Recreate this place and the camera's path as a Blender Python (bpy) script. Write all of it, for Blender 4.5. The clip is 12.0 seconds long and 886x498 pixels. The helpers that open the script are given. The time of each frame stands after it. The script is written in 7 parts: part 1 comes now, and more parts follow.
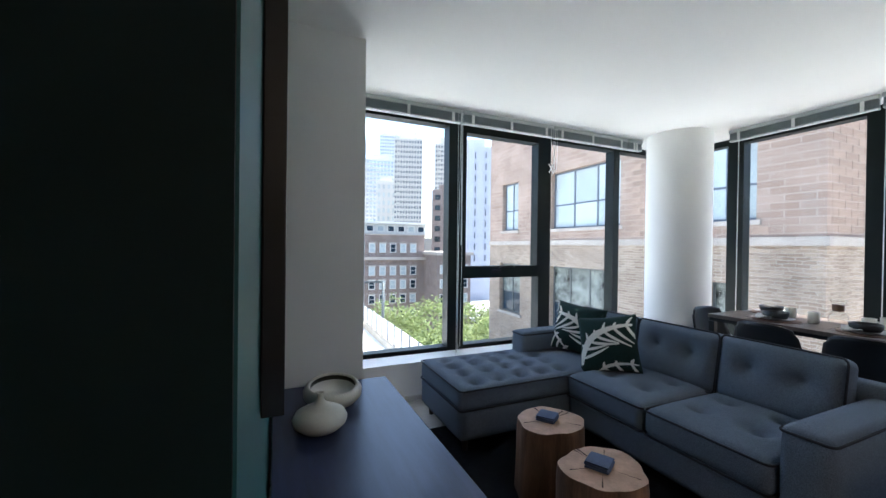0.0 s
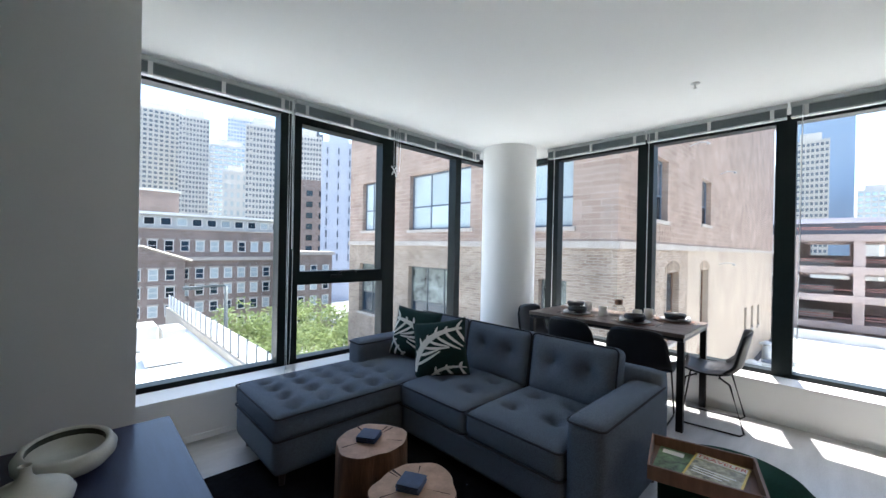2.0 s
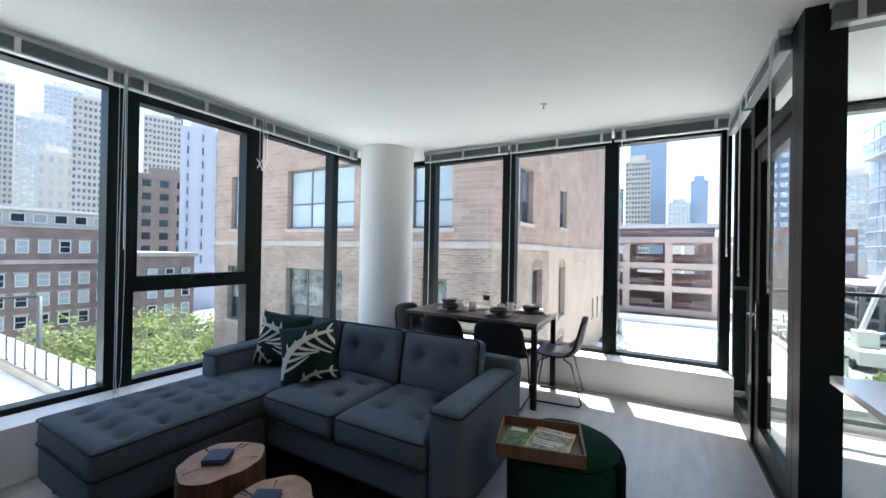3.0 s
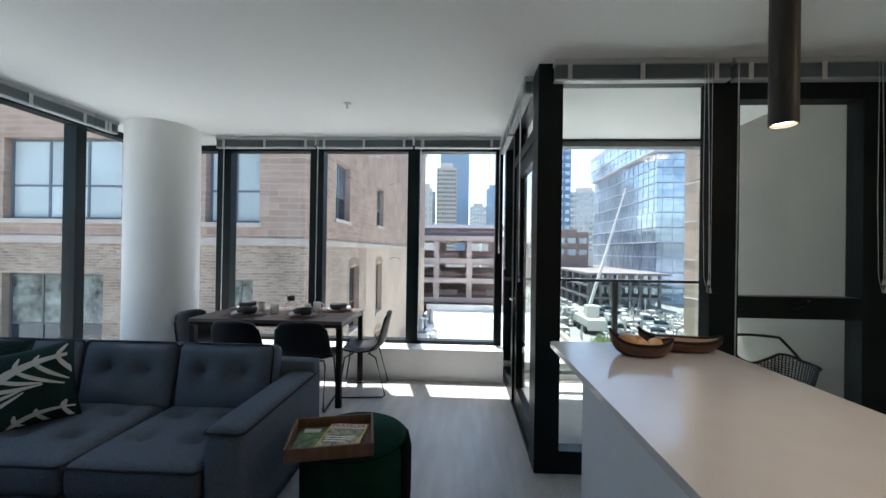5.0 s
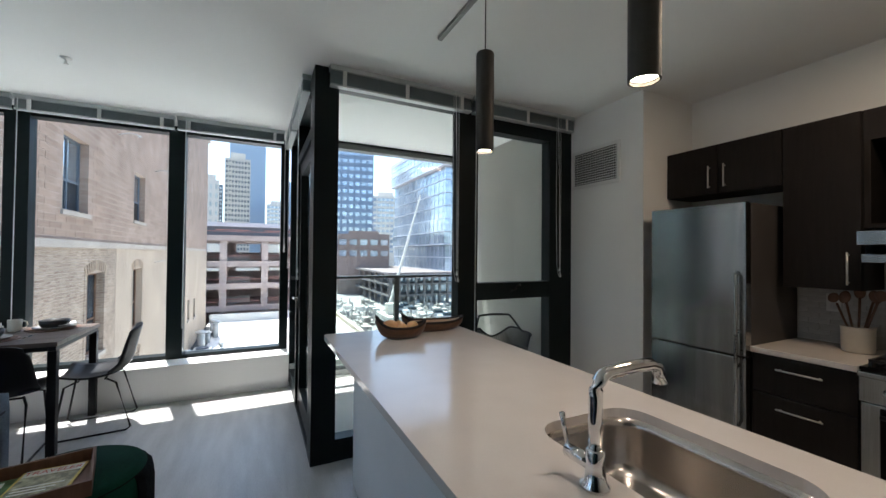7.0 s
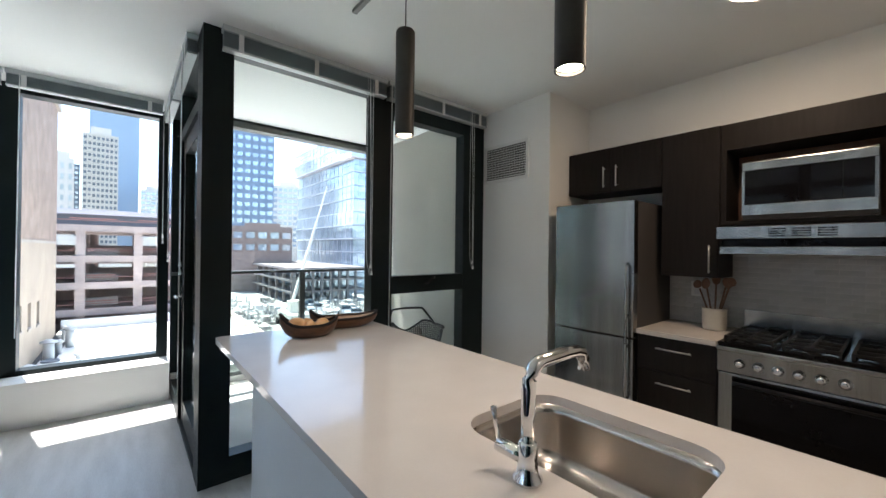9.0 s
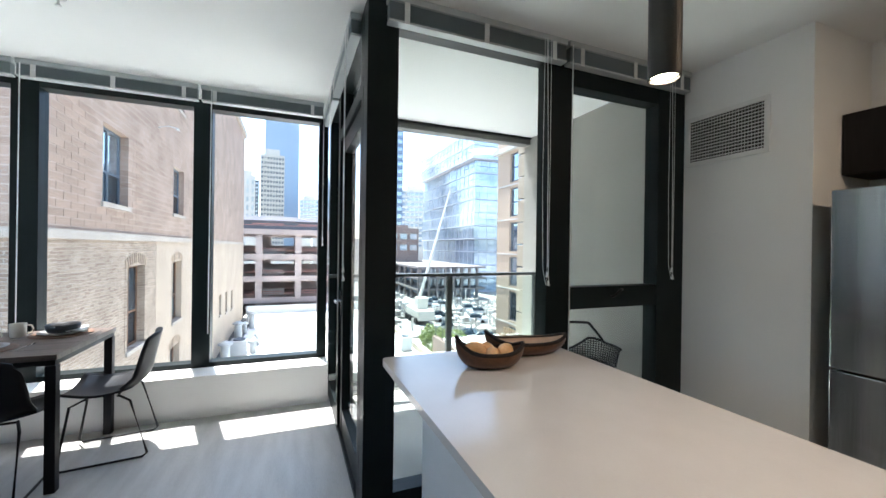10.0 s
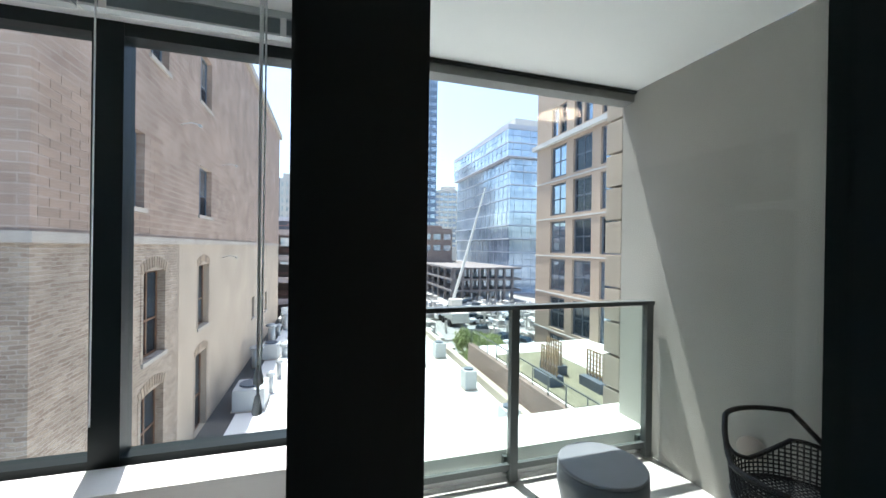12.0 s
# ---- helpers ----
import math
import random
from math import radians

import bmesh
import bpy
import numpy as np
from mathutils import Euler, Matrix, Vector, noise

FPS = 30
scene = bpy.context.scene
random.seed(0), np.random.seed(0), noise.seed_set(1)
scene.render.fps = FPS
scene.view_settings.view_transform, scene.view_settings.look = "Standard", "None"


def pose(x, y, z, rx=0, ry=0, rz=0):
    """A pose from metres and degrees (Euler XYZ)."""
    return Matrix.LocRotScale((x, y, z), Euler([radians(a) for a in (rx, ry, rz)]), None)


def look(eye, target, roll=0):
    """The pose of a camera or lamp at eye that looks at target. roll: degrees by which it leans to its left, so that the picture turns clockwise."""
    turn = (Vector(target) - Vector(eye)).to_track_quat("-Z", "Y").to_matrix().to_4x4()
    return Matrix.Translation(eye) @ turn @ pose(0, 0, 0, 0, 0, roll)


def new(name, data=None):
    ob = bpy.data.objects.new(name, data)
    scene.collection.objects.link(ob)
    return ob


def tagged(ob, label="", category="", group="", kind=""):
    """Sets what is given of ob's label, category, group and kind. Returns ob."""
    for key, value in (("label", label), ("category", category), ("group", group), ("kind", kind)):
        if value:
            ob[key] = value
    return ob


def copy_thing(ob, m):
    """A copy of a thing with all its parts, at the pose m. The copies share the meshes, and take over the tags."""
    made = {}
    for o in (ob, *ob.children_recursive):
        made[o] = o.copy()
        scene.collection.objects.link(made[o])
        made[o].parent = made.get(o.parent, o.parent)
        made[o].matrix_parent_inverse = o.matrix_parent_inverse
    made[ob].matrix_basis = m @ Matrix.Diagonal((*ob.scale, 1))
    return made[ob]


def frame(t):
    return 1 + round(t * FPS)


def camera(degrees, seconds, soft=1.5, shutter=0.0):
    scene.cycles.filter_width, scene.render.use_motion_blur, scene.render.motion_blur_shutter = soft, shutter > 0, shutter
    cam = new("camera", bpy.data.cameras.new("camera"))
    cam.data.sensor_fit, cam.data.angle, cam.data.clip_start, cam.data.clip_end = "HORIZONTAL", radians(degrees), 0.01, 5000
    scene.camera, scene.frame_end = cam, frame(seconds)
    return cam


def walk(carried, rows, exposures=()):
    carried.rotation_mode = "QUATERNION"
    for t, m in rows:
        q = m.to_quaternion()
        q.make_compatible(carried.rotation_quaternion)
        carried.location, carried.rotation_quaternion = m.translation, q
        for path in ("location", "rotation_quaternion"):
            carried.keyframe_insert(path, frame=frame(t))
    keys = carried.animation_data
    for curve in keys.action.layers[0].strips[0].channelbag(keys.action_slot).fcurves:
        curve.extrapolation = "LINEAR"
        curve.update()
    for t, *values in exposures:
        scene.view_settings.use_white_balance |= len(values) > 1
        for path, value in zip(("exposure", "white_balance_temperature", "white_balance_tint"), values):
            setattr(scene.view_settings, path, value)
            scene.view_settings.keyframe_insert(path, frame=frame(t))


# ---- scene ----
cam = camera(98.6, 12.0)
PATH = [
    (0, (0.320, 0.1, 1.40), (1.127, 1.93, 1.388), 0.7),
    (0.5, (0.455, 0.125, 1.433), (1.409, 1.882, 1.41), 0.8),
    (1, (0.541, 0.106, 1.442), (1.572, 1.82, 1.424), 0.9),
    (1.5, (0.594, 0.102, 1.459), (1.767, 1.722, 1.444), 1.2),
    (2, (0.616, 0.117, 1.448), (2.003, 1.558, 1.443), 1.1),
    (2.5, (0.637, 0.073, 1.453), (2.215, 1.303, 1.454), 1.1),
    (3, (0.677, 0.02, 1.448), (2.421, 0.998, 1.455), 1.0),
    (3.5, (0.688, -0.011, 1.457), (2.558, 0.7, 1.457), 0.8),
    (5.5, (0.69, -0.159, 1.455), (2.688, -0.243, 1.47), 0.9),
    (6, (0.678, -0.192, 1.442), (2.655, -0.493, 1.463), 0.9),
    (6.5, (0.637, -0.217, 1.43), (2.546, -0.813, 1.459), 0.7),
    (7, (0.553, -0.277, 1.425), (2.349, -1.155, 1.453), 0.5),
    (7.2, (0.507, -0.32, 1.424), (2.236, -1.326, 1.448), 0.3),
    (8.8, (0.559, -0.341, 1.434), (2.046, -1.678, 1.417), 0.7),
    (9, (0.656, -0.291, 1.405), (2.196, -1.567, 1.41), 0.7),
    (9.5, (0.921, -0.226, 1.402), (2.642, -1.244, 1.399), 0.9),
    (10, (1.301, -0.265, 1.426), (3.157, -1.008, 1.422), 0.8),
    (10.5, (1.707, -0.34, 1.41), (3.619, -0.926, 1.411), 0.9),
    (11, (2.101, -0.463, 1.456), (4.018, -1.034, 1.456), 0.6),
    (11.5, (2.493, -0.612, 1.477), (4.412, -1.174, 1.48), 0.6),
    (12, (2.771, -0.657, 1.528), (4.685, -1.235, 1.522), 0.8),
]
EXPOSURES = [(0, 2.2, 6150, 13), (1.0, 2.2, 6150, 13), (2.5, 1.95, 6150, 13), (3.5, 1.85, 6150, 12), (5.5, 1.42, 6100, 10), (7, 1.65, 6100, 10), (8.6, 2.05, 6100, 10), (9, 2.15, 6100, 10), (9.6, 2.16, 6100, 10), (10.5, 2.04, 6100, 10), (12, 1.4, 6100, 10)]
walk(cam, [(t, look(eye, target, roll)) for t, eye, target, roll in PATH], EXPOSURES)

# ---- world, sun and exposure ----
SUN_AZ, SUN_EL = 15.0, 71.5        # degrees: azimuth from +x towards +y, and height
world = bpy.data.worlds.new("sky")
scene.world = world
world.use_nodes = True
wn = world.node_tree
sky = wn.nodes.new("ShaderNodeTexSky")
sky.sky_type = "NISHITA"
sky.sun_disc = False
sky.sun_elevation = radians(SUN_EL)
sky.sun_rotation = radians(90.0 - SUN_AZ)
sky.air_density, sky.dust_density, sky.ozone_density = 1.0, 2.2, 1.0
wn.links.new(sky.outputs[0], wn.nodes["Background"].inputs[0])
wn.nodes["Background"].inputs[1].default_value = 0.15
sd = Vector((math.cos(radians(SUN_AZ)) * math.cos(radians(SUN_EL)), math.sin(radians(SUN_AZ)) * math.cos(radians(SUN_EL)), math.sin(radians(SUN_EL))))
sun_data = bpy.data.lights.new("sun", "SUN")
sun_data.energy, sun_data.angle, sun_data.color = 4.2, radians(0.53), (1.0, 0.95, 0.88)
sun = new("sun", sun_data)
sun.matrix_world = look(sd * 100, (0, 0, 0))


# ---- materials ----
def material(name, base, rough=0.6, metal=0.0, var=0.12, scale=6.0, fine=60.0, bump=0.15, bump_dist=0.002, tint=None, per_object=0.0, coat=0.0, stretch=(1, 1, 1), ior=1.45, spec=0.5):
    m = bpy.data.materials.new(name)
    m.use_nodes = True
    t = m.node_tree
    b = t.nodes["Principled BSDF"]
    b.inputs["Roughness"].default_value = rough
    b.inputs["Metallic"].default_value = metal
    b.inputs["IOR"].default_value = ior
    b.inputs["Specular IOR Level"].default_value = spec
    b.inputs["Coat Weight"].default_value = coat
    co = t.nodes.new("ShaderNodeTexCoord")
    mp = t.nodes.new("ShaderNodeMapping")
    mp.inputs["Scale"].default_value = stretch
    t.links.new(co.outputs["Object"], mp.inputs[0])
    big = t.nodes.new("ShaderNodeTexNoise")
    big.inputs["Scale"].default_value = scale
    big.inputs["Detail"].default_value = 4
    small = t.nodes.new("ShaderNodeTexNoise")
    small.inputs["Scale"].default_value = fine
    small.inputs["Detail"].default_value = 3
    t.links.new(mp.outputs[0], big.inputs["Vector"])
    t.links.new(mp.outputs[0], small.inputs["Vector"])
    add = t.nodes.new("ShaderNodeMath")
    add.operation = "ADD"
    half = t.nodes.new("ShaderNodeMath")
    half.operation = "MULTIPLY"
    half.inputs[1].default_value = 0.5
    t.links.new(small.outputs[0], half.inputs[0])
    t.links.new(big.outputs[0], add.inputs[0])
    t.links.new(half.outputs[0], add.inputs[1])
    ramp = t.nodes.new("ShaderNodeValToRGB")
    lo = [max(0, c * (1 - var)) for c in base]
    hi = [min(1, c * (1 + var)) for c in (tint or base)]
    ramp.color_ramp.elements[0].position, ramp.color_ramp.elements[1].position = 0.5, 1.0
    ramp.color_ramp.elements[0].color, ramp.color_ramp.elements[1].color = (*lo, 1), (*hi, 1)
    t.links.new(add.outputs[0], ramp.inputs[0])
    last = ramp.outputs[0]
    if per_object:
        info = t.nodes.new("ShaderNodeObjectInfo")
        hsv = t.nodes.new("ShaderNodeHueSaturation")
        rng = t.nodes.new("ShaderNodeMapRange")
        rng.inputs["To Min"].default_value, rng.inputs["To Max"].default_value = 1 - per_object, 1 + per_object
        t.links.new(info.outputs["Random"], rng.inputs[0])
        t.links.new(rng.outputs[0], hsv.inputs["Value"])
        t.links.new(last, hsv.inputs["Color"])
        last = hsv.outputs[0]
    t.links.new(last, b.inputs["Base Color"])
    if bump:
        bp = t.nodes.new("ShaderNodeBump")
        bp.inputs["Strength"].default_value = bump
        bp.inputs["Distance"].default_value = bump_dist
        t.links.new(small.outputs[0], bp.inputs["Height"])
        t.links.new(bp.outputs[0], b.inputs["Normal"])
    return m


def brick_material(name, c1, c2, mortar, width, height, joint, rough=0.9, bump=0.6, offset=0.5, bump_dist=0.02, wobble=0.0):
    """Coursed masonry, the same from every side: the courses follow z, the joints follow x + y."""
    m = bpy.data.materials.new(name)
    m.use_nodes = True
    t = m.node_tree
    b = t.nodes["Principled BSDF"]
    b.inputs["Roughness"].default_value = rough
    co = t.nodes.new("ShaderNodeTexCoord")
    sep = t.nodes.new("ShaderNodeSeparateXYZ")
    t.links.new(co.outputs["Object"], sep.inputs[0])
    add = t.nodes.new("ShaderNodeMath")
    t.links.new(sep.outputs[0], add.inputs[0])
    t.links.new(sep.outputs[1], add.inputs[1])
    com = t.nodes.new("ShaderNodeCombineXYZ")
    t.links.new(add.outputs[0], com.inputs[0])
    t.links.new(sep.outputs[2], com.inputs[1])
    br = t.nodes.new("ShaderNodeTexBrick")
    br.offset = offset
    for key, v in (("Scale", 1.0), ("Mortar Size", joint), ("Mortar Smooth", 0.4), ("Brick Width", width), ("Row Height", height), ("Bias", 0.0)):
        br.inputs[key].default_value = v
    br.inputs["Color1"].default_value, br.inputs["Color2"].default_value, br.inputs["Mortar"].default_value = (*c1, 1), (*c2, 1), (*mortar, 1)
    if wobble:
        wn_ = t.nodes.new("ShaderNodeTexNoise")
        wn_.inputs["Scale"].default_value, wn_.inputs["Detail"].default_value = 2.6, 5
        t.links.new(co.outputs["Object"], wn_.inputs["Vector"])
        off_ = t.nodes.new("ShaderNodeVectorMath")
        off_.operation = "MULTIPLY_ADD"
        off_.inputs[1].default_value = (wobble * 2.5, wobble, 0)
        t.links.new(wn_.outputs["Color"], off_.inputs[0])
        t.links.new(com.outputs[0], off_.inputs[2])
        t.links.new(off_.outputs[0], br.inputs["Vector"])
    else:
        t.links.new(com.outputs[0], br.inputs["Vector"])
    nz = t.nodes.new("ShaderNodeTexNoise")
    nz.inputs["Scale"].default_value, nz.inputs["Detail"].default_value = 0.9, 6
    t.links.new(co.outputs["Object"], nz.inputs["Vector"])
    mix = t.nodes.new("ShaderNodeMixRGB")
    mix.blend_type = "OVERLAY"
    mix.inputs[0].default_value = 0.45
    t.links.new(br.outputs[0], mix.inputs[1])
    t.links.new(nz.outputs[0], mix.inputs[2])
    t.links.new(mix.outputs[0], b.inputs["Base Color"])
    bp = t.nodes.new("ShaderNodeBump")
    bp.inputs["Strength"].default_value, bp.inputs["Distance"].default_value = bump, bump_dist
    bp.invert = True
    t.links.new(br.outputs["Fac"], bp.inputs["Height"])
    t.links.new(bp.outputs[0], b.inputs["Normal"])
    return m


def glass_material(name, tint=(0.93, 0.97, 0.96), gloss=1.0):
    m = bpy.data.materials.new(name)
    m.use_nodes = True
    t = m.node_tree
    t.nodes.remove(t.nodes["Principled BSDF"])
    tr = t.nodes.new("ShaderNodeBsdfTransparent")
    tr.inputs[0].default_value = (*tint, 1)
    gl = t.nodes.new("ShaderNodeBsdfGlossy")
    gl.inputs["Roughness"].default_value = 0.0
    lw = t.nodes.new("ShaderNodeLayerWeight")
    lw.inputs[0].default_value = 0.5
    pw = t.nodes.new("ShaderNodeMath")
    pw.operation = "POWER"
    pw.inputs[1].default_value = 4.0
    mul = t.nodes.new("ShaderNodeMath")
    mul.operation = "MULTIPLY_ADD"
    mul.inputs[1].default_value, mul.inputs[2].default_value = 0.8 * gloss, 0.035 * gloss
    t.links.new(lw.outputs["Facing"], pw.inputs[0])
    mx = t.nodes.new("ShaderNodeMixShader")
    t.links.new(pw.outputs[0], mul.inputs[0])
    t.links.new(mul.outputs[0], mx.inputs[0])
    t.links.new(tr.outputs[0], mx.inputs[1])
    t.links.new(gl.outputs[0], mx.inputs[2])
    t.links.new(mx.outputs[0], t.nodes["Material Output"].inputs[0])
    return m


def glow_material(name, colour, strength):
    m = bpy.data.materials.new(name)
    m.use_nodes = True
    b = m.node_tree.nodes["Principled BSDF"]
    b.inputs["Base Color"].default_value = (*colour, 1)
    b.inputs["Emission Color"].default_value = (*colour, 1)
    b.inputs["Emission Strength"].default_value = strength
    return m


M = {
    "white": material("white wall paint", (0.80, 0.80, 0.78), 0.75, var=0.03, scale=1.5, fine=220, bump=0.08),
    "ceiling": material("ceiling paint", (0.82, 0.82, 0.80), 0.8, var=0.03, scale=0.8, fine=260, bump=0.08),
    "green": material("dark teal wall paint", (0.010, 0.082, 0.084), 0.5, var=0.08, scale=1.2, fine=250, bump=0.08),
    # shade on the teal wall's end is put into this near-black colour
    "shaded_end": material("teal paint darkened for shade", (0.002, 0.012, 0.013), 0.6, spec=0.2, var=0.1, scale=1.2, fine=250, bump=0.05),
    "floor": material("pale grey floor", (0.46, 0.455, 0.445), 0.38, var=0.14, scale=2.2, fine=30, bump=0.05, stretch=(1, 6, 1)),
    "frame": material("dark bronze aluminium", (0.006, 0.011, 0.012), 0.42, metal=0.0, spec=0.22, var=0.15, scale=3, fine=120, bump=0.02),
    "glass": glass_material("window glass", gloss=0.45),
    "sill": material("white sill", (0.78, 0.78, 0.76), 0.4, var=0.04, scale=3, fine=90, bump=0.03),
    "concrete": material("balcony concrete", (0.50, 0.49, 0.47), 0.9, var=0.18, scale=2, fine=70, bump=0.4),
    "stucco": material("grey stucco", (0.45, 0.435, 0.395), 0.95, var=0.1, scale=1.5, fine=140, bump=0.9, bump_dist=0.004),
    "steel": material("painted grey steel", (0.10, 0.11, 0.11), 0.45, metal=0.3, var=0.1, scale=5, fine=80, bump=0.03),
    "quartz": material("white quartz worktop", (0.66, 0.63, 0.61), 0.11, var=0.03, scale=8, fine=160, bump=0.0),
    "ground": material("city ground", (0.30, 0.29, 0.28), 0.95, var=0.3, scale=0.05, fine=0.6, bump=0.2),
    "asphalt": material("asphalt", (0.06, 0.06, 0.062), 0.9, var=0.3, scale=0.3, fine=6, bump=0.3),
    "roofwhite": material("white roof membrane", (0.72, 0.71, 0.69), 0.8, var=0.12, scale=0.3, fine=3, bump=0.1),
    "block": brick_material("weathered block wall", (0.315, 0.22, 0.17), (0.375, 0.27, 0.215), (0.41, 0.32, 0.265), 0.58, 0.18, 0.016, bump=0.4, bump_dist=0.01),
    "brick": brick_material("rough common brick", (0.40, 0.31, 0.235), (0.27, 0.195, 0.145), (0.43, 0.36, 0.30), 0.24, 0.082, 0.012, bump=1.0, wobble=0.10),
    "stone": material("limestone band", (0.43, 0.375, 0.325), 0.9, var=0.12, scale=2, fine=20, bump=0.3),
    "parged": material("tan parged wall", (0.46, 0.37, 0.29), 0.95, var=0.12, scale=0.5, fine=9, bump=0.3, bump_dist=0.01),
    "dormbrick": brick_material("red brown brick", (0.255, 0.185, 0.155), (0.215, 0.155, 0.13), (0.30, 0.26, 0.24), 0.5, 0.16, 0.02, bump=0.2),
    "tan": material("tan precast panel", (0.40, 0.315, 0.245), 0.9, var=0.08, scale=0.3, fine=10, bump=0.1),
    "darkglass": material("dark window glass", (0.02, 0.035, 0.05), 0.06, var=0.3, scale=0.4, fine=4, bump=0.0, per_object=0.5),
    "paleglass": material("pale window blinds behind glass", (0.42, 0.47, 0.48), 0.1, var=0.1, scale=1, fine=8, bump=0.0, per_object=0.15),
    "blueglass": material("blue curtain wall glass", (0.33, 0.41, 0.50), 0.08, metal=0.5, var=0.22, scale=0.10, fine=0.7, bump=0.0, per_object=0.12, tint=(0.60, 0.67, 0.75)),
    "creamwall": material("cream tower concrete", (0.58, 0.54, 0.48), 0.9, var=0.08, scale=0.05, fine=1, bump=0),
    "palewall": material("pale tower concrete", (0.58, 0.55, 0.51), 0.9, var=0.08, scale=0.05, fine=1, bump=0),
    "lilacwall": material("pale lilac wall panels", (0.50, 0.51, 0.56), 0.8, var=0.06, scale=0.2, fine=2, bump=0),
    "darkwall": material("dark tower wall", (0.11, 0.13, 0.16), 0.6, var=0.1, scale=0.1, fine=1, bump=0),
    "slatewall": material("slate blue tower wall", (0.17, 0.22, 0.30), 0.5, var=0.1, scale=0.1, fine=1, bump=0),
    # distance haze is painted in: one flat blue-grey for wall and windows
    "hazewall": material("tower wall with blue-grey haze in its colour", (0.33, 0.42, 0.53), 0.6, var=0.06, scale=0.05, fine=0.5, bump=0),
    "beam": material("grey painted edge beam", (0.20, 0.20, 0.19), 0.7, var=0.08, scale=2, fine=60, bump=0.05),
    "leaf": material("leaves", (0.12, 0.165, 0.06), 0.6, var=0.4, scale=0.8, fine=6, bump=0, tint=(0.21, 0.26, 0.11)),
    "bark": material("bark", (0.10, 0.075, 0.05), 0.95, var=0.3, scale=3, fine=20, bump=0.5),
}


# ---- building helpers ----
def box(bm, x0, x1, y0, y1, z0, z1, mi=0, skip=""):
    v = [bm.verts.new((x, y, z)) for x in (x0, x1) for y in (y0, y1) for z in (z0, z1)]
    for f, k in (((0, 1, 3, 2), "w"), ((4, 6, 7, 5), "e"), ((0, 4, 5, 1), "s"), ((2, 3, 7, 6), "n"), ((0, 2, 6, 4), "b"), ((1, 5, 7, 3), "t")):
        if k not in skip:
            bm.faces.new([v[i] for i in f]).material_index = mi
    return v


def mesh_of(bm, name, mats, smooth=False, bevel=0.0, segments=2):
    if bevel:
        es = [e for e in bm.edges if len(e.link_faces) == 2 and e.calc_face_angle(0) > 0.5]
        bmesh.ops.bevel(bm, geom=es, offset=bevel, segments=segments, affect="EDGES", profile=0.6, clamp_overlap=True)
    bmesh.ops.recalc_face_normals(bm, faces=bm.faces[:])
    me = bpy.data.meshes.new(name)
    bm.to_mesh(me)
    bm.free()
    for m in (mats if isinstance(mats, (list, tuple)) else [mats]):
        me.materials.append(m)
    if smooth:
        for p in me.polygons:
            p.use_smooth = True
    return me


ORIGIN = {}


def part(name, bm, mats, parent=None, label="", smooth=False, bevel=0.0, segments=2):
    """One mesh; under a thing made by thing() its points are given in the room's metres."""
    base = ORIGIN.get(parent.name) if parent is not None else None
    if base is not None:
        bmesh.ops.translate(bm, verts=bm.verts[:], vec=-base)
    ob = new(name, mesh_of(bm, name, mats, smooth, bevel, segments))
    if parent is not None:
        ob.parent = parent
    if base is not None:
        ORIGIN[ob.name] = base
    return tagged(ob, label)


def thing(name, loc, label, category, group="", kind=""):
    ob = new(name)
    ob.location = loc
    ORIGIN[ob.name] = Vector(loc)
    return tagged(ob, label, category, group, kind)


def bx(name, x0, x1, y0, y1, z0, z1, mat, parent=None, label="", bevel=0.0):
    bm = bmesh.new()
    box(bm, x0, x1, y0, y1, z0, z1)
    return part(name, bm, mat, parent, label, bevel=bevel)


def empty(name, m=None, label="", category="", group="", kind=""):
    ob = new(name)
    if m is not None:
        ob.matrix_world = m
    return tagged(ob, label, category, group, kind)


def lathe(bm, profile, n=24, cx=0, cy=0, cap=True):
    """Turn a list of (radius, height) about a vertical axis."""
    rings = []
    for r, z in profile:
        rings.append([bm.verts.new((cx + r * math.cos(2 * math.pi * i / n), cy + r * math.sin(2 * math.pi * i / n), z)) for i in range(n)])
    for a, b in zip(rings, rings[1:]):
        for i in range(n):
            bm.faces.new((a[i], a[(i + 1) % n], b[(i + 1) % n], b[i]))
    if cap:
        bm.faces.new(rings[0][::-1])
        bm.faces.new(rings[-1])
    return rings


def tube(bm, pts, r, n=8, closed=False):
    """A round bar swept along points."""
    pts = [Vector(p) for p in pts]
    rings, k = [], len(pts)
    for i, p in enumerate(pts):
        a, c = pts[i - 1] if (i or closed) else p, pts[(i + 1) % k] if (i < k - 1 or closed) else p
        d = (c - a).normalized()
        up = Vector((0, 0, 1)) if abs(d.z) < 0.95 else Vector((1, 0, 0))
        s = d.cross(up).normalized()
        u = s.cross(d)
        rr = r[i] if isinstance(r, (list, tuple)) else r
        rings.append([bm.verts.new(p + rr * (math.cos(2 * math.pi * j / n) * s + math.sin(2 * math.pi * j / n) * u)) for j in range(n)])
    for i in range(k if closed else k - 1):
        a, b = rings[i], rings[(i + 1) % k]
        for j in range(n):
            bm.faces.new((a[j], a[(j + 1) % n], b[(j + 1) % n], b[j]))
    if not closed:
        bm.faces.new(rings[0][::-1])
        bm.faces.new(rings[-1])


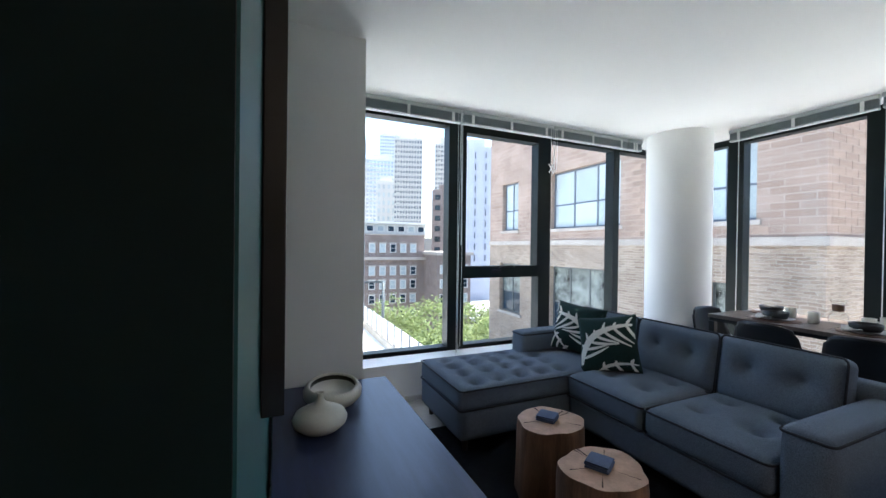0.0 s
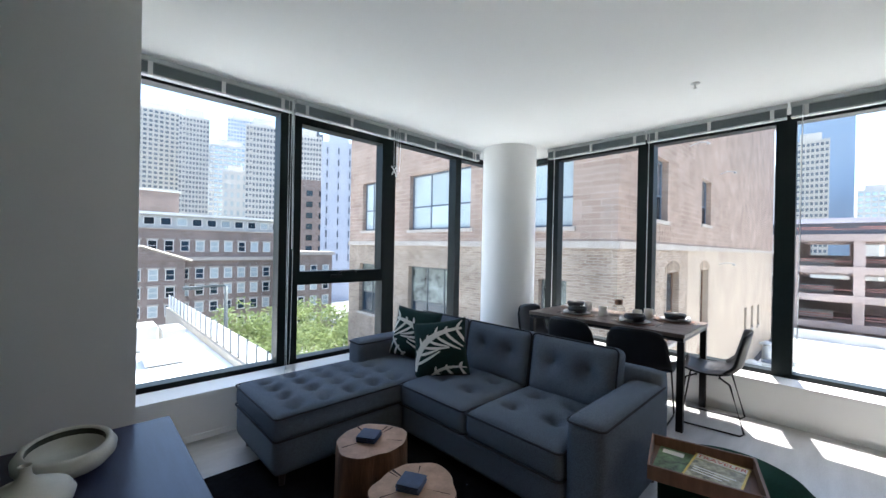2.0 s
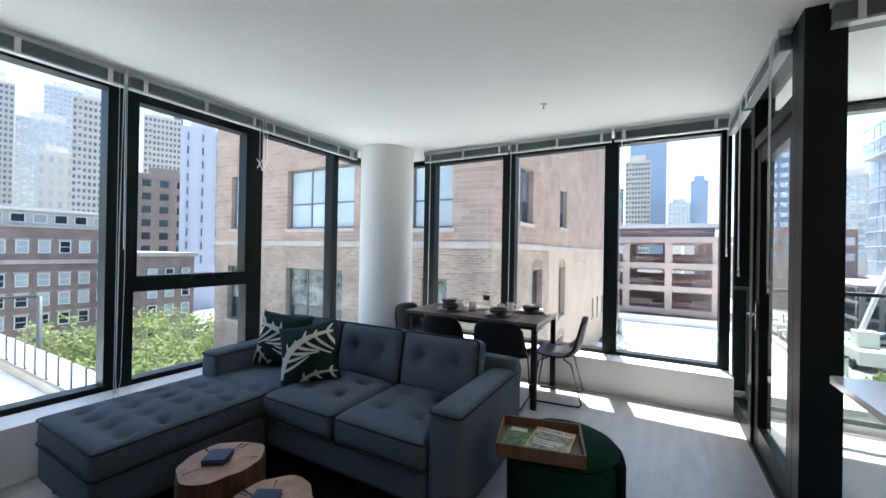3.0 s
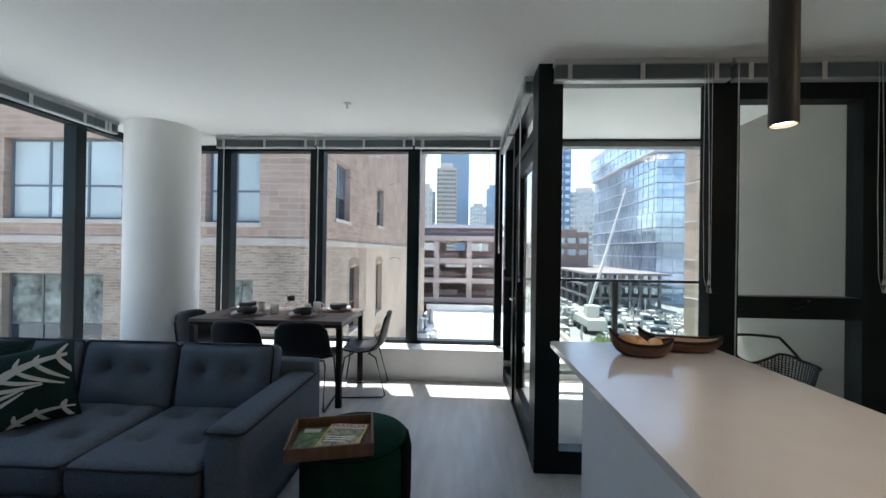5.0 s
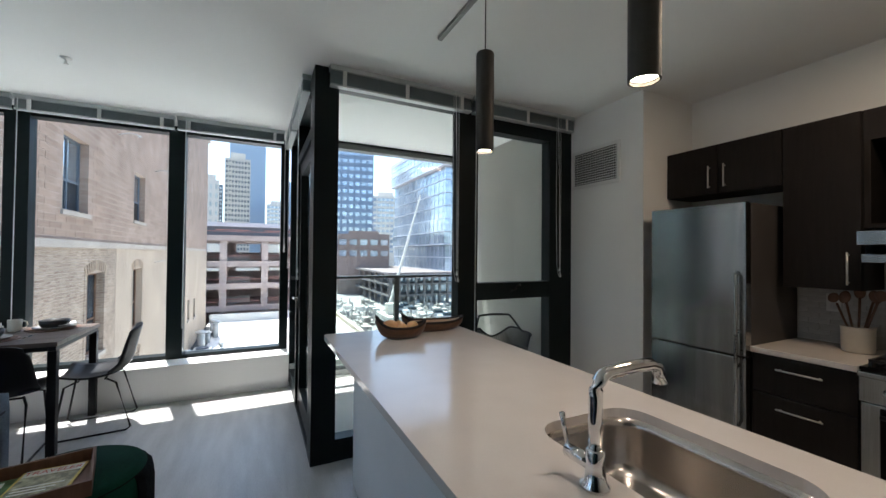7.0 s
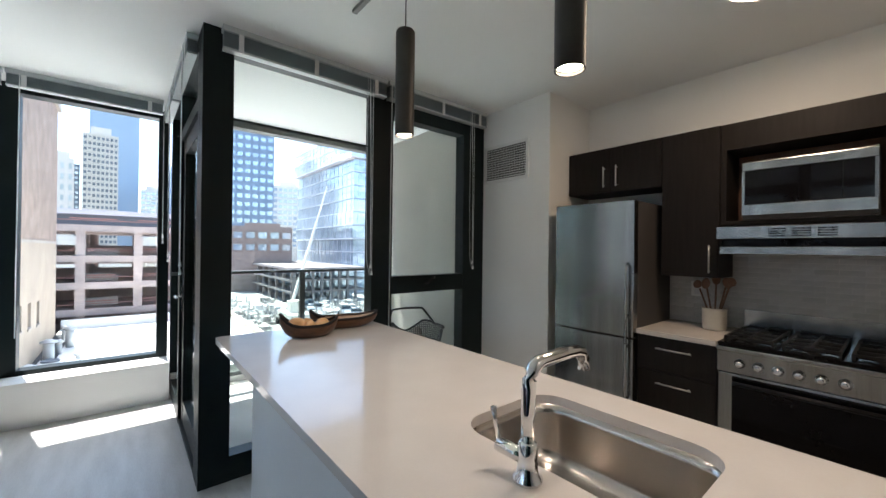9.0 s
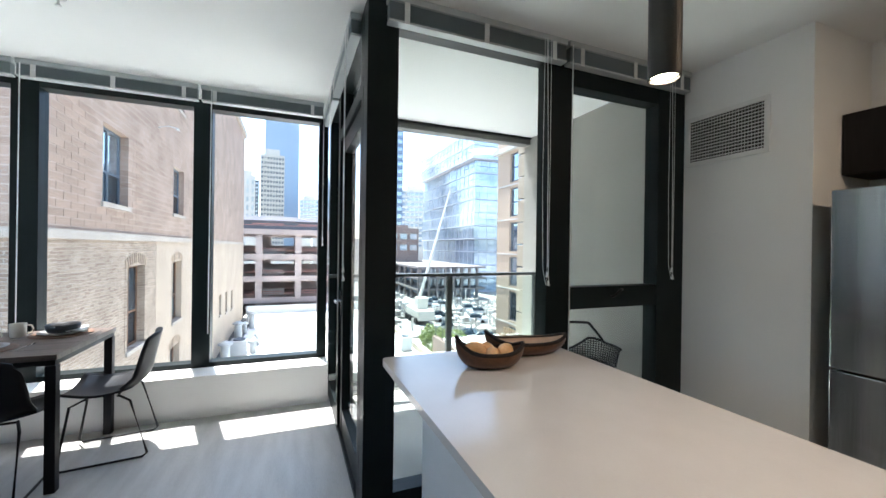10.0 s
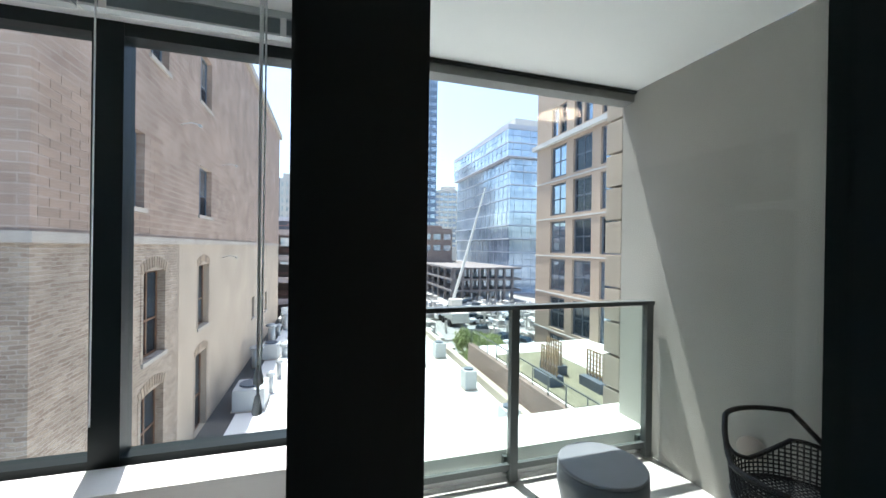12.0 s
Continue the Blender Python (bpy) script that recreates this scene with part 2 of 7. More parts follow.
def wall_with_holes(name, axis, at, thick, u0, u1, z0, z1, holes, mat, kind="structure", parent=None, label=""):
    """A wall in the plane axis = at, with thickness, pierced by holes (u0, u1, z0, z1)."""
    us = sorted({u0, u1, *[h[0] for h in holes], *[h[1] for h in holes]})
    zs = sorted({z0, z1, *[h[2] for h in holes], *[h[3] for h in holes]})
    inside = lambda u, z: any(h[0] < u < h[1] and h[2] < z < h[3] for h in holes)
    bm = bmesh.new()
    cell = {(i, j): not inside((us[i] + us[i + 1]) / 2, (zs[j] + zs[j + 1]) / 2) for i in range(len(us) - 1) for j in range(len(zs) - 1)}
    put = lambda u, d, z: (at + d, u, z) if axis == "x" else (u, at + d, z)
    memo = {}

    def vert(u, d, z):
        key = (round(u, 5), d, round(z, 5))
        if key not in memo:
            memo[key] = bm.verts.new(put(u, d, z))
        return memo[key]
    for (i, j), solid in cell.items():
        if not solid:
            continue
        a, b, c, d = us[i], us[i + 1], zs[j], zs[j + 1]
        for s in (0, thick):
            bm.faces.new([vert(a, s, c), vert(b, s, c), vert(b, s, d), vert(a, s, d)])
        for (ni, nj), p, q in (((i - 1, j), (a, c), (a, d)), ((i + 1, j), (b, c), (b, d)), ((i, j - 1), (a, c), (b, c)), ((i, j + 1), (a, d), (b, d))):
            if not cell.get((ni, nj), False):
                bm.faces.new([vert(p[0], 0, p[1]), vert(q[0], 0, q[1]), vert(q[0], thick, q[1]), vert(p[0], thick, p[1])])
    ob = part(name, bm, mat, parent, label)
    if kind:
        tagged(ob, kind=kind)
    return ob


# ---- the flat: floor, walls, ceiling ----
H = 2.70
XE, YN = 5.20, 3.62           # inner faces of the east and north glass
S = dict(kind="structure")
tagged(bx("floor", -3.2, 5.0, -3.7, 3.5, -0.12, 0.0, M["floor"]), "pale grey plank floor", "floor", **S)
bm = bmesh.new()
outline = [(-3.2, -3.75), (3.342, -3.75), (3.342, -0.616), (5.335, -0.616), (5.335, 3.85), (-3.2, 3.85)]
low_ring, top_ring = [[bm.verts.new((x, y, z)) for x, y in outline] for z in (H, H + 0.29)]
bm.faces.new(low_ring)
bm.faces.new(top_ring[::-1])
for i in range(6):
    bm.faces.new((low_ring[i], low_ring[(i + 1) % 6], top_ring[(i + 1) % 6], top_ring[i]))
tagged(part("ceiling", bm, M["ceiling"]), "smooth white painted ceiling", "ceiling", **S)
# green wall, white stub beside the north window
tagged(bx("wall_green", -3.2, 0.30, 0.36, 2.50, 0, H, M["green"]), "dark teal painted accent wall", "wall", **S)
tagged(bx("wall_stub_north", -3.2, 0.835, 2.503, 3.85, 0, H, M["white"]), "white painted wall beside the windows", "wall", **S)
# thin sheet added over the wall's end; its dark colour stands for shade
tagged(bx("wall_end", -1.85, 0.298, 0.352, 0.358, 0.0, H, M["shaded_end"]), "end of the accent wall with shade painted nearly black", "wall", **S)
# unseen enclosing walls behind the camera, added to cut bounced light
tagged(bx("wall_west", -2.0, -1.85, -0.80, 0.358, 0, H, M["white"]), "unseen plain white wall that cuts bounced light", "wall", **S)
tagged(bx("wall_hall", -3.2, -0.42, -3.53, -0.802, 0, H, M["white"]), "unseen plain white hall wall that cuts bounced light", "wall", **S)
# kitchen walls
tagged(bx("wall_south", -3.2, 2.49, -3.68, -3.53, 0, H, M["white"]), "white kitchen wall", "wall", **S)
tagged(bx("wall_vent", 2.49, 3.31, -3.68, -2.92, 0, H, M["white"]), "white painted wall with an air vent", "wall", **S)
# knee walls and sills
tagged(bx("wall_knee_north", 0.838, 5.24, 3.37, 3.85, -0.12, 0.32, M["white"]), "low white wall under the windows", "wall", **S)
tagged(bx("wall_knee_east", 4.95, 5.45, -0.60, 3.368, -0.12, 0.32, M["white"]), "low white wall under the windows", "wall", **S)
tagged(bx("sill_north", 0.838, 5.20, 3.345, 3.60, 0.322, 0.35, M["sill"], bevel=0.004), "white window sill", "sill", **S)
tagged(bx("sill_east", 4.925, 5.18, -0.598, 3.343, 0.322, 0.35, M["sill"], bevel=0.004), "white window sill", "sill", **S)
# base trim along the knee walls
tagged(bx("baseboard_north", 0.84, 4.93, 3.358, 3.368, 0.002, 0.045, M["white"], bevel=0.003), "white baseboard", "baseboard", **S)
tagged(bx("baseboard_vent", 2.50, 3.20, -2.918, -2.905, 0.002, 0.09, M["white"], bevel=0.003), "white baseboard", "baseboard", **S)


# ---- windows ----
def glazing(name, axis, at, bars, rails, panes, label, depth=0.13):
    """A window of upright and level bars and panes; at is the inner face of the frame, depth goes outwards."""
    w = empty(name, label=label, category="window", kind="structure")
    def bar(nm, u0, u1, z0, z1, a=0.0, d=depth, mat="frame", bev=0.004):
        c = (at + a, at + a + d, u0, u1, z0, z1) if axis == "x" else (u0, u1, at + a, at + a + d, z0, z1)
        return bx(nm, *c, M[mat], w, bevel=bev)
    for u0, u1, z0, z1 in bars:
        bar("window_frame", u0, u1, z0, z1)
    for u0, u1, z0, z1 in rails:
        bar("window_rail", u0, u1, z0, z1, 0.003, depth - 0.006)
    for u0, u1, z0, z1 in panes:
        p = bar("pane", u0 - 0.006, u1 + 0.006, z0 - 0.006, z1 + 0.006, depth * 0.55, 0.008, "glass", 0)
        p.visible_shadow = False
    return w


ZB, ZT = 0.385, 2.63
nb = [(0.838, 0.90), (1.93, 2.11), (3.06, 3.22), (4.20, 4.30), (5.10, 5.24)]
n_bars = [(a, b, 0.322, H) for a, b in nb]
n_rails, n_panes = [], []
for (a, b), (c, d) in zip(nb, nb[1:]):
    n_rails += [(b, c, 0.322, ZB), (b, c, ZT, H)]
    if b != 2.11:
        n_panes.append((b, c, ZB, ZT))
# opening light in the second bay: sash, transom bar, lower pane
n_rails += [(2.11, 3.06, 1.075, 1.20), (2.11, 2.13, 1.20, ZT), (3.04, 3.06, 1.20, ZT), (2.13, 3.04, 2.585, ZT)]
n_panes += [(2.13, 3.04, 1.20, 2.585), (2.11, 3.06, ZB, 1.075)]
window_1 = glazing("window_1", "y", YN, n_bars, n_rails, n_panes, "tall dark bronze framed window wall with opening light")
eb = [(-0.60, -0.515), (0.39, 0.53), (1.55, 1.715), (2.70, 2.87), (3.56, 3.615)]
e_bars = [(a, b, 0.322, H) for a, b in eb]
e_rails, e_panes = [], []
for (a, b), (c, d) in zip(eb, eb[1:]):
    e_rails += [(b, c, 0.322, ZB), (b, c, ZT, H)]
    e_panes.append((b, c, ZB, ZT))
window_2 = glazing("window_2", "x", XE, e_bars, e_rails, e_panes, "tall dark bronze framed window wall")
# glass front between kitchen and balcony
b_bars = [(-0.775, -0.615, 0, H), (-1.90, -1.72, 0.0, H), (-2.918, -2.66, 0.0, H)]
b_rails = [(-1.72, -0.775, 0.0, 0.15), (-1.72, -0.775, 2.58, H), (-2.66, -1.90, 0.0, 0.15), (-2.66, -1.90, 2.46, H), (-2.66, -1.90, 1.05, 1.19)]
b_panes = [(-1.72, -0.775, 0.15, 2.58), (-2.66, -1.90, 0.15, 1.05), (-2.66, -1.90, 1.19, 2.46)]
window_3 = glazing("window_3", "x", 3.23, b_bars, b_rails, b_panes, "dark bronze framed glass front to the balcony", depth=0.11)
# side of the balcony with its glazed door
d_bars = [(3.345, 3.42, 0.0, H), (4.34, 4.44, 0.0, H), (5.10, 5.198, 0.0, H)]
d_rails = [(3.42, 4.34, 2.25, 2.33), (3.42, 4.34, 2.62, H), (3.42, 4.34, 0.0, 0.03), (4.44, 5.10, 0.0, 0.15), (4.44, 5.10, 2.62, H)]
d_panes = [(3.42, 4.34, 2.33, 2.62), (4.44, 5.10, 0.15, 2.62)]
window_4 = glazing("window_4", "y", -0.735, d_bars, d_rails, d_panes, "dark bronze framed glass side wall of the balcony", depth=0.12)
door_1 = empty("door_1", label="closed dark bronze glazed balcony door", category="door", kind="structure")
for u0, u1, z0, z1 in ((3.425, 3.53, 0.035, 2.245), (4.23, 4.335, 0.035, 2.245)):
    bx("stile", u0, u1, -0.70, -0.635, z0, z1, M["frame"], door_1, bevel=0.004)
for z0, z1 in ((0.035, 0.20), (2.13, 2.245)):
    bx("rail", 3.53, 4.23, -0.698, -0.637, z0, z1, M["frame"], door_1, bevel=0.004)
bx("pane", 3.525, 4.235, -0.671, -0.663, 0.195, 2.135, M["glass"], door_1).visible_shadow = False

# ---- balcony ----
tagged(bx("balcony_floor", 3.345, 5.06, -2.95, -0.737, -0.12, 0.02, M["concrete"]), "grey concrete balcony floor", "floor", **S)
tagged(bx("balcony_ledge", 5.06, 5.50, -3.2, -0.62, -0.40, 0.20, M["roofwhite"]), "pale metal capped balcony ledge", "ledge", **S)
tagged(bx("balcony_ceiling", 3.345, 5.185, -2.95, -0.62, 2.775, 3.0, M["ceiling"]), "white balcony soffit", "ceiling", **S)
tagged(bx("balcony_joint", 5.187, 5.213, -2.95, -0.62, 2.755, 3.0, M["frame"]), "dark joint in the balcony soffit", "joint", **S)
tagged(bx("balcony_beam", 5.215, 5.34, -3.2, -0.62, 2.695, 3.4, M["beam"]), "pale edge beam above the balcony", "beam", **S)
tagged(bx("balcony_wall_south", 3.315, 5.33, -3.25, -2.952, -0.4, 2.773, M["stucco"]), "rough grey stucco balcony wall", "wall", **S)
bm = bmesh.new()
lathe(bm, [(0.33, 0.0), (0.33, H)], 64, 4.55, 3.02, cap=False)
col = part("column", bm, M["white"], smooth=True)
tagged(col, "round white structural column", "column", **S)

# ---- materials of the things ----
def translucent(m, share, colour=(0.85, 0.87, 0.88)):
    """Let part of the light through a thin sheet."""
    t = m.node_tree
    tr = t.nodes.new("ShaderNodeBsdfTranslucent")
    tr.inputs[0].default_value = (*colour, 1)
    mx = t.nodes.new("ShaderNodeMixShader")
    mx.inputs[0].default_value = share
    t.links.new(t.nodes["Principled BSDF"].outputs[0], mx.inputs[1])
    t.links.new(tr.outputs[0], mx.inputs[2])
    t.links.new(mx.outputs[0], t.nodes["Material Output"].inputs[0])
    return m


M.update({
    "fabric": material("grey blue tweed upholstery", (0.118, 0.146, 0.185), 0.95, var=0.5, spec=0.25, scale=240, fine=700, bump=0.5, bump_dist=0.002),
    "fabric_dark": material("dark piping", (0.03, 0.035, 0.045), 0.95, var=0.2, scale=40, fine=300, bump=0.2),
    "darkwood": material("dark stained wood", (0.035, 0.026, 0.022), 0.32, var=0.25, scale=3, fine=40, bump=0.06, stretch=(8, 1, 8)),
    # the blue in this black lacquer's base colour stands for reflected sky
    "console": material("black lacquer with sky reflection in its colour", (0.024, 0.033, 0.080), 0.30, var=0.25, scale=3, fine=30, bump=0.03, stretch=(10, 1, 10)),
    "barkwood": material("red brown stripped trunk", (0.17, 0.085, 0.045), 0.6, var=0.45, scale=7, fine=40, bump=0.5, stretch=(3, 3, 0.4), bump_dist=0.006),
    "endgrain": material("pale pink end grain", (0.42, 0.265, 0.185), 0.55, var=0.22, scale=14, fine=90, bump=0.12),
    "crack": material("dark split in wood", (0.03, 0.017, 0.012), 0.9, var=0.2),
    "slate": material("blue slate coaster", (0.05, 0.078, 0.15), 0.6, var=0.2, scale=20, fine=120, bump=0.3),
    "rug": material("black shag rug", (0.007, 0.008, 0.010), 1.0, spec=0.1, var=0.4, scale=30, fine=220, bump=1.0, bump_dist=0.01),
    "ceramic": material("stone white ceramic", (0.55, 0.54, 0.48), 0.45, var=0.06, scale=12, fine=120, bump=0.05),
    "ceramic_in": material("dark mossy glaze", (0.03, 0.035, 0.025), 0.4, var=0.4, scale=14, fine=60, bump=0.3),
    "pillow_green": material("dark green linen", (0.006, 0.030, 0.026), 0.95, var=0.2, scale=60, fine=320, bump=0.3),
    "pillow_white": material("white leaf print", (0.70, 0.69, 0.64), 0.9, var=0.05, scale=60, fine=320, bump=0.2),
    "black": material("black picture frame", (0.010, 0.010, 0.011), 0.4, var=0.2, scale=8, fine=80, bump=0.05),
    "paper": material("warm white paper", (0.74, 0.71, 0.67), 0.9, var=0.03, scale=3, fine=120, bump=0.02),
    "leafprint": material("dark green leaf print", (0.05, 0.072, 0.062), 0.9, var=0.15, scale=20, fine=90, bump=0),
    "greyprint": material("grey fern print", (0.14, 0.155, 0.15), 0.9, var=0.15, scale=20, fine=90, bump=0),
    "velvet": material("emerald green velvet", (0.003, 0.034, 0.021), 0.9, spec=0.15, var=0.3, scale=5, fine=90, bump=0.3),
    "traywood": material("walnut tray", (0.155, 0.08, 0.048), 0.45, var=0.25, scale=5, fine=60, bump=0.1, stretch=(1, 8, 1)),
    "tablewood": material("grey brown table boards", (0.115, 0.086, 0.070), 0.4, var=0.35, scale=4, fine=40, bump=0.12, stretch=(10, 1, 6)),
    "blacksteel": material("black powder coated steel", (0.009, 0.009, 0.010), 0.45, spec=0.3, var=0.15, scale=6, fine=90, bump=0.03),
    "leather": material("black moulded leather", (0.009, 0.010, 0.012), 0.42, spec=0.3, var=0.2, scale=8, fine=140, bump=0.1),
    "navyleather": material("dark navy seat leather", (0.013, 0.02, 0.05), 0.35, var=0.2, scale=8, fine=140, bump=0.1),
    "stoneware": material("black stoneware", (0.018, 0.018, 0.02), 0.45, var=0.2, scale=20, fine=120, bump=0.05),
    "greyware": material("grey glazed stoneware", (0.34, 0.34, 0.35), 0.3, var=0.1, scale=14, fine=90, bump=0.03),
    "mug": material("cream stoneware mug", (0.66, 0.61, 0.53), 0.35, var=0.05, scale=16, fine=120, bump=0.03),
    "linen": material("white folded napkin", (0.62, 0.62, 0.62), 0.95, var=0.06, scale=10, fine=220, bump=0.2),
    "chrome": material("polished chrome", (0.72, 0.73, 0.74), 0.06, metal=1.0, var=0.02, bump=0),
    # fine brushed grain, plus broad upright colour streaks standing for blurred reflections
    "stainless": material("brushed stainless steel with painted reflection streaks", (0.39, 0.405, 0.405), 0.2, metal=1.0, var=0.28, scale=1.6, fine=40, bump=0.0, stretch=(7, 7, 0.12)),
    "sinksteel": material("satin sink steel", (0.52, 0.49, 0.46), 0.24, metal=1.0, var=0.06, scale=3, fine=120, bump=0.02),
    "nickel": material("satin nickel", (0.52, 0.52, 0.50), 0.35, metal=0.6, var=0.04, bump=0),
    "fridgeside": material("dark grey appliance side", (0.055, 0.05, 0.048), 0.5, var=0.1, scale=4, fine=160, bump=0.05),
    "cabinet": material("espresso cabinet veneer", (0.014, 0.012, 0.011), 0.5, spec=0.18, var=0.25, scale=4, fine=60, bump=0.05, stretch=(12, 12, 1)),
    "blackglass": material("black oven glass", (0.004, 0.004, 0.005), 0.05, spec=0.2, var=0.1, bump=0),
    "iron": material("cast iron grate", (0.012, 0.012, 0.012), 0.6, var=0.2, bump=0.1),
    "tile": material("pale grey glazed tile", (0.50, 0.495, 0.485), 0.12, var=0.08, scale=20, fine=90, bump=0.02, per_object=0.08),
    "grout": material("pale grout", (0.58, 0.57, 0.55), 0.95, var=0.06, scale=20, fine=160, bump=0.2),
    "worktop": material("pale kitchen worktop", (0.62, 0.58, 0.54), 0.25, var=0.04, scale=8, fine=120, bump=0),
    "basepanel": material("white island panel", (0.76, 0.77, 0.78), 0.5, var=0.03, scale=2, fine=120, bump=0.03),
    "bowlwood": material("dark carved wood", (0.10, 0.045, 0.022), 0.35, var=0.4, scale=10, fine=60, bump=0.15, stretch=(1, 5, 3)),
    "barkrim": material("black bark rim", (0.018, 0.014, 0.012), 0.8, var=0.3, scale=20, fine=90, bump=0.6),
    "innerwood": material("pale carved wood", (0.52, 0.38, 0.28), 0.45, var=0.15, scale=10, fine=60, bump=0.05),
    "peach": material("apricot fruit", (0.70, 0.36, 0.15), 0.5, var=0.15, scale=14, fine=160, bump=0.08, tint=(0.80, 0.50, 0.26)),
    "pendant": material("bronze pendant shade", (0.055, 0.052, 0.047), 0.5, metal=0.4, var=0.1, scale=10, fine=160, bump=0.05),
    "lamp": glow_material("warm lamp glow", (1.0, 0.80, 0.58), 14.0),
    "ceiling_glow": glow_material("warm ceiling lamp glow", (1.0, 0.74, 0.51), 11.5),
    "slat": material("grey metal blind slat", (0.20, 0.24, 0.25), 0.4, metal=0.1, var=0.06, scale=4, fine=60, bump=0),
    "cord": translucent(material("white cord", (0.80, 0.80, 0.78), 0.6, var=0.04, bump=0), 0.55),
    "blindrail": material("pale grey blind rail enamel", (0.50, 0.53, 0.53), 0.4, var=0.04, bump=0),
    "ventwhite": material("white vent enamel", (0.72, 0.72, 0.70), 0.45, var=0.03, bump=0),
    "trackgrey": material("grey track enamel", (0.22, 0.22, 0.21), 0.45, var=0.05, bump=0),
    "ventdark": material("dark vent duct", (0.03, 0.03, 0.03), 0.9, var=0.1, bump=0),
    "wicker": material("black woven resin", (0.014, 0.014, 0.015), 0.5, var=0.2, scale=20, fine=120, bump=0.2),
    "drum": material("graphite enamel side table", (0.20, 0.21, 0.23), 0.35, var=0.1, scale=6, fine=120, bump=0.03),
    "magazine_green": material("green magazine cover", (0.03, 0.075, 0.028), 0.35, var=0.7, scale=22, fine=60, bump=0, tint=(0.10, 0.20, 0.08)),
    "magazine_yellow": material("yellow bordered magazine cover", (0.62, 0.47, 0.08), 0.35, var=0.05, bump=0),
    "magazine_photo": material("landscape photo print", (0.06, 0.10, 0.035), 0.35, var=0.8, scale=30, fine=90, bump=0, tint=(0.30, 0.29, 0.19)),
    "ink_white": material("white ink", (0.75, 0.76, 0.72), 0.4, var=0.02, bump=0),
    "ink_red": material("red ink", (0.50, 0.05, 0.04), 0.4, var=0.05, bump=0),
    "clearglass": glass_material("clear carafe glass", (0.95, 0.96, 0.95), 1.3),
    "railglass": glass_material("balcony rail glass", (0.90, 0.95, 0.93), 1.1),
    "picglass": glass_material("picture glass", (0.97, 0.97, 0.97), 0.2),
})


# ---- sofa ----
def cushion(size, radius, puff=0.02, tufts=(), dent=0.03, spread=0.055, n=26, both=False):
    """A soft block centred on the origin, its face up, with rounded edges and buttoned dents."""
    sx, sy, sz = (s / 2 for s in size)
    bm = bmesh.new()
    nx, ny, nz = max(4, int(n * size[0] / max(size))), max(4, int(n * size[1] / max(size))), 6
    memo = {}

    def vert(i, j, k):
        if (i, j, k) not in memo:
            p = Vector((sx * (2 * i / nx - 1), sy * (2 * j / ny - 1), sz * (2 * k / nz - 1)))
            q = Vector((max(-sx + radius, min(sx - radius, p.x)), max(-sy + radius, min(sy - radius, p.y)), max(-sz + radius, min(sz - radius, p.z))))
            d = p - q
            if d.length > 1e-9:
                p = q + d.normalized() * radius
            u, v = p.x / sx, p.y / sy
            swell = puff * (1 - u ** 4) * (1 - v ** 4)
            for tx, ty in tufts:
                swell -= dent * math.exp(-((p.x - tx) ** 2 + (p.y - ty) ** 2) / (2 * spread ** 2) ) + 0.4 * dent * math.exp(-((p.x - tx) ** 2 + (p.y - ty) ** 2) / (2 * (spread * 0.3) ** 2))
            if k > nz / 2:
                p.z += swell * (2 * k / nz - 1)
            memo[(i, j, k)] = bm.verts.new(p)
        return memo[(i, j, k)]
    for i in range(nx):
        for j in range(ny):
            for k in (0, nz):
                bm.faces.new([vert(i, j, k), vert(i + 1, j, k), vert(i + 1, j + 1, k), vert(i, j + 1, k)])
    for i in range(nx):
        for k in range(nz):
            for j in (0, ny):
                bm.faces.new([vert(i, j, k), vert(i + 1, j, k), vert(i + 1, j, k + 1), vert(i, j, k + 1)])
    for j in range(ny):
        for k in range(nz):
            for i in (0, nx):
                bm.faces.new([vert(i, j, k), vert(i, j + 1, k), vert(i, j + 1, k + 1), vert(i, j, k + 1)])
    return bm


def placed(bm, m):
    bmesh.ops.transform(bm, matrix=m, verts=bm.verts[:])
    return bm


def piping(parent, size, m, inset=0.0, r=0.006, z=None):
    sx, sy = size[0] / 2 - inset, size[1] / 2 - inset
    z = size[2] / 2 - 0.012 if z is None else z
    c, pts = 0.03, []
    for qx, qy, a0 in ((sx - c, sy - c, 0), (-sx + c, sy - c, 90), (-sx + c, -sy + c, 180), (sx - c, -sy + c, 270)):
        pts += [(qx + c * math.cos(radians(a0 + a)), qy + c * math.sin(radians(a0 + a)), z) for a in (0, 30, 60, 90)]
    bm = bmesh.new()
    tube(bm, pts, r, 6, closed=True)
    part("piping", placed(bm, m), M["fabric_dark"], parent, smooth=True)


sofa = thing("sectional_sofa", (2.5, 2.0, 0), "grey-blue tweed chaise sectional sofa with tufted cushions", "sofa")
SX0, SX1, SY0, SY1, CX0, CY0 = 2.35, 3.30, 0.84, 3.09, 1.45, 2.34   # sofa front, back, south, north; chaise front and south side
part("base", placed(cushion((SX1 - SX0 - 0.01, CY0 - SY0 - 0.2, 0.19), 0.02, 0.0), pose((SX0 + SX1) / 2, (CY0 + SY0 + 0.19) / 2, 0.20)), M["fabric"], sofa, smooth=True)
part("chaise_base", placed(cushion((SX1 - CX0, SY1 - CY0, 0.21), 0.025, 0.0), pose((SX1 + CX0) / 2, (SY1 + CY0) / 2, 0.205)), M["fabric"], sofa, smooth=True)
size = (SX1 - 0.2 - CX0 + 0.01, SY1 - CY0 + 0.01, 0.155)
tufts = [(-size[0] / 2 + 0.17 + 0.19 * i, -0.26 + 0.173 * j) for i in range(5) for j in range(4)]
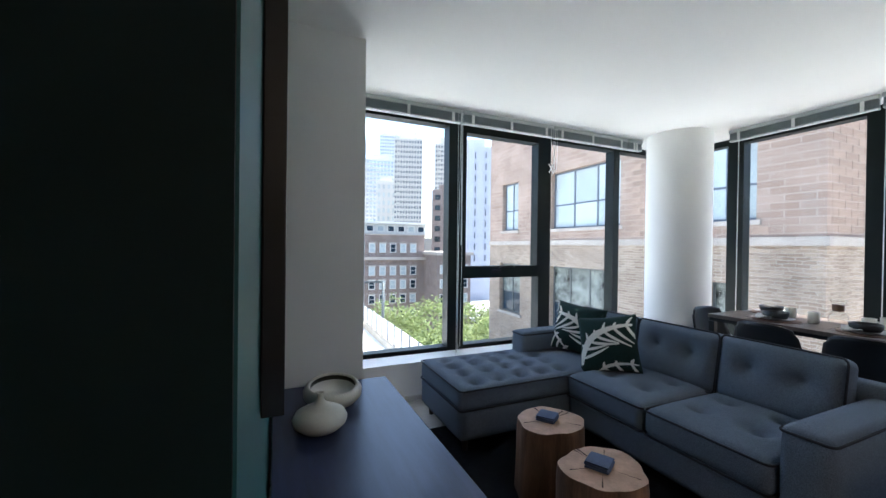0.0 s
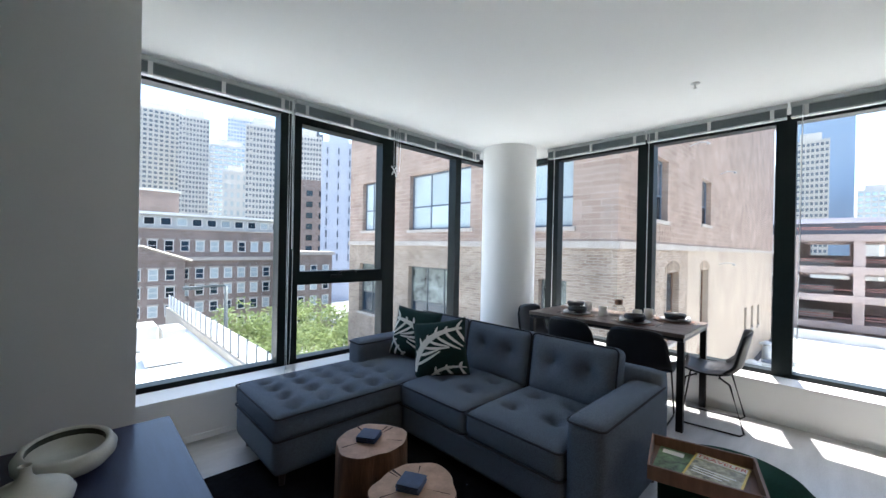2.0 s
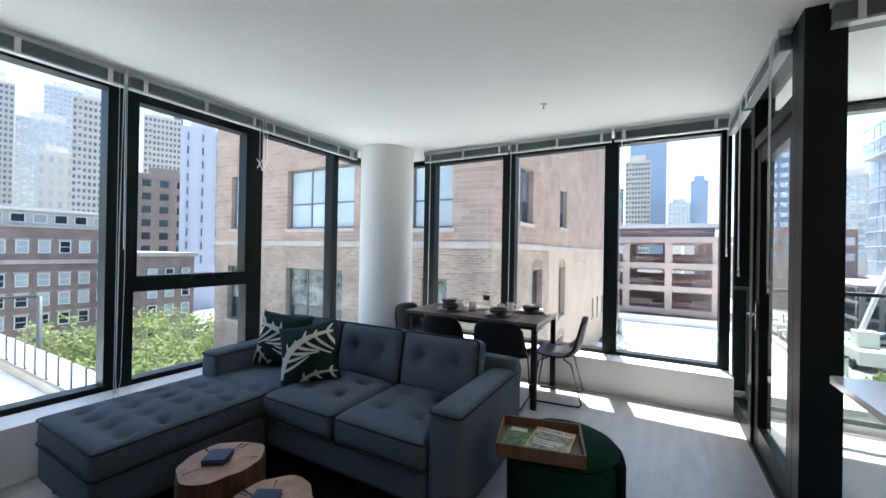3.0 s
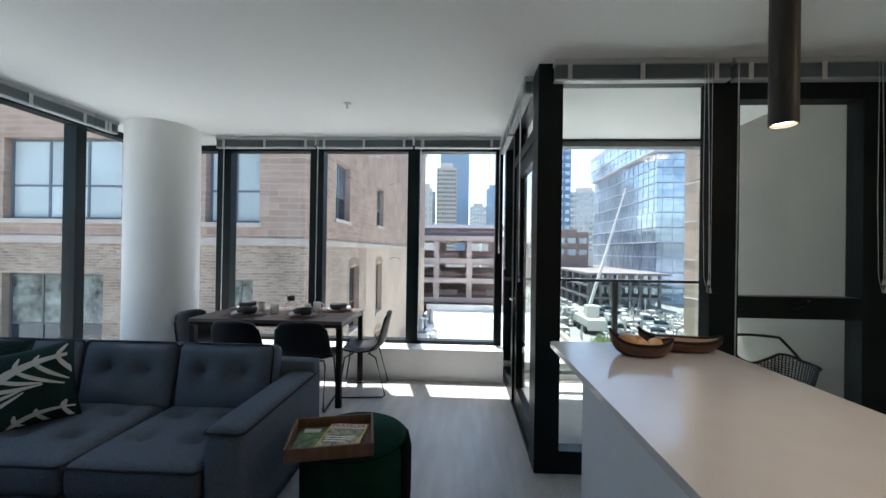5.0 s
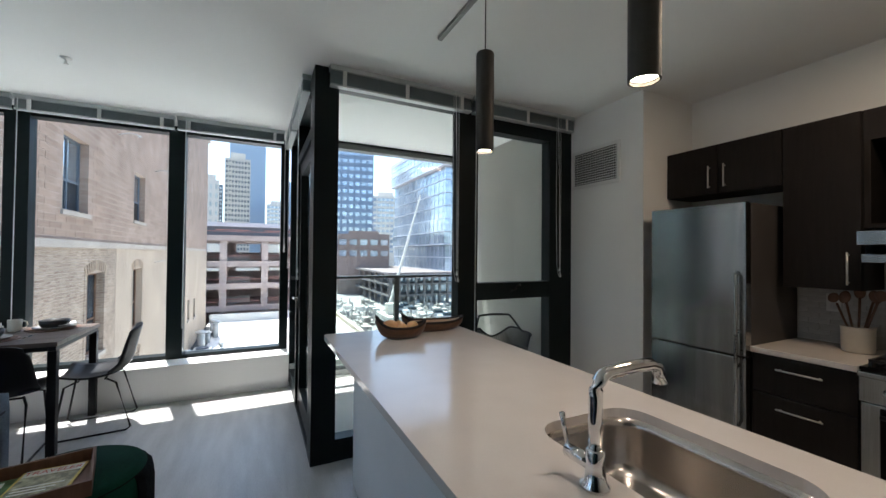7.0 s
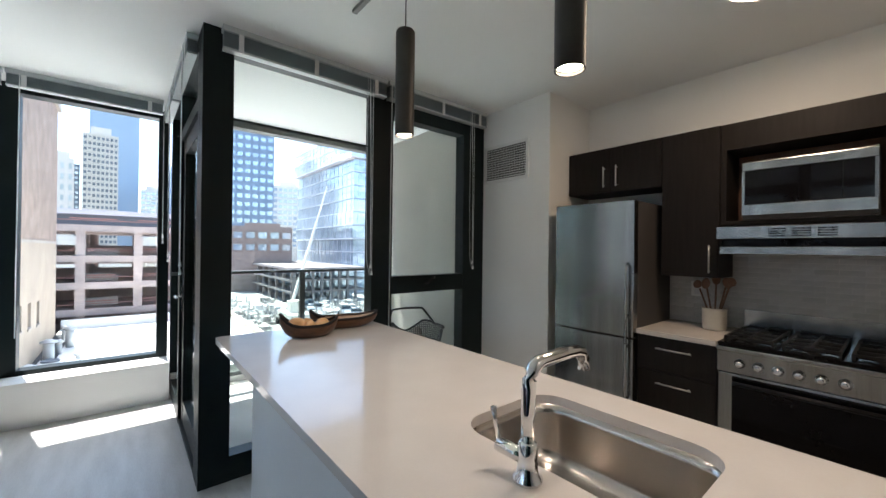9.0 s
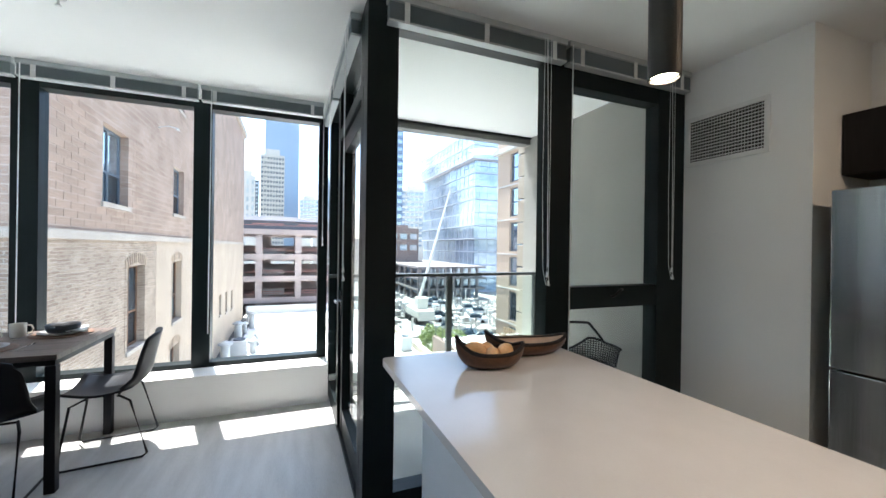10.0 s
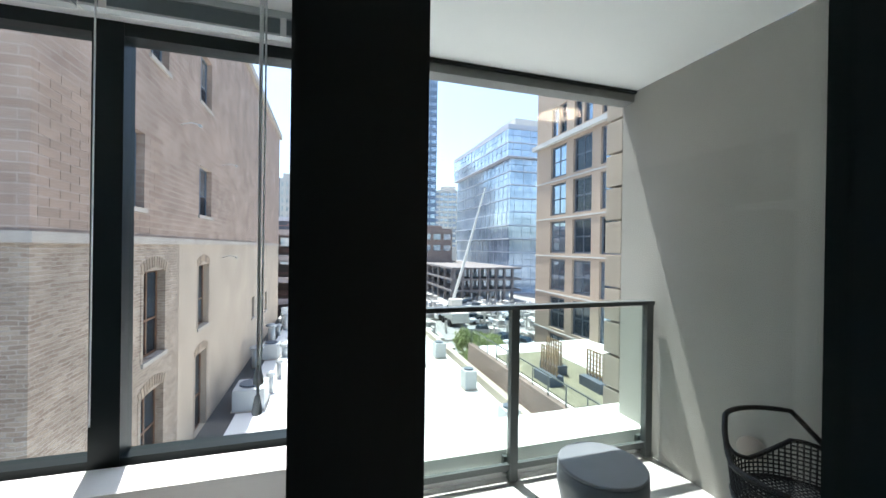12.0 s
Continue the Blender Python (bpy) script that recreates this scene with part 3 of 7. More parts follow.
ch = part("chaise_cushion", placed(cushion(size, 0.045, 0.025, tufts, 0.052, 0.034, 90), pose((SX1 - 0.2 + CX0) / 2, (SY1 + CY0) / 2, 0.375)), M["fabric"], sofa, smooth=True)
piping(ch, size, pose((SX1 - 0.2 + CX0) / 2, (SY1 + CY0) / 2, 0.375), z=0.066)
piping(ch, size, pose((SX1 - 0.2 + CX0) / 2, (SY1 + CY0) / 2, 0.375), z=-0.066)
mid = (SY0 + 0.20 + CY0) / 2
for y0, y1 in ((SY0 + 0.20, mid), (mid, CY0)):
    size = (SX1 - SX0 - 0.18, y1 - y0 - 0.006, 0.165)
    m = pose(SX0 + size[0] / 2 - 0.02, (y0 + y1) / 2, 0.375)
    c = part("seat_cushion", placed(cushion(size, 0.045, 0.03, [(-0.12, -0.14), (-0.12, 0.14), (0.14, -0.14), (0.14, 0.14)], 0.045, 0.042, 56), m), M["fabric"], sofa, smooth=True)
    piping(c, size, m, z=0.07)
    piping(c, size, m, z=-0.07)
third = (SY1 - 0.19 - SY0 - 0.20) / 3
for i in range(3):
    size = (0.40, third - 0.01, 0.17)
    m = pose(SX1 - 0.235, SY0 + 0.20 + third * (i + 0.5), 0.635, 0, -80, 0)
    c = part("back_cushion", placed(cushion(size, 0.05, 0.035, [(0.03, -0.13), (0.03, 0.13)], 0.05, 0.05, 48), m), M["fabric"], sofa, smooth=True)
    piping(c, size, m, z=0.07)
part("backrest", placed(cushion((0.14, SY1 - SY0, 0.60), 0.03, 0), pose(SX1 - 0.07, (SY0 + SY1) / 2, 0.41)), M["fabric"], sofa, smooth=True)
for y0 in (SY0, SY1 - 0.19):
    size = (SX1 - SX0 - 0.05, 0.19, 0.53)
    m = pose((SX1 + SX0) / 2 - 0.03, y0 + 0.095, 0.375)
    a = part("arm", placed(cushion(size, 0.03, 0.006, (), n=24), m), M["fabric"], sofa, smooth=True)
    piping(a, size, m, z=0.245)
for x, y in ((CX0 + 0.07, SY1 - 0.07), (CX0 + 0.07, CY0 + 0.07), (SX0 + 0.07, SY0 + 0.07), (SX1 - 0.07, SY0 + 0.07), (SX1 - 0.07, SY1 - 0.07)):
    bm = bmesh.new()
    lathe(bm, [(0.017, 0.012), (0.026, 0.10)], 10, x, y)
    part("leg", bm, M["darkwood"], sofa, "dark tapered wooden leg")


# ---- throw pillows with leaf print ----
def pillow(name, m, size, veins, label):
    p = thing(name, m.translation, label, "pillow", "pillows on the sofa")
    base = m.copy()
    base.translation = m.translation
    half = size / 2

    def height(u, v):
        return 0.085 * max(0.0, (1 - abs(u) ** 2.6) * (1 - abs(v) ** 2.6)) ** 0.6
    bm = bmesh.new()
    n = 20
    for s in (1, -1):
        g = [[bm.verts.new((half * u * (1 - 0.07 * (1 - abs(v) ** 2)), half * v * (1 - 0.07 * (1 - abs(u) ** 2)), s * height(u, v))) for v in [2 * j / n - 1 for j in range(n + 1)]] for u in [2 * i / n - 1 for i in range(n + 1)]]
        for i in range(n):
            for j in range(n):
                bm.faces.new([g[i][j], g[i + 1][j], g[i + 1][j + 1], g[i][j + 1]])
    bmesh.ops.remove_doubles(bm, verts=bm.verts[:], dist=0.0005)
    body = part("cover", placed(bm, base), M["pillow_green"], p, smooth=True)
    bm = bmesh.new()
    for pts, w in veins:
        k = 14
        prev = None
        for i in range(k + 1):
            s = i / k
            (x0, y0), (x1, y1), (x2, y2) = pts
            x = (1 - s) ** 2 * x0 + 2 * s * (1 - s) * x1 + s * s * x2
            y = (1 - s) ** 2 * y0 + 2 * s * (1 - s) * y1 + s * s * y2
            dx, dy = 2 * (1 - s) * (x1 - x0) + 2 * s * (x2 - x1), 2 * (1 - s) * (y1 - y0) + 2 * s * (y2 - y1)
            L = math.hypot(dx, dy) or 1
            ww = w * (0.35 + 0.65 * math.sin(math.pi * min(1, s * 0.85 + 0.15)))
            pair = []
            for q in (-1, 1):
                a, b = max(-0.97, min(0.97, x - q * dy / L * ww)), max(-0.97, min(0.97, y + q * dx / L * ww))
                pair.append(bm.verts.new((half * a * (1 - 0.07 * (1 - b * b)), half * b * (1 - 0.07 * (1 - a * a)), height(a, b) + 0.004)))
            if prev:
                bm.faces.new([prev[0], prev[1], pair[1], pair[0]])
            prev = pair
    part("leaf_print", placed(bm, base), M["pillow_white"], body, "white leaf veins printed on the cover", smooth=True)
    return p


def leaf_ribs(a, b, c, width, spikes, reach, lean, inner=-1):
    """A broad curved rib, long side ribs fanning out on its inner side and short ones outside."""
    out = [((a, b, c), width)]
    for i in range(spikes):
        t = (i + 0.6) / spikes
        x = (1 - t) ** 2 * a[0] + 2 * t * (1 - t) * b[0] + t * t * c[0]
        y = (1 - t) ** 2 * a[1] + 2 * t * (1 - t) * b[1] + t * t * c[1]
        dx, dy = (1 - t) * (b[0] - a[0]) + t * (c[0] - b[0]), (1 - t) * (b[1] - a[1]) + t * (c[1] - b[1])
        n = math.hypot(dx, dy)
        dx, dy = dx / n, dy / n
        for side, r in ((inner, reach * (1.75 - 0.35 * (i % 2))), (-inner, reach * (0.55 - 0.2 * (i % 2)))):
            ex, ey = lean * dx - side * dy, lean * dy + side * dx
            out.append((((x, y), (x + 0.45 * r * ex, y + 0.45 * r * ey), (x + r * (ex + 0.35 * dx), y + r * (ey + 0.35 * dy))), 0.05))
    return out


veins_a = leaf_ribs((-0.95, -0.75), (-0.75, 0.55), (0.9, 0.6), 0.12, 7, 0.50, 0.35) + leaf_ribs((-0.35, -1.0), (0.1, -0.7), (0.95, -0.75), 0.05, 3, 0.3, 0.3)
veins_b = leaf_ribs((0.95, -0.85), (0.6, 0.5), (-0.9, 0.5), 0.12, 7, 0.50, 0.35, 1) + leaf_ribs((-0.95, -0.3), (-0.6, -0.6), (-0.2, -0.98), 0.05, 3, 0.28, 0.2)
pillow("throw_pillow", pose(2.80, 2.72, 0.68, 76, 6, -66), 0.44, veins_b, "dark green throw pillow with white leaf print on the sofa")
pillow("throw_pillow", pose(2.68, 2.27, 0.665, 68, -10, -56), 0.44, veins_a, "dark green leaf-print throw pillow leaning on the back cushion")


# ---- stump side tables and coasters ----
def stump(x, y, r, h, seed, label):
    rnd = random.Random(seed)
    st = thing("stump_table", (x, y, 0), label, "side table", "tree stump side tables")
    n, ph = 40, [rnd.uniform(0, 6.28) for _ in range(5)]
    rad = lambda a, s: r * (1 + 0.06 * math.sin(2 * a + ph[0]) + 0.045 * math.sin(3 * a + ph[1]) + 0.03 * math.sin(5 * a + ph[2]) + 0.02 * math.sin(9 * a + ph[3]) + 0.05 * (1 - s) ** 2)
    bm = bmesh.new()
    rings = []
    for k in range(9):
        s = k / 8
        rings.append([bm.verts.new((x + rad(a, s) * math.cos(a) * (1 if k < 8 else 0.975), y + rad(a, s) * math.sin(a) * (1 if k < 8 else 0.975), 0.015 + (h - 0.015) * s)) for a in [2 * math.pi * i / n for i in range(n)]])
    for a, b in zip(rings, rings[1:]):
        for i in range(n):
            bm.faces.new((a[i], a[(i + 1) % n], b[(i + 1) % n], b[i]))
    bm.faces.new(rings[0][::-1])
    part("trunk", bm, M["barkwood"], st, "reddish stripped tree trunk", smooth=True)
    bm = bmesh.new()
    top = [bm.verts.new((x + 0.975 * rad(a, 1) * math.cos(a), y + 0.975 * rad(a, 1) * math.sin(a), h + 0.001)) for a in [2 * math.pi * i / n for i in range(n)]]
    low = [bm.verts.new((v.co.x, v.co.y, h - 0.01)) for v in top]
    bm.faces.new(top)
    for i in range(n):
        bm.faces.new((low[i], low[(i + 1) % n], top[(i + 1) % n], top[i]))
    face = part("top", bm, M["endgrain"], st, "pale sanded end grain", smooth=False)
    for _ in range(6):
        bm = bmesh.new()
        a, w = rnd.uniform(0, 6.28), rnd.uniform(0.002, 0.006)
        d, e = Vector((math.cos(a), math.sin(a), 0)), Vector((-math.sin(a), math.cos(a), 0))
        r0, r1 = r * rnd.uniform(0.1, 0.5), r * rnd.uniform(0.85, 0.92)
        c = Vector((x, y, h + 0.0025))
        bm.faces.new([bm.verts.new(c + d * r0), bm.verts.new(c + d * r1 + e * w), bm.verts.new(c + d * r1 - e * w)])
        part("crack", bm, M["crack"], face, "dark drying crack")
    co = thing("coaster_stack", (x - 0.01, y + 0.01, h), "stack of blue slate coasters on a stump", "coasters", "slate coasters")
    for k in range(3):
        c = cushion((0.105, 0.105, 0.010), 0.004, 0, n=6)
        part("coaster", placed(c, pose(x - 0.01, y + 0.01, h + 0.0075 + 0.0105 * k, 0, 0, 25 + rnd.uniform(-12, 12))), M["slate"], co)


stump(1.77, 1.84, 0.185, 0.415, 3, "tall tree stump side table with sanded top")
stump(1.68, 1.37, 0.185, 0.415, 8, "wide tree stump side table with cracked top")
rug = bmesh.new()
box(rug, 1.18, 3.0, 0.95, 2.78, 0.003, 0.014)
tagged(part("rug", rug, M["rug"], bevel=0.004), "black shag rug under the sofa", "rug")


# ---- console with ceramics, pictures ----
con = thing("console_cabinet", (0.64, 1.4, 0), "low black wooden console against the teal wall", "cabinet")
part("top", (lambda b: (box(b, 0.315, 0.965, 0.50, 2.44, 0.545, 0.58), b)[1])(bmesh.new()), M["console"], con, bevel=0.004)
part("body", (lambda b: (box(b, 0.325, 0.945, 0.52, 2.42, 0.10, 0.544), b)[1])(bmesh.new()), M["console"], con)
for k in range(3):
    y0 = 0.525 + 0.632 * k
    d = part("door", (lambda b: (box(b, 0.946, 0.964, y0, y0 + 0.622, 0.11, 0.535), b)[1])(bmesh.new()), M["console"], con, bevel=0.003)
for x, y in ((0.36, 0.57), (0.36, 2.37), (0.91, 0.57), (0.91, 2.37)):
    part("leg", (lambda b: (box(b, x - 0.025, x + 0.025, y - 0.025, y + 0.025, 0.0, 0.099), b)[1])(bmesh.new()), M["blacksteel"], con)
vase = thing("vase", (0.51, 1.86, 0.58), "squat white ceramic vase with narrow neck", "vase")
bm = bmesh.new()
lathe(bm, [(0.045, 0.581), (0.085, 0.592), (0.112, 0.615), (0.118, 0.637), (0.105, 0.662), (0.07, 0.681), (0.032, 0.697), (0.017, 0.715), (0.014, 0.735), (0.019, 0.748), (0.013, 0.747), (0.010, 0.735), (0.012, 0.70)], 36, 0.51, 1.86)
part("body", bm, M["ceramic"], vase, smooth=True)
bowl = thing("ceramic_bowl", (0.60, 2.12, 0.58), "white ceramic planter bowl with dark inside", "bowl")
bm = bmesh.new()
lathe(bm, [(0.07, 0.581), (0.115, 0.60), (0.143, 0.635), (0.146, 0.66), (0.132, 0.682), (0.12, 0.688), (0.112, 0.682), (0.118, 0.66)], 40, 0.60, 2.12)
for v in bm.verts:
    v.co.z += 0.018 * (v.co.y - 2.12) / 0.14 * ((v.co.z - 0.58) / 0.1)
part("shell", bm, M["ceramic"], bowl, smooth=True)
bm = bmesh.new()
lathe(bm, [(0.001, 0.612), (0.09, 0.618), (0.112, 0.645), (0.1112, 0.680)], 30, 0.60, 2.12, cap=False)
for v in bm.verts:
    v.co.z += 0.018 * (v.co.y - 2.12) / 0.14 * ((v.co.z - 0.58) / 0.1)
part("filling", bm, M["ceramic_in"], bowl, "dark mossy filling", smooth=True)


def picture(name, y0, y1, z0, z1, label, draw, mat):
    p = thing(name, (0.302, (y0 + y1) / 2, z0), label, "picture", "framed botanical prints")
    w, d = 0.022, 0.034
    for a, b, c, e in ((y0, y0 + w, z0, z1), (y1 - w, y1, z0, z1), (y0 + w, y1 - w, z0, z0 + w), (y0 + w, y1 - w, z1 - w, z1)):
        bm = bmesh.new()
        box(bm, 0.302, 0.302 + d, a, b, c, e)
        part("frame", bm, M["black"], p, bevel=0.002)
    bm = bmesh.new()
    box(bm, 0.303, 0.315, y0 + w, y1 - w, z0 + w, z1 - w)
    sheet = part("print", bm, M["paper"], p, "warm white paper print")
    bm = bmesh.new()
    for poly in draw:
        vs = [bm.verts.new((0.3165, y0 + w + (y1 - y0 - 2 * w) * u, z0 + w + (z1 - z0 - 2 * w) * v)) for u, v in poly]
        bm.faces.new(vs)
    part("leaf", bm, M[mat], sheet, "printed leaf silhouette")
    bm = bmesh.new()
    box(bm, 0.325, 0.328, y0 + w, y1 - w, z0 + w, z1 - w)
    g = part("pane", bm, M["picglass"], p, "clear picture glass")
    g.visible_shadow = False


def blade(x0, y0, x1, y1, w, bend=0.0, n=9):
    dx, dy = x1 - x0, y1 - y0
    left, right = [], []
    for i in range(n + 1):
        s = i / n
        ww = w * math.sin(math.pi * (0.10 + 0.90 * s)) ** 0.7
        cx, cy = x0 + dx * s - dy * bend * math.sin(math.pi * s), y0 + dy * s + dx * bend * math.sin(math.pi * s)
        L = math.hypot(dx, dy)
        left.append((cx - dy / L * ww, cy + dx / L * ww))
        right.append((cx + dy / L * ww, cy - dx / L * ww))
    return left + right[::-1]


def leaf_point(q, r, s):
    wide = 0.37 * math.sin(math.pi * (0.27 + 0.73 * s)) ** 0.75
    return (0.55 + q * wide * r, 0.765 - 0.50 * s + 0.17 * (1 - s) ** 2 * r - (0.05 + 0.15 * s * (1 - s) * 4) * r * r)


# split leaf: lobes joined at the midrib, slits towards the edge and small holes beside the rib
monstera = []
for q in (-1, 1):
    cuts = [0.0, 0.13, 0.27, 0.42, 0.58, 0.76, 1.0]
    for i, (c0, c1) in enumerate(zip(cuts, cuts[1:])):
        rows = []
        for k in range(15):
            r = k / 14
            slit = 0.0 if r < 0.40 else 0.30 * min(1.0, (r - 0.40) / 0.25)
            hole = 0.20 * max(0.0, 1 - ((r - 0.22) / 0.09) ** 2) if i in (1, 2, 3) else 0.0
            tip = 0.34 * max(0.0, (r - 0.82) / 0.18) ** 2
            g0 = (slit * 0.5 + tip + (hole if i > 1 else 0)) * (c1 - c0) if i else tip * (c1 - c0)
            g1 = (slit * 0.5 + tip + (hole if i < 3 else 0)) * (c1 - c0) if i < 5 else 0.0
            rows.append((leaf_point(q, r, c0 + g0), leaf_point(q, r, c1 - g1)))
        for (p0, p1), (p2, p3) in zip(rows, rows[1:]):
            monstera.append([p0, p2, p3, p1])
monstera.append(blade(0.55, 0.765, 0.43, 0.905, 0.045, -0.18))
fern = [blade(0.5, 0.84, 0.48, 0.12, 0.012)]
for i in range(15):
    s = i / 14
    zc = 0.80 - 0.56 * s
    L = 0.05 + 0.19 * math.sin(math.pi * (0.12 + 0.72 * s))
    for q in (-1, 1):
        fern.append(blade(0.5, zc - 0.06, 0.5 + q * L, zc + 0.045, 0.0125, q * 0.12))
monstera = [[(u, 0.225 + (v - 0.26) * 0.925) for u, v in poly] for poly in monstera]
picture("picture", 0.75, 1.335, 1.13, 1.93, "large black framed print of a monstera leaf", monstera, "leafprint")
picture("picture", 1.50, 2.10, 1.13, 1.90, "black framed print of a grey fern frond", fern, "greyprint")


# ---- pouf, tray, magazines ----
pf = thing("pouf", (2.68, 0.45, 0), "round emerald velvet pouf with black knitted side", "pouf")
bm = bmesh.new()
lathe(bm, [(0.27, 0.012), (0.29, 0.03), (0.297, 0.20), (0.297, 0.40), (0.288, 0.445), (0.272, 0.462)], 48, 2.71, 0.43)
for v in bm.verts:
    k = 0.004 * math.sin(26 * math.atan2(v.co.y - 0.43, v.co.x - 2.71)) if 0.02 < v.co.z < 0.45 else 0.0
    v.co.x, v.co.y = 2.71 + (v.co.x - 2.71) * (1 + k / 0.29), 0.43 + (v.co.y - 0.43) * (1 + k / 0.29)
bare = [f for f in bm.faces if not -1.9 < math.atan2(f.calc_center_median().y - 0.43, f.calc_center_median().x - 2.71) < 1.0]
bmesh.ops.delete(bm, geom=bare, context="FACES")
bmesh.ops.solidify(bm, geom=bm.faces[:], thickness=0.006)
part("knitted_side", bm, M["rug"], pf, "black knitted side panel", smooth=True)
bm = bmesh.new()
lathe(bm, [(0.26, 0.012), (0.280, 0.05), (0.284, 0.40), (0.280, 0.445), (0.262, 0.474), (0.24, 0.485), (0.001, 0.489)], 40, 2.71, 0.43, cap=False)
part("cushion", bm, M["velvet"], pf, "emerald velvet top", smooth=True)
TR = pose(2.57, 0.51, 0.49, 0, 0, 14)
tray = new("serving_tray")
tray.matrix_basis = TR
tagged(tray, "walnut serving tray with low rim on the pouf", "tray")
bm = bmesh.new()
box(bm, -0.155, 0.155, -0.19, 0.19, 0.002, 0.012)
part("base", bm, M["traywood"], tray)
for a in ((-0.165, -0.155, -0.20, 0.20), (0.155, 0.165, -0.20, 0.20), (-0.155, 0.155, -0.20, -0.19), (-0.155, 0.155, 0.19, 0.20)):
    bm = bmesh.new()
    box(bm, *a, 0.002, 0.062)
    part("rim", bm, M["traywood"], tray, bevel=0.002)


def text_mesh(body, size, mat, parent, m, name="lettering"):
    c = bpy.data.curves.new(name, "FONT")
    c.body, c.size, c.align_x, c.align_y, c.extrude = body, size, "CENTER", "CENTER", 0.0002
    tmp = new("lettering_curve", c)
    bpy.context.view_layer.update()
    me = bpy.data.meshes.new_from_object(tmp.evaluated_get(bpy.context.evaluated_depsgraph_get()))
    bpy.data.objects.remove(tmp)
    me.materials.clear()
    me.materials.append(M[mat])
    ob = new(name, me)
    ob.parent = parent
    ob.matrix_basis = m
    return ob


def magazine(name, m, w, h, label, kind):
    g = new(name)
    g.matrix_basis = m
    tagged(g, label, "magazine", "magazines on the tray")
    bm = bmesh.new()
    box(bm, -w / 2, w / 2, -h / 2, h / 2, 0, 0.005)
    part("cover", bm, M["magazine_yellow" if kind == "yellow" else "magazine_green"], g)
    if kind == "yellow":
        bm = bmesh.new()
        box(bm, -w / 2 + 0.008, w / 2 - 0.008, -h / 2 + 0.008, h / 2 - 0.06, 0.005, 0.0056)
        part("photo", bm, M["magazine_photo"], g, "printed landscape photo")
        bm = bmesh.new()
        box(bm, -w / 2 + 0.008, w / 2 - 0.008, h / 2 - 0.058, h / 2 - 0.008, 0.005, 0.0056)
        part("title_bar", bm, M["ink_white"], g)
        text_mesh("TRAVELER", 0.040, "ink_red", g, pose(0, h / 2 - 0.034, 0.0062))
        for k in range(3):
            bm = bmesh.new()
            box(bm, -w / 2 + 0.02, w / 2 - 0.03 - 0.02 * k, -0.02 - 0.022 * k, -0.012 - 0.022 * k, 0.0057, 0.0061)
            part("text_bar", bm, M["ink_white"], g)
    else:
        bm = bmesh.new()
        box(bm, -w / 2 + 0.015, -w / 2 + 0.10, h / 2 - 0.06, h / 2 - 0.02, 0.005, 0.0056)
        part("title_bar", bm, M["ink_white"], g)


magazine("magazine", TR @ pose(0.02, 0.08, 0.0125, 0, 0, -96), 0.19, 0.24, "green covered magazine in the tray", "green")
magazine("magazine", TR @ pose(0.015, -0.05, 0.0185, 0, 0, -104), 0.20, 0.26, "yellow bordered travel magazine in the tray", "yellow")


# ---- dining table and chairs ----
def solid(name, c, mat, parent, label="", bevel=0.0, smooth=False):
    bm = bmesh.new()
    box(bm, *c)
    return part(name, bm, M[mat], parent, label, smooth, bevel)


TX0, TX1, TY0, TY1 = 4.12, 4.92, 0.96, 2.41
dt = thing("dining_table", ((TX0 + TX1) / 2, (TY0 + TY1) / 2, 0), "brown plank dining table with black steel legs", "table")
for k in range(5):
    w = (TX1 - TX0) / 5
    solid("board", (TX0 + w * k + 0.0008, TX0 + w * (k + 1) - 0.0008, TY0, TY1, 0.760, 0.792), "tablewood", dt, bevel=0.002)
for a in ((TX0 + 0.01, TX1 - 0.01, TY0 + 0.01, TY0 + 0.05), (TX0 + 0.01, TX1 - 0.01, TY1 - 0.05, TY1 - 0.01)):
    solid("apron", (*a, 0.729, 0.759), "blacksteel", dt)
for a in ((TX0 + 0.01, TX0 + 0.05), (TX1 - 0.05, TX1 - 0.01)):
    solid("side_rail", (*a, TY0 + 0.051, TY1 - 0.051, 0.729, 0.759), "blacksteel", dt)
for x in (TX0 + 0.005, TX1 - 0.055):
    for y in (TY0 + 0.005, TY1 - 0.055):
        solid("leg", (x, x + 0.05, y, y + 0.05, 0.0, 0.728), "blacksteel", dt, bevel=0.003)

chair = empty("dining_chair", label="black moulded dining chair with thin sled legs", category="chair", group="chairs round the dining table")


def shell(u, v):
    """Seat and back as one bent sheet: u across, v from the front edge up to the top of the back; the chair looks along +x."""
    if v < 0.45:
        s = v / 0.45
        x, z = 0.21 - 0.36 * s, 0.450 - 0.035 * math.sin(math.pi * s) + 0.02 * (1 - s) * 0
        w = 0.235 + 0.02 * s
        dish = 0.035 * u * u
        return Vector((x, w * u, z + dish))
    s = (v - 0.45) / 0.55
    a = min(1.0, s / 0.25)
    x = -0.15 - 0.05 * math.sin(a * math.pi / 2) - 0.075 * s
    z = 0.45 + 0.36 * s
    w = 0.255 - 0.035 * s ** 2
    return Vector((x + 0.055 * u * u, w * u * (1 - 0.08 * (s > 0.9)), z + 0.035 * u * u * (1 - s) - 0.03 * u ** 4 * s))


bm = bmesh.new()
nu, nv, th = 14, 22, 0.014
top = [[bm.verts.new(shell(2 * i / nu - 1, j / nv)) for j in range(nv + 1)] for i in range(nu + 1)]
for i in range(nu):
    for j in range(nv):
        bm.faces.new([top[i][j], top[i + 1][j], top[i + 1][j + 1], top[i][j + 1]])
bmesh.ops.recalc_face_normals(bm, faces=bm.faces[:])
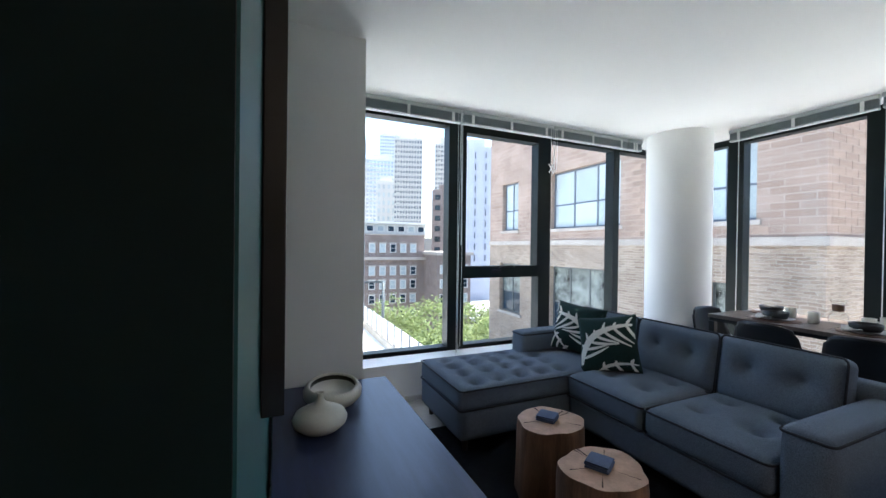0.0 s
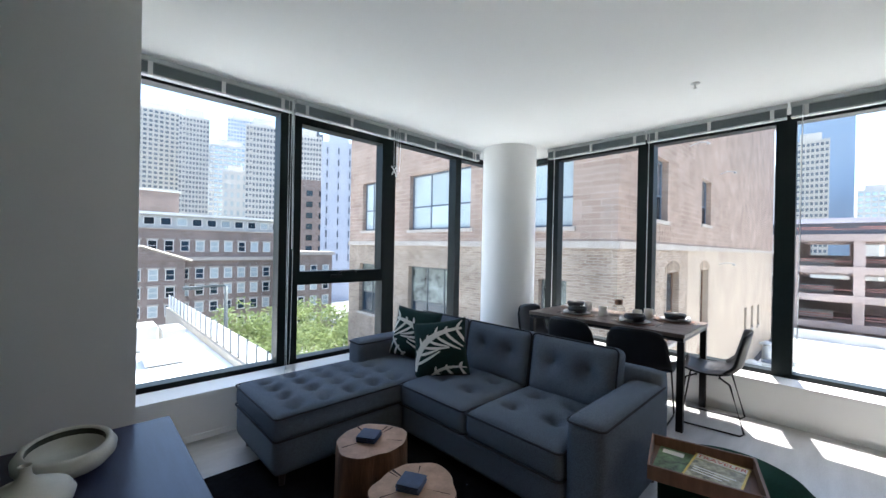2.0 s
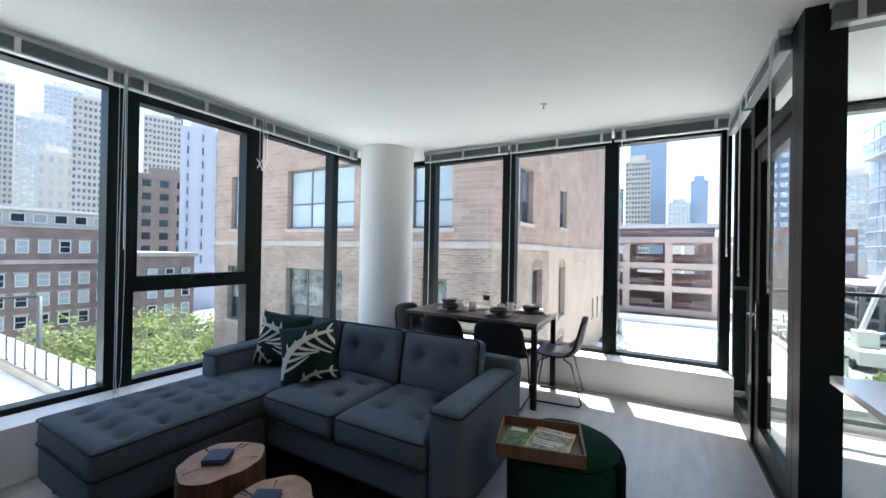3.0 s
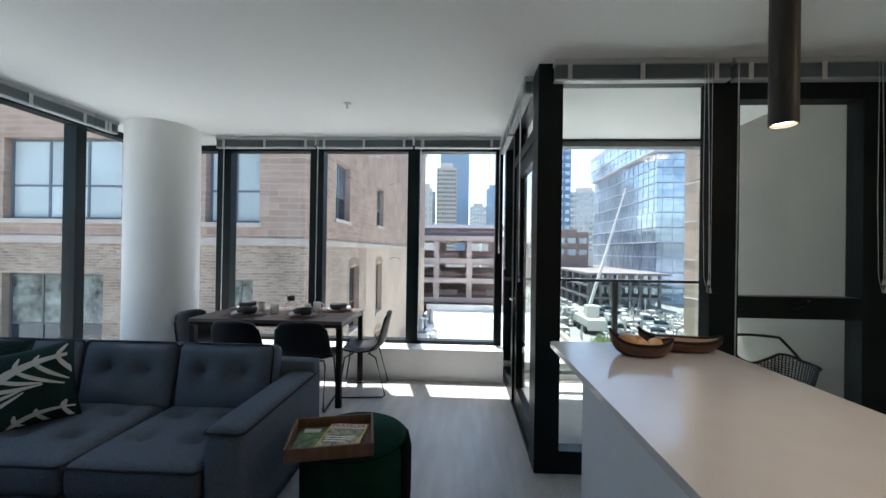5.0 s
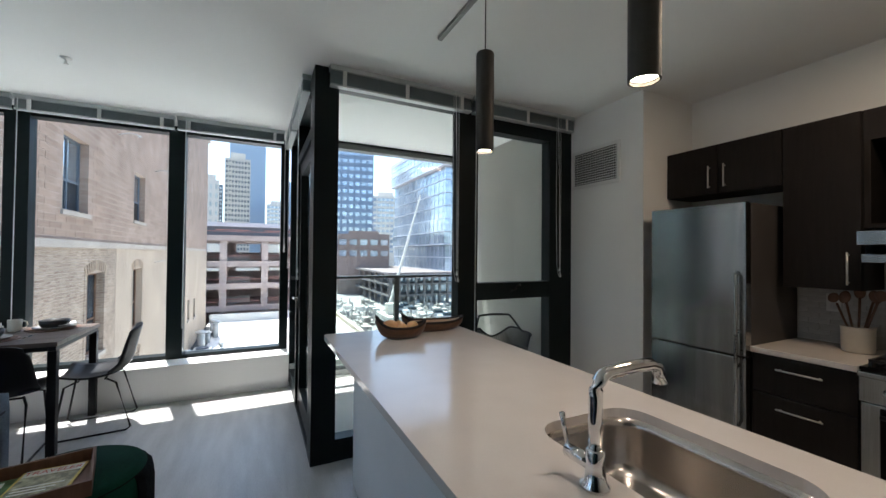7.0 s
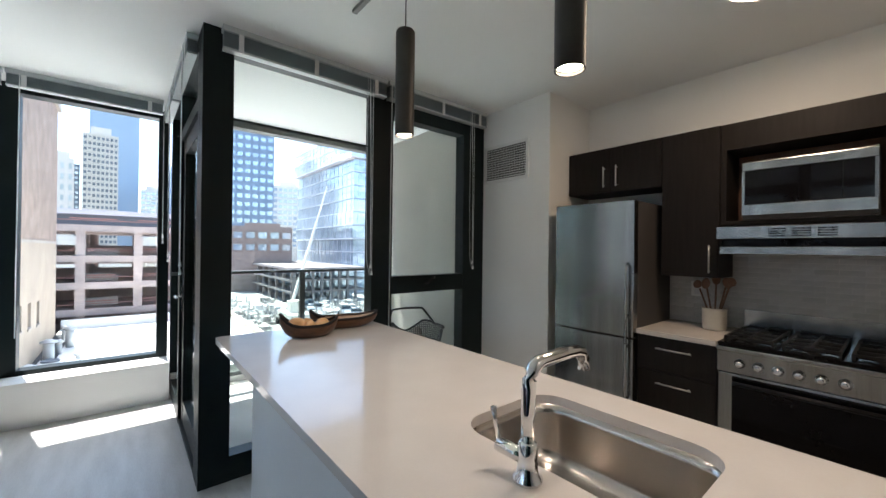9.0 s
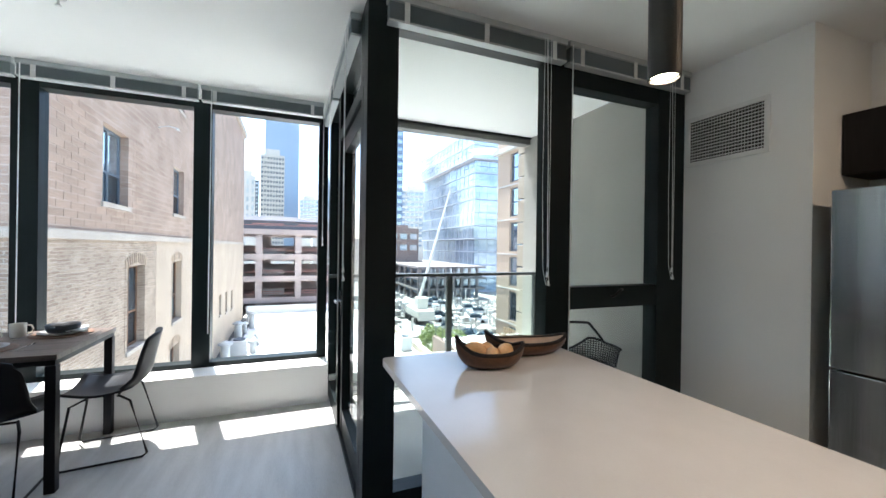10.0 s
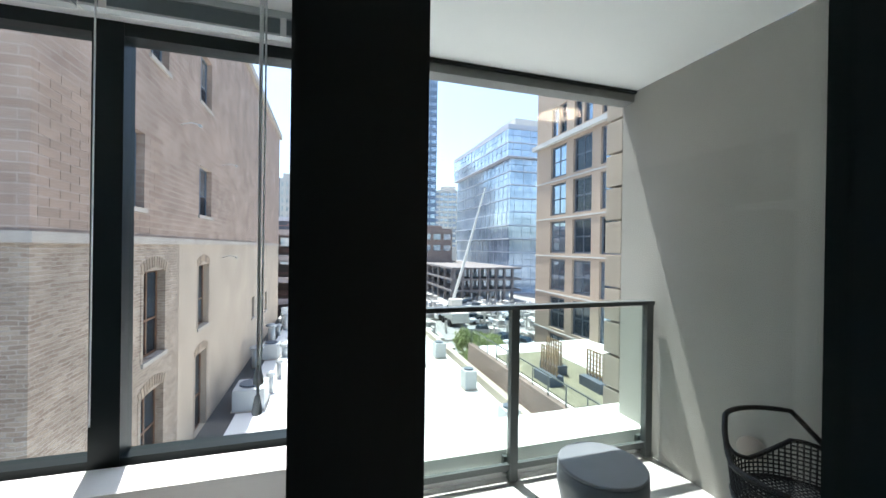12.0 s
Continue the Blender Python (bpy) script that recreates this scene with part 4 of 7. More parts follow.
bmesh.ops.solidify(bm, geom=bm.faces[:], thickness=th)
part("seat_shell", bm, M["leather"], chair, smooth=True)
bm = bmesh.new()
pad = [[bm.verts.new(shell((2 * i / 10 - 1) * 0.9, 0.03 + 0.40 * j / 10) + Vector((0, 0, 0.010))) for j in range(11)] for i in range(11)]
for i in range(10):
    for j in range(10):
        bm.faces.new([pad[i][j], pad[i + 1][j], pad[i + 1][j + 1], pad[i][j + 1]])
bmesh.ops.recalc_face_normals(bm, faces=bm.faces[:])
bmesh.ops.solidify(bm, geom=bm.faces[:], thickness=0.008)
part("seat_pad", bm, M["navyleather"], chair, "dark navy seat pad", smooth=True)
for q in (-1, 1):
    bm = bmesh.new()
    tube(bm, [(0.10, q * 0.16, 0.425), (0.17, q * 0.195, 0.395), (0.225, q * 0.21, 0.03), (0.205, q * 0.21, 0.009), (0.0, q * 0.21, 0.009), (-0.20, q * 0.21, 0.009), (-0.225, q * 0.21, 0.03), (-0.13, q * 0.195, 0.39), (-0.06, q * 0.16, 0.425)], 0.0075, 8)
    part("sled_leg", bm, M["blacksteel"], chair, "thin black steel sled leg", smooth=True)
bm = bmesh.new()
tube(bm, [(0.10, -0.165, 0.42), (0.10, 0.165, 0.42)], 0.007, 6)
tube(bm, [(-0.06, -0.165, 0.42), (-0.06, 0.165, 0.42)], 0.007, 6)
part("cross_bar", bm, M["blacksteel"], chair)
chair.matrix_basis = pose(4.20, 1.30, 0.002, 0, 0, 4)
copy_thing(chair, pose(4.18, 1.86, 0.002, 0, 0, -5))
copy_thing(chair, pose(4.58, 0.86, 0.002, 0, 0, 97))
copy_thing(chair, pose(4.40, 2.38, 0.002, 0, 0, -92))

# place settings
charger = empty("charger_plate", label="round dark brown charger under a plate", category="plate", group="place settings")
bm = bmesh.new()
lathe(bm, [(0.150, 0.0), (0.165, 0.003), (0.166, 0.007), (0.150, 0.006), (0.001, 0.005)], 36, cap=False)
part("disc", bm, M["traywood"], charger, smooth=True)
plate = empty("dinner_plate", label="grey stoneware dinner plate on a brown charger", category="plate", group="place settings")
bm = bmesh.new()
lathe(bm, [(0.080, 0.0), (0.105, 0.006), (0.126, 0.013), (0.128, 0.016), (0.102, 0.010), (0.001, 0.007)], 36, cap=False)
part("dish", bm, M["greyware"], plate, smooth=True)
bowl1 = empty("soup_bowl", label="black stoneware soup bowl on a plate", category="bowl", group="place settings")
bm = bmesh.new()
lathe(bm, [(0.06, 0.0), (0.078, 0.004), (0.09, 0.025), (0.092, 0.056), (0.087, 0.056), (0.083, 0.03), (0.06, 0.012), (0.001, 0.010)], 32, cap=False)
part("bowl_body", bm, M["stoneware"], bowl1, smooth=True)
napkin = empty("napkin", label="white folded napkin draped over the plate", category="napkin", group="place settings")
bm = bmesh.new()
g = [[bm.verts.new((-0.10 + 0.2 * i / 10, -0.055 + 0.11 * j / 6, 0.012 + 0.010 * math.sin(i * 1.3 + j * 0.9) * (0.4 + j / 8) + 0.004)) for j in range(7)] for i in range(11)]
for i in range(10):
    for j in range(6):
        bm.faces.new([g[i][j], g[i + 1][j], g[i + 1][j + 1], g[i][j + 1]])
bmesh.ops.recalc_face_normals(bm, faces=bm.faces[:])
bmesh.ops.solidify(bm, geom=bm.faces[:], thickness=0.006)
part("cloth", bm, M["linen"], napkin, smooth=True)


def cutlery(name, label):
    c = empty(name, label=label, category="cutlery", group="place settings")
    bm = bmesh.new()
    box(bm, -0.005, 0.005, -0.10, 0.03, 0.001, 0.0035)
    part("handle", bm, M["chrome"], c, bevel=0.001)
    if name == "fork":
        for k in range(4):
            bm = bmesh.new()
            box(bm, -0.011 + 0.006 * k, -0.008 + 0.006 * k, 0.055, 0.10, 0.002, 0.0035)
            part("tine", bm, M["chrome"], c)
        bm = bmesh.new()
        box(bm, -0.012, 0.012, 0.0305, 0.0545, 0.001, 0.0035)
        part("neck", bm, M["chrome"], c, bevel=0.001)
    else:
        bm = bmesh.new()
        box(bm, -0.009, 0.009, 0.0305, 0.11, 0.001, 0.003)
        part("blade", bm, M["chrome"], c, bevel=0.001)
    return c


fork, knife = cutlery("fork", "polished steel fork beside a plate"), cutlery("knife", "polished steel knife beside a plate")
mugt = empty("mug", label="cream stoneware mug on the table", category="mug", group="mugs on the table")
bm = bmesh.new()
lathe(bm, [(0.034, 0.0), (0.039, 0.006), (0.042, 0.09), (0.039, 0.09), (0.036, 0.012), (0.001, 0.01)], 28, cap=False)
part("cup", bm, M["mug"], mugt, smooth=True)
bm = bmesh.new()
tube(bm, [(0.040, 0, 0.075), (0.062, 0, 0.07), (0.07, 0, 0.045), (0.06, 0, 0.022), (0.039, 0, 0.018)], 0.005, 8)
part("mug_handle", bm, M["mug"], mugt, smooth=True)
ZP, first = 0.7925, True
for x, y, r in ((4.34, 1.41, 0), (4.34, 1.97, 0), (4.74, 1.20, 180), (4.74, 2.20, 180)):
    base = pose(x, y, ZP, 0, 0, r)
    for ob, off in ((charger, pose(0, 0, 0)), (plate, pose(0, 0, 0.0062)), (bowl1, pose(0.012, 0.01, 0.0182)), (napkin, pose(-0.02, 0.075, 0.018, 0, 0, 20)), (fork, pose(0.02, 0.19, 0, 0, 0, -90)), (knife, pose(0.03, -0.19, 0, 0, 0, -90))):
        if first:
            ob.matrix_basis = base @ off
        else:
            copy_thing(ob, base @ off)
    first = False
mugt.matrix_basis = pose(4.64, 2.00, ZP, 0, 0, 200)
copy_thing(mugt, pose(4.50, 1.78, ZP, 0, 0, 40))
copy_thing(mugt, pose(4.56, 1.47, ZP, 0, 0, 250))
copy_thing(mugt, pose(4.72, 1.42, ZP, 0, 0, -60))
car = thing("carafe", (4.70, 1.70, ZP), "glass pour-over carafe with wooden collar", "carafe")
bm = bmesh.new()
lathe(bm, [(0.055, ZP), (0.066, ZP + 0.02), (0.06, ZP + 0.06), (0.028, ZP + 0.12), (0.03, ZP + 0.14), (0.058, ZP + 0.20)], 30, 4.70, 1.70, cap=False)
g = part("vessel", bm, M["clearglass"], car, "clear glass body", smooth=True)
g.visible_shadow = False
bm = bmesh.new()
lathe(bm, [(0.036, ZP + 0.10), (0.040, ZP + 0.115), (0.040, ZP + 0.145), (0.036, ZP + 0.155)], 24, 4.70, 1.70)
part("collar", bm, M["traywood"], car, "turned wooden collar", smooth=True)


# ---- kitchen island ----
IX0, IX1, IY0, IY1 = 0.15, 3.04, -1.58, -0.662
isl = thing("kitchen_island", (1.6, -1.15, 0), "white kitchen island with panelled base", "island")
solid("base_panel", (0.30, 2.93, -0.85, -0.83, 0.0, 0.884), "basepanel", isl, bevel=0.002)
solid("base_panel", (0.30, 2.93, -1.53, -1.51, 0.0, 0.884), "basepanel", isl, bevel=0.002)
solid("end_panel", (2.91, 2.93, -1.509, -0.851, 0.0, 0.884), "basepanel", isl, bevel=0.002)
solid("end_panel", (0.30, 0.32, -1.509, -0.851, 0.0, 0.884), "basepanel", isl, bevel=0.002)
# worktop with a rounded sink cut-out, built as a ring between two outlines
KX0, KX1, KY0, KY1 = 0.91, 1.46, -1.42, -1.02


def round_rect(x0, x1, y0, y1, r, n=8):
    pts = []
    for cx, cy, a0 in ((x1 - r, y1 - r, 0), (x0 + r, y1 - r, 90), (x0 + r, y0 + r, 180), (x1 - r, y0 + r, 270)):
        pts += [(cx + r * math.cos(radians(a0 + 90 * k / n)), cy + r * math.sin(radians(a0 + 90 * k / n))) for k in range(n + 1)]
    return pts


wt = thing("worktop", (1.6, -1.1, 0.885), "white polished quartz worktop with undermount sink hole", "worktop")
outer, inner = round_rect(IX0, IX1, IY0, IY1, 0.03), round_rect(KX0, KX1, KY0, KY1, 0.09)
bm = bmesh.new()
ot, it = [bm.verts.new((x, y, 0.915)) for x, y in outer], [bm.verts.new((x, y, 0.915)) for x, y in inner]
ob_, ib_ = [bm.verts.new((x, y, 0.885)) for x, y in outer], [bm.verts.new((x, y, 0.885)) for x, y in inner]
n = len(outer)
for i in range(n):
    j = (i + 1) % n
    bm.faces.new((ot[i], ot[j], it[j], it[i]))
    bm.faces.new((ob_[j], ob_[i], ib_[i], ib_[j]))
    bm.faces.new((ob_[i], ob_[j], ot[j], ot[i]))
    bm.faces.new((it[i], it[j], ib_[j], ib_[i]))
part("slab", bm, M["quartz"], wt)
sk = thing("kitchen_sink", (1.17, -1.22, 0.70), "undermounted stainless steel kitchen sink", "sink")
bm = bmesh.new()
rings = []
for e, z, r in ((0.012, 0.884, 0.10), (0.0, 0.884, 0.09), (0.002, 0.85, 0.09), (0.006, 0.74, 0.085), (0.02, 0.712, 0.075), (0.05, 0.70, 0.06)):
    rings.append([bm.verts.new((x, y, z)) for x, y in round_rect(KX0 - 0.0 + e if z < 0.88 else KX0 - e, KX1 - e if z < 0.88 else KX1 + e, KY0 + e if z < 0.88 else KY0 - e, KY1 - e if z < 0.88 else KY1 + e, r)])
for a, b in zip(rings, rings[1:]):
    for i in range(n):
        bm.faces.new((a[i], a[(i + 1) % n], b[(i + 1) % n], b[i]))
bm.faces.new(rings[-1])
part("basin", bm, M["sinksteel"], sk, smooth=True)
bm = bmesh.new()
lathe(bm, [(0.042, 0.701), (0.045, 0.704), (0.036, 0.705), (0.001, 0.703)], 24, 1.17, -1.22, cap=False)
part("drain", bm, M["chrome"], sk, smooth=True)
fc = thing("faucet", (1.16, -0.955, 0.915), "tall chrome kitchen faucet with side lever", "faucet")
FX, FY = 1.165, -0.955
bm = bmesh.new()
lathe(bm, [(0.032, 0.916), (0.032, 0.922), (0.0235, 0.93), (0.0205, 0.96), (0.0205, 0.995), (0.017, 1.0)], 24, FX, FY)
part("base", bm, M["chrome"], fc, smooth=True)
bm = bmesh.new()
sp = [(FX, FY, 0.99), (FX, FY - 0.0005, 1.06), (FX, FY - 0.001, 1.108)] + [(FX, FY - 0.045 + 0.044 * math.cos(radians(a)), 1.118 + 0.044 * math.sin(radians(a))) for a in (15, 35, 55, 75, 90)] + [(FX, FY - 0.13, 1.165), (FX, FY - 0.18, 1.164), (FX, FY - 0.205, 1.156), (FX, FY - 0.219, 1.138), (FX, FY - 0.222, 1.112)]
tube(bm, sp, 0.0155, 16)
part("spout", bm, M["chrome"], fc, smooth=True)
bm = bmesh.new()
tube(bm, [(FX, FY, 0.962), (FX + 0.075, FY + 0.01, 0.967)], 0.016, 14)
part("valve", bm, M["chrome"], fc, smooth=True)
bm = bmesh.new()
tube(bm, [(FX + 0.07, FY + 0.01, 0.97), (FX + 0.080, FY + 0.015, 1.02), (FX + 0.085, FY + 0.017, 1.05)], [0.006, 0.005, 0.007], 10)
part("lever", bm, M["chrome"], fc, smooth=True)


# carved bowls
def carved_bowl(name, m, L, W, Hh, inside, label):
    b = empty(name, m, label, "bowl", "carved wooden bowls on the island")
    nu, nv = 28, 10
    def surf(u, v, off):
        a = 2 * math.pi * u
        rx, ry = (L / 2 - off), (W / 2 - off)
        k = math.sin(v * math.pi / 2) ** 0.7
        lift = Hh * (1 - math.cos(v * math.pi / 2)) ** 0.8
        x, y = rx * (0.45 + 0.55 * k) * math.cos(a), ry * 1.08 * (0.30 + 0.70 * k) * math.sin(a) * abs(math.sin(a)) ** 0.3
        return Vector((x, y, off + lift * (1 + (1.0 if math.cos(a) > 0 else 0.5) * (abs(math.cos(a)) ** 4))))
    for nm, off, mat, sub in (("shell", 0.0, "bowlwood", ""), ("hollow", 0.012, inside, "carved inside")):
        bm = bmesh.new()
        rr = [[bm.verts.new(surf(i / nu, j / nv, off)) for i in range(nu)] for j in range(nv + 1)]
        for p, q in zip(rr, rr[1:]):
            for i in range(nu):
                bm.faces.new((p[i], p[(i + 1) % nu], q[(i + 1) % nu], q[i]))
        bm.faces.new(rr[0][::-1])
        part(nm, bm, M[mat], b, sub, smooth=True)
    bm = bmesh.new()
    tube(bm, [surf(i / nu, 1.0, 0.006) for i in range(nu)], 0.009, 6, closed=True)
    part("rim", bm, M["barkrim"], b, "dark bark rim", smooth=True)
    return b


BM1, BM2 = pose(2.76, -1.075, 0.9155, 0, 0, 76), pose(2.885, -1.345, 0.9155, 0, 0, 80)
carved_bowl("wooden_bowl", BM1, 0.31, 0.175, 0.062, "bowlwood", "dark carved wooden bowl full of apricots")
carved_bowl("wooden_bowl", BM2, 0.43, 0.17, 0.055, "innerwood", "empty boat-shaped wooden bowl with bark rim")
fruit_rnd = random.Random(5)
for dx, dy, dz, r in ((-0.070, 0.0, 0.064, 0.035), (-0.006, 0.028, 0.060, 0.031), (0.002, -0.030, 0.062, 0.032), (0.066, 0.0, 0.070, 0.039)):
    bm = bmesh.new()
    bmesh.ops.create_uvsphere(bm, u_segments=20, v_segments=12, radius=r)
    for v in bm.verts:
        v.co.z *= 1.28
        v.co.x *= 1.0 - 2.2 * v.co.z
        v.co.y *= 1.0 - 2.2 * v.co.z
        if v.co.z > r * 1.18:
            v.co.z -= (v.co.z - r * 1.18) * 1.4
    f = new("apricot", mesh_of(bm, "apricot", M["peach"], True))
    f.matrix_basis = BM1 @ pose(dx, dy, dz, fruit_rnd.uniform(0, 90), fruit_rnd.uniform(0, 90), fruit_rnd.uniform(0, 360))
    tagged(f, "ripe apricot in the wooden bowl", "fruit", "apricots in the bowl")

# pendants on a track
trk = thing("lighting_track", (1.4, -1.225, 2.67), "thin pale ceiling track for pendants", "lighting track")
solid("rail", (0.1, 2.56, -1.238, -1.212, 2.678, 2.699), "trackgrey", trk, bevel=0.002)
pend = empty("pendant_lamp", label="slim bronze cylinder pendant lamp with warm light", category="lamp", group="pendants over the island")
bm = bmesh.new()
lathe(bm, [(0.037, 0.0), (0.042, 0.0), (0.042, 0.455), (0.038, 0.462), (0.006, 0.464)], 32, cap=False)
part("shade", bm, M["pendant"], pend, smooth=False)
bm = bmesh.new()
lathe(bm, [(0.036, 0.012), (0.036, 0.014)], 24)
part("lamp_lens", bm, M["lamp"], pend, "glowing warm lens")
bm = bmesh.new()
lathe(bm, [(0.0025, 0.464), (0.0025, 0.775)], 8)
part("cable", bm, M["blacksteel"], pend)
PENDS = [(2.06, -1.225), (1.245, -1.225), (0.43, -1.225)]
pend.matrix_basis = pose(*PENDS[0], 1.905)
for p in PENDS[1:]:
    copy_thing(pend, pose(*p, 1.905))
for p in PENDS:
    d = bpy.data.lights.new("pendant_light", "SPOT")
    d.energy, d.color, d.spot_size, d.spot_blend, d.shadow_soft_size = 2, (1.0, 0.80, 0.62), radians(125), 0.6, 0.03
    o = new("pendant_light", d)
    o.matrix_world = look((*p, 1.90), (*p, 0))
# flush ceiling light over the kitchen aisle
cl = thing("ceiling_light", (1.04, -2.50, 2.69), "round flush ceiling light glowing warm", "lamp")
bm = bmesh.new()
lathe(bm, [(0.185, 2.699), (0.19, 2.69), (0.185, 2.655), (0.178, 2.650), (0.176, 2.655)], 40, 1.04, -2.50, cap=False)
part("trim_ring", bm, M["ventwhite"], cl, smooth=True)
bm = bmesh.new()
lathe(bm, [(0.176, 2.655), (0.15, 2.642), (0.08, 2.634), (0.001, 2.632)], 40, 1.04, -2.50, cap=False)
part("diffuser", bm, M["ceiling_glow"], cl, "glowing warm white diffuser", smooth=True)

# air vent
vt = thing("air_vent", (2.95, -2.918, 2.2), "white louvred wall air vent", "vent")
VX0, VX1, VZ0, VZ1 = 2.69, 3.21, 2.03, 2.375
for c in ((VX0, VX1, VZ0, VZ0 + 0.03), (VX0, VX1, VZ1 - 0.03, VZ1), (VX0, VX0 + 0.03, VZ0 + 0.03, VZ1 - 0.03), (VX1 - 0.03, VX1, VZ0 + 0.03, VZ1 - 0.03)):
    solid("frame", (c[0], c[1], -2.919, -2.905, c[2], c[3]), "ventwhite", vt, bevel=0.002)
solid("duct", (VX0 + 0.03, VX1 - 0.03, -2.919, -2.915, VZ0 + 0.03, VZ1 - 0.03), "ventdark", vt)
for k in range(13):
    z = VZ0 + 0.042 + 0.0215 * k
    bm = bmesh.new()
    box(bm, VX0 + 0.03, VX1 - 0.03, -0.003, 0.003, -0.0016, 0.0016)
    part("slat", placed(bm, Matrix.Translation((0, -2.9085, z)) @ Matrix.Rotation(radians(40), 4, "X")), M["ventwhite"], vt)
for k in range(24):
    x = VX0 + 0.045 + 0.0187 * k
    solid("fin", (x - 0.0012, x + 0.0012, -2.9145, -2.9125, VZ0 + 0.03, VZ1 - 0.03), "ventwhite", vt)

# ---- kitchen run ----
fr = thing("refrigerator", (2.10, -3.2, 0), "stainless bottom-freezer refrigerator with dark sides", "refrigerator")
solid("cabinet_body", (1.80, 2.395, -3.52, -2.955, 0.02, 1.755), "fridgeside", fr, bevel=0.004)
for z0, z1 in ((0.06, 0.822), (0.832, 1.757)):
    d = solid("door", (1.797, 2.398, -2.95, -2.887, z0, z1), "stainless", fr, bevel=0.006)
    zc = 0.70 if z1 < 1 else 1.05
    bm = bmesh.new()
    tube(bm, [(1.835, -2.885, zc - 0.28), (1.835, -2.855, zc - 0.26), (1.835, -2.855, zc + 0.26), (1.835, -2.885, zc + 0.28)], 0.010, 10)
    part("handle", bm, M["stainless"], d, "long steel bar handle", smooth=True)
solid("plinth", (1.81, 2.385, -3.5, -2.94, 0.0, 0.055), "fridgeside", fr)


def handle(parent, p, q, off=(0, 0.025, 0)):
    o = Vector(off)
    p, q = Vector(p), Vector(q)
    bm = bmesh.new()
    d = (q - p) * 0.08
    tube(bm, [p + o, q + o], 0.005, 8)
    tube(bm, [p + d, p + d + o], 0.004, 6)
    tube(bm, [q - d, q - d + o], 0.004, 6)
    part("handle", bm, M["nickel"], parent, "brushed steel bar handle", smooth=True)


def wall_cabinet(x0, x1, z0, z1, doors, label):
    c = thing("wall_cabinet", ((x0 + x1) / 2, -3.37, z0), label, "cabinet", "espresso kitchen cabinets")
    solid("carcass", (x0 + 0.001, x1 - 0.001, -3.528, -3.222, z0, z1), "cabinet", c)
    w = (x1 - x0) / doors
    for k in range(doors):
        d = solid("door", (x0 + w * k + 0.002, x0 + w * (k + 1) - 0.002, -3.221, -3.202, z0 + 0.002, z1 - 0.002), "cabinet", c, bevel=0.0015)
        hx = x0 + w * (k + 1) - 0.05 if k == 0 and doors == 2 else x0 + w * k + 0.05
        if doors == 2:
            handle(d, (hx, -3.202, z0 + 0.04), (hx, -3.202, z0 + 0.20))
        else:
            handle(d, (x0 + 0.05, -3.202, z0 + 0.03), (x0 + 0.05, -3.202, z0 + 0.21))
    return c


wall_cabinet(1.752, 2.488, 1.875, 2.225, 2, "dark espresso double door cabinet above the refrigerator")
wall_cabinet(1.405, 1.748, 1.245, 2.225, 1, "tall dark espresso wall cabinet with bar handle")
nc = thing("microwave_cabinet", (1.0, -3.37, 1.55), "dark wood cabinet with open microwave niche", "cabinet", "espresso kitchen cabinets")
solid("top_panel", (0.55, 1.402, -3.528, -3.222, 2.06, 2.225), "cabinet", nc)
solid("shelf", (0.55, 1.402, -3.528, -3.222, 1.585, 1.61), "cabinet", nc)
solid("side", (1.375, 1.402, -3.528, -3.222, 1.61, 2.06), "cabinet", nc)
solid("side", (0.55, 0.577, -3.528, -3.222, 1.61, 2.06), "cabinet", nc)
solid("back", (0.577, 1.375, -3.528, -3.51, 1.61, 2.06), "traywood", nc)
mwv = thing("microwave", (1.0, -3.3, 1.611), "stainless countertop microwave with black glass door", "microwave")
solid("case", (0.733, 1.287, -3.49, -3.205, 1.612, 1.965), "fridgeside", mwv, bevel=0.004)
solid("band", (0.733, 1.287, -3.204, -3.180, 1.905, 1.955), "stainless", mwv, bevel=0.003)
solid("band", (0.733, 1.287, -3.204, -3.180, 1.637, 1.70), "stainless", mwv, bevel=0.003)
solid("window", (0.86, 1.272, -3.204, -3.186, 1.701, 1.904), "blackglass", mwv)
solid("side_trim", (0.733, 0.747, -3.204, -3.182, 1.701, 1.904), "stainless", mwv)
solid("side_trim", (1.273, 1.287, -3.204, -3.182, 1.701, 1.904), "stainless", mwv)
solid("control_panel", (0.748, 0.858, -3.204, -3.186, 1.701, 1.904), "blackglass", mwv)
hd = thing("range_hood", (0.98, -3.3, 1.40), "stainless slim range hood with vent slots", "hood")
solid("body", (0.585, 1.385, -3.528, -3.06, 1.492, 1.565), "stainless", hd, bevel=0.004)
solid("filter_recess", (0.60, 1.37, -3.528, -3.13, 1.447, 1.491), "blackglass", hd)
bm = bmesh.new()
v = box(bm, 0.60, 1.37, -3.528, -3.092, 1.428, 1.446)
part("canopy", bm, M["stainless"], hd, bevel=0.003)
solid("front_lip", (0.60, 1.37, -3.091, -3.07, 1.402, 1.446), "stainless", hd, bevel=0.003)
for x in (0.80, 1.18):
    bm = bmesh.new()
    lathe(bm, [(0.034, 1.4275), (0.032, 1.422), (0.001, 1.421)], 20, x, -3.36, cap=False)
    part("lamp_lens", bm, M["ventwhite"], hd, "small unlit lamp under the hood", smooth=True)
for k in range(3):
    for j in range(4):
        solid("slot", (1.14 - 0.10 * k - 0.075, 1.14 - 0.10 * k, -3.061, -3.0585, 1.503 + 0.013 * j, 1.510 + 0.013 * j), "blackglass", hd)
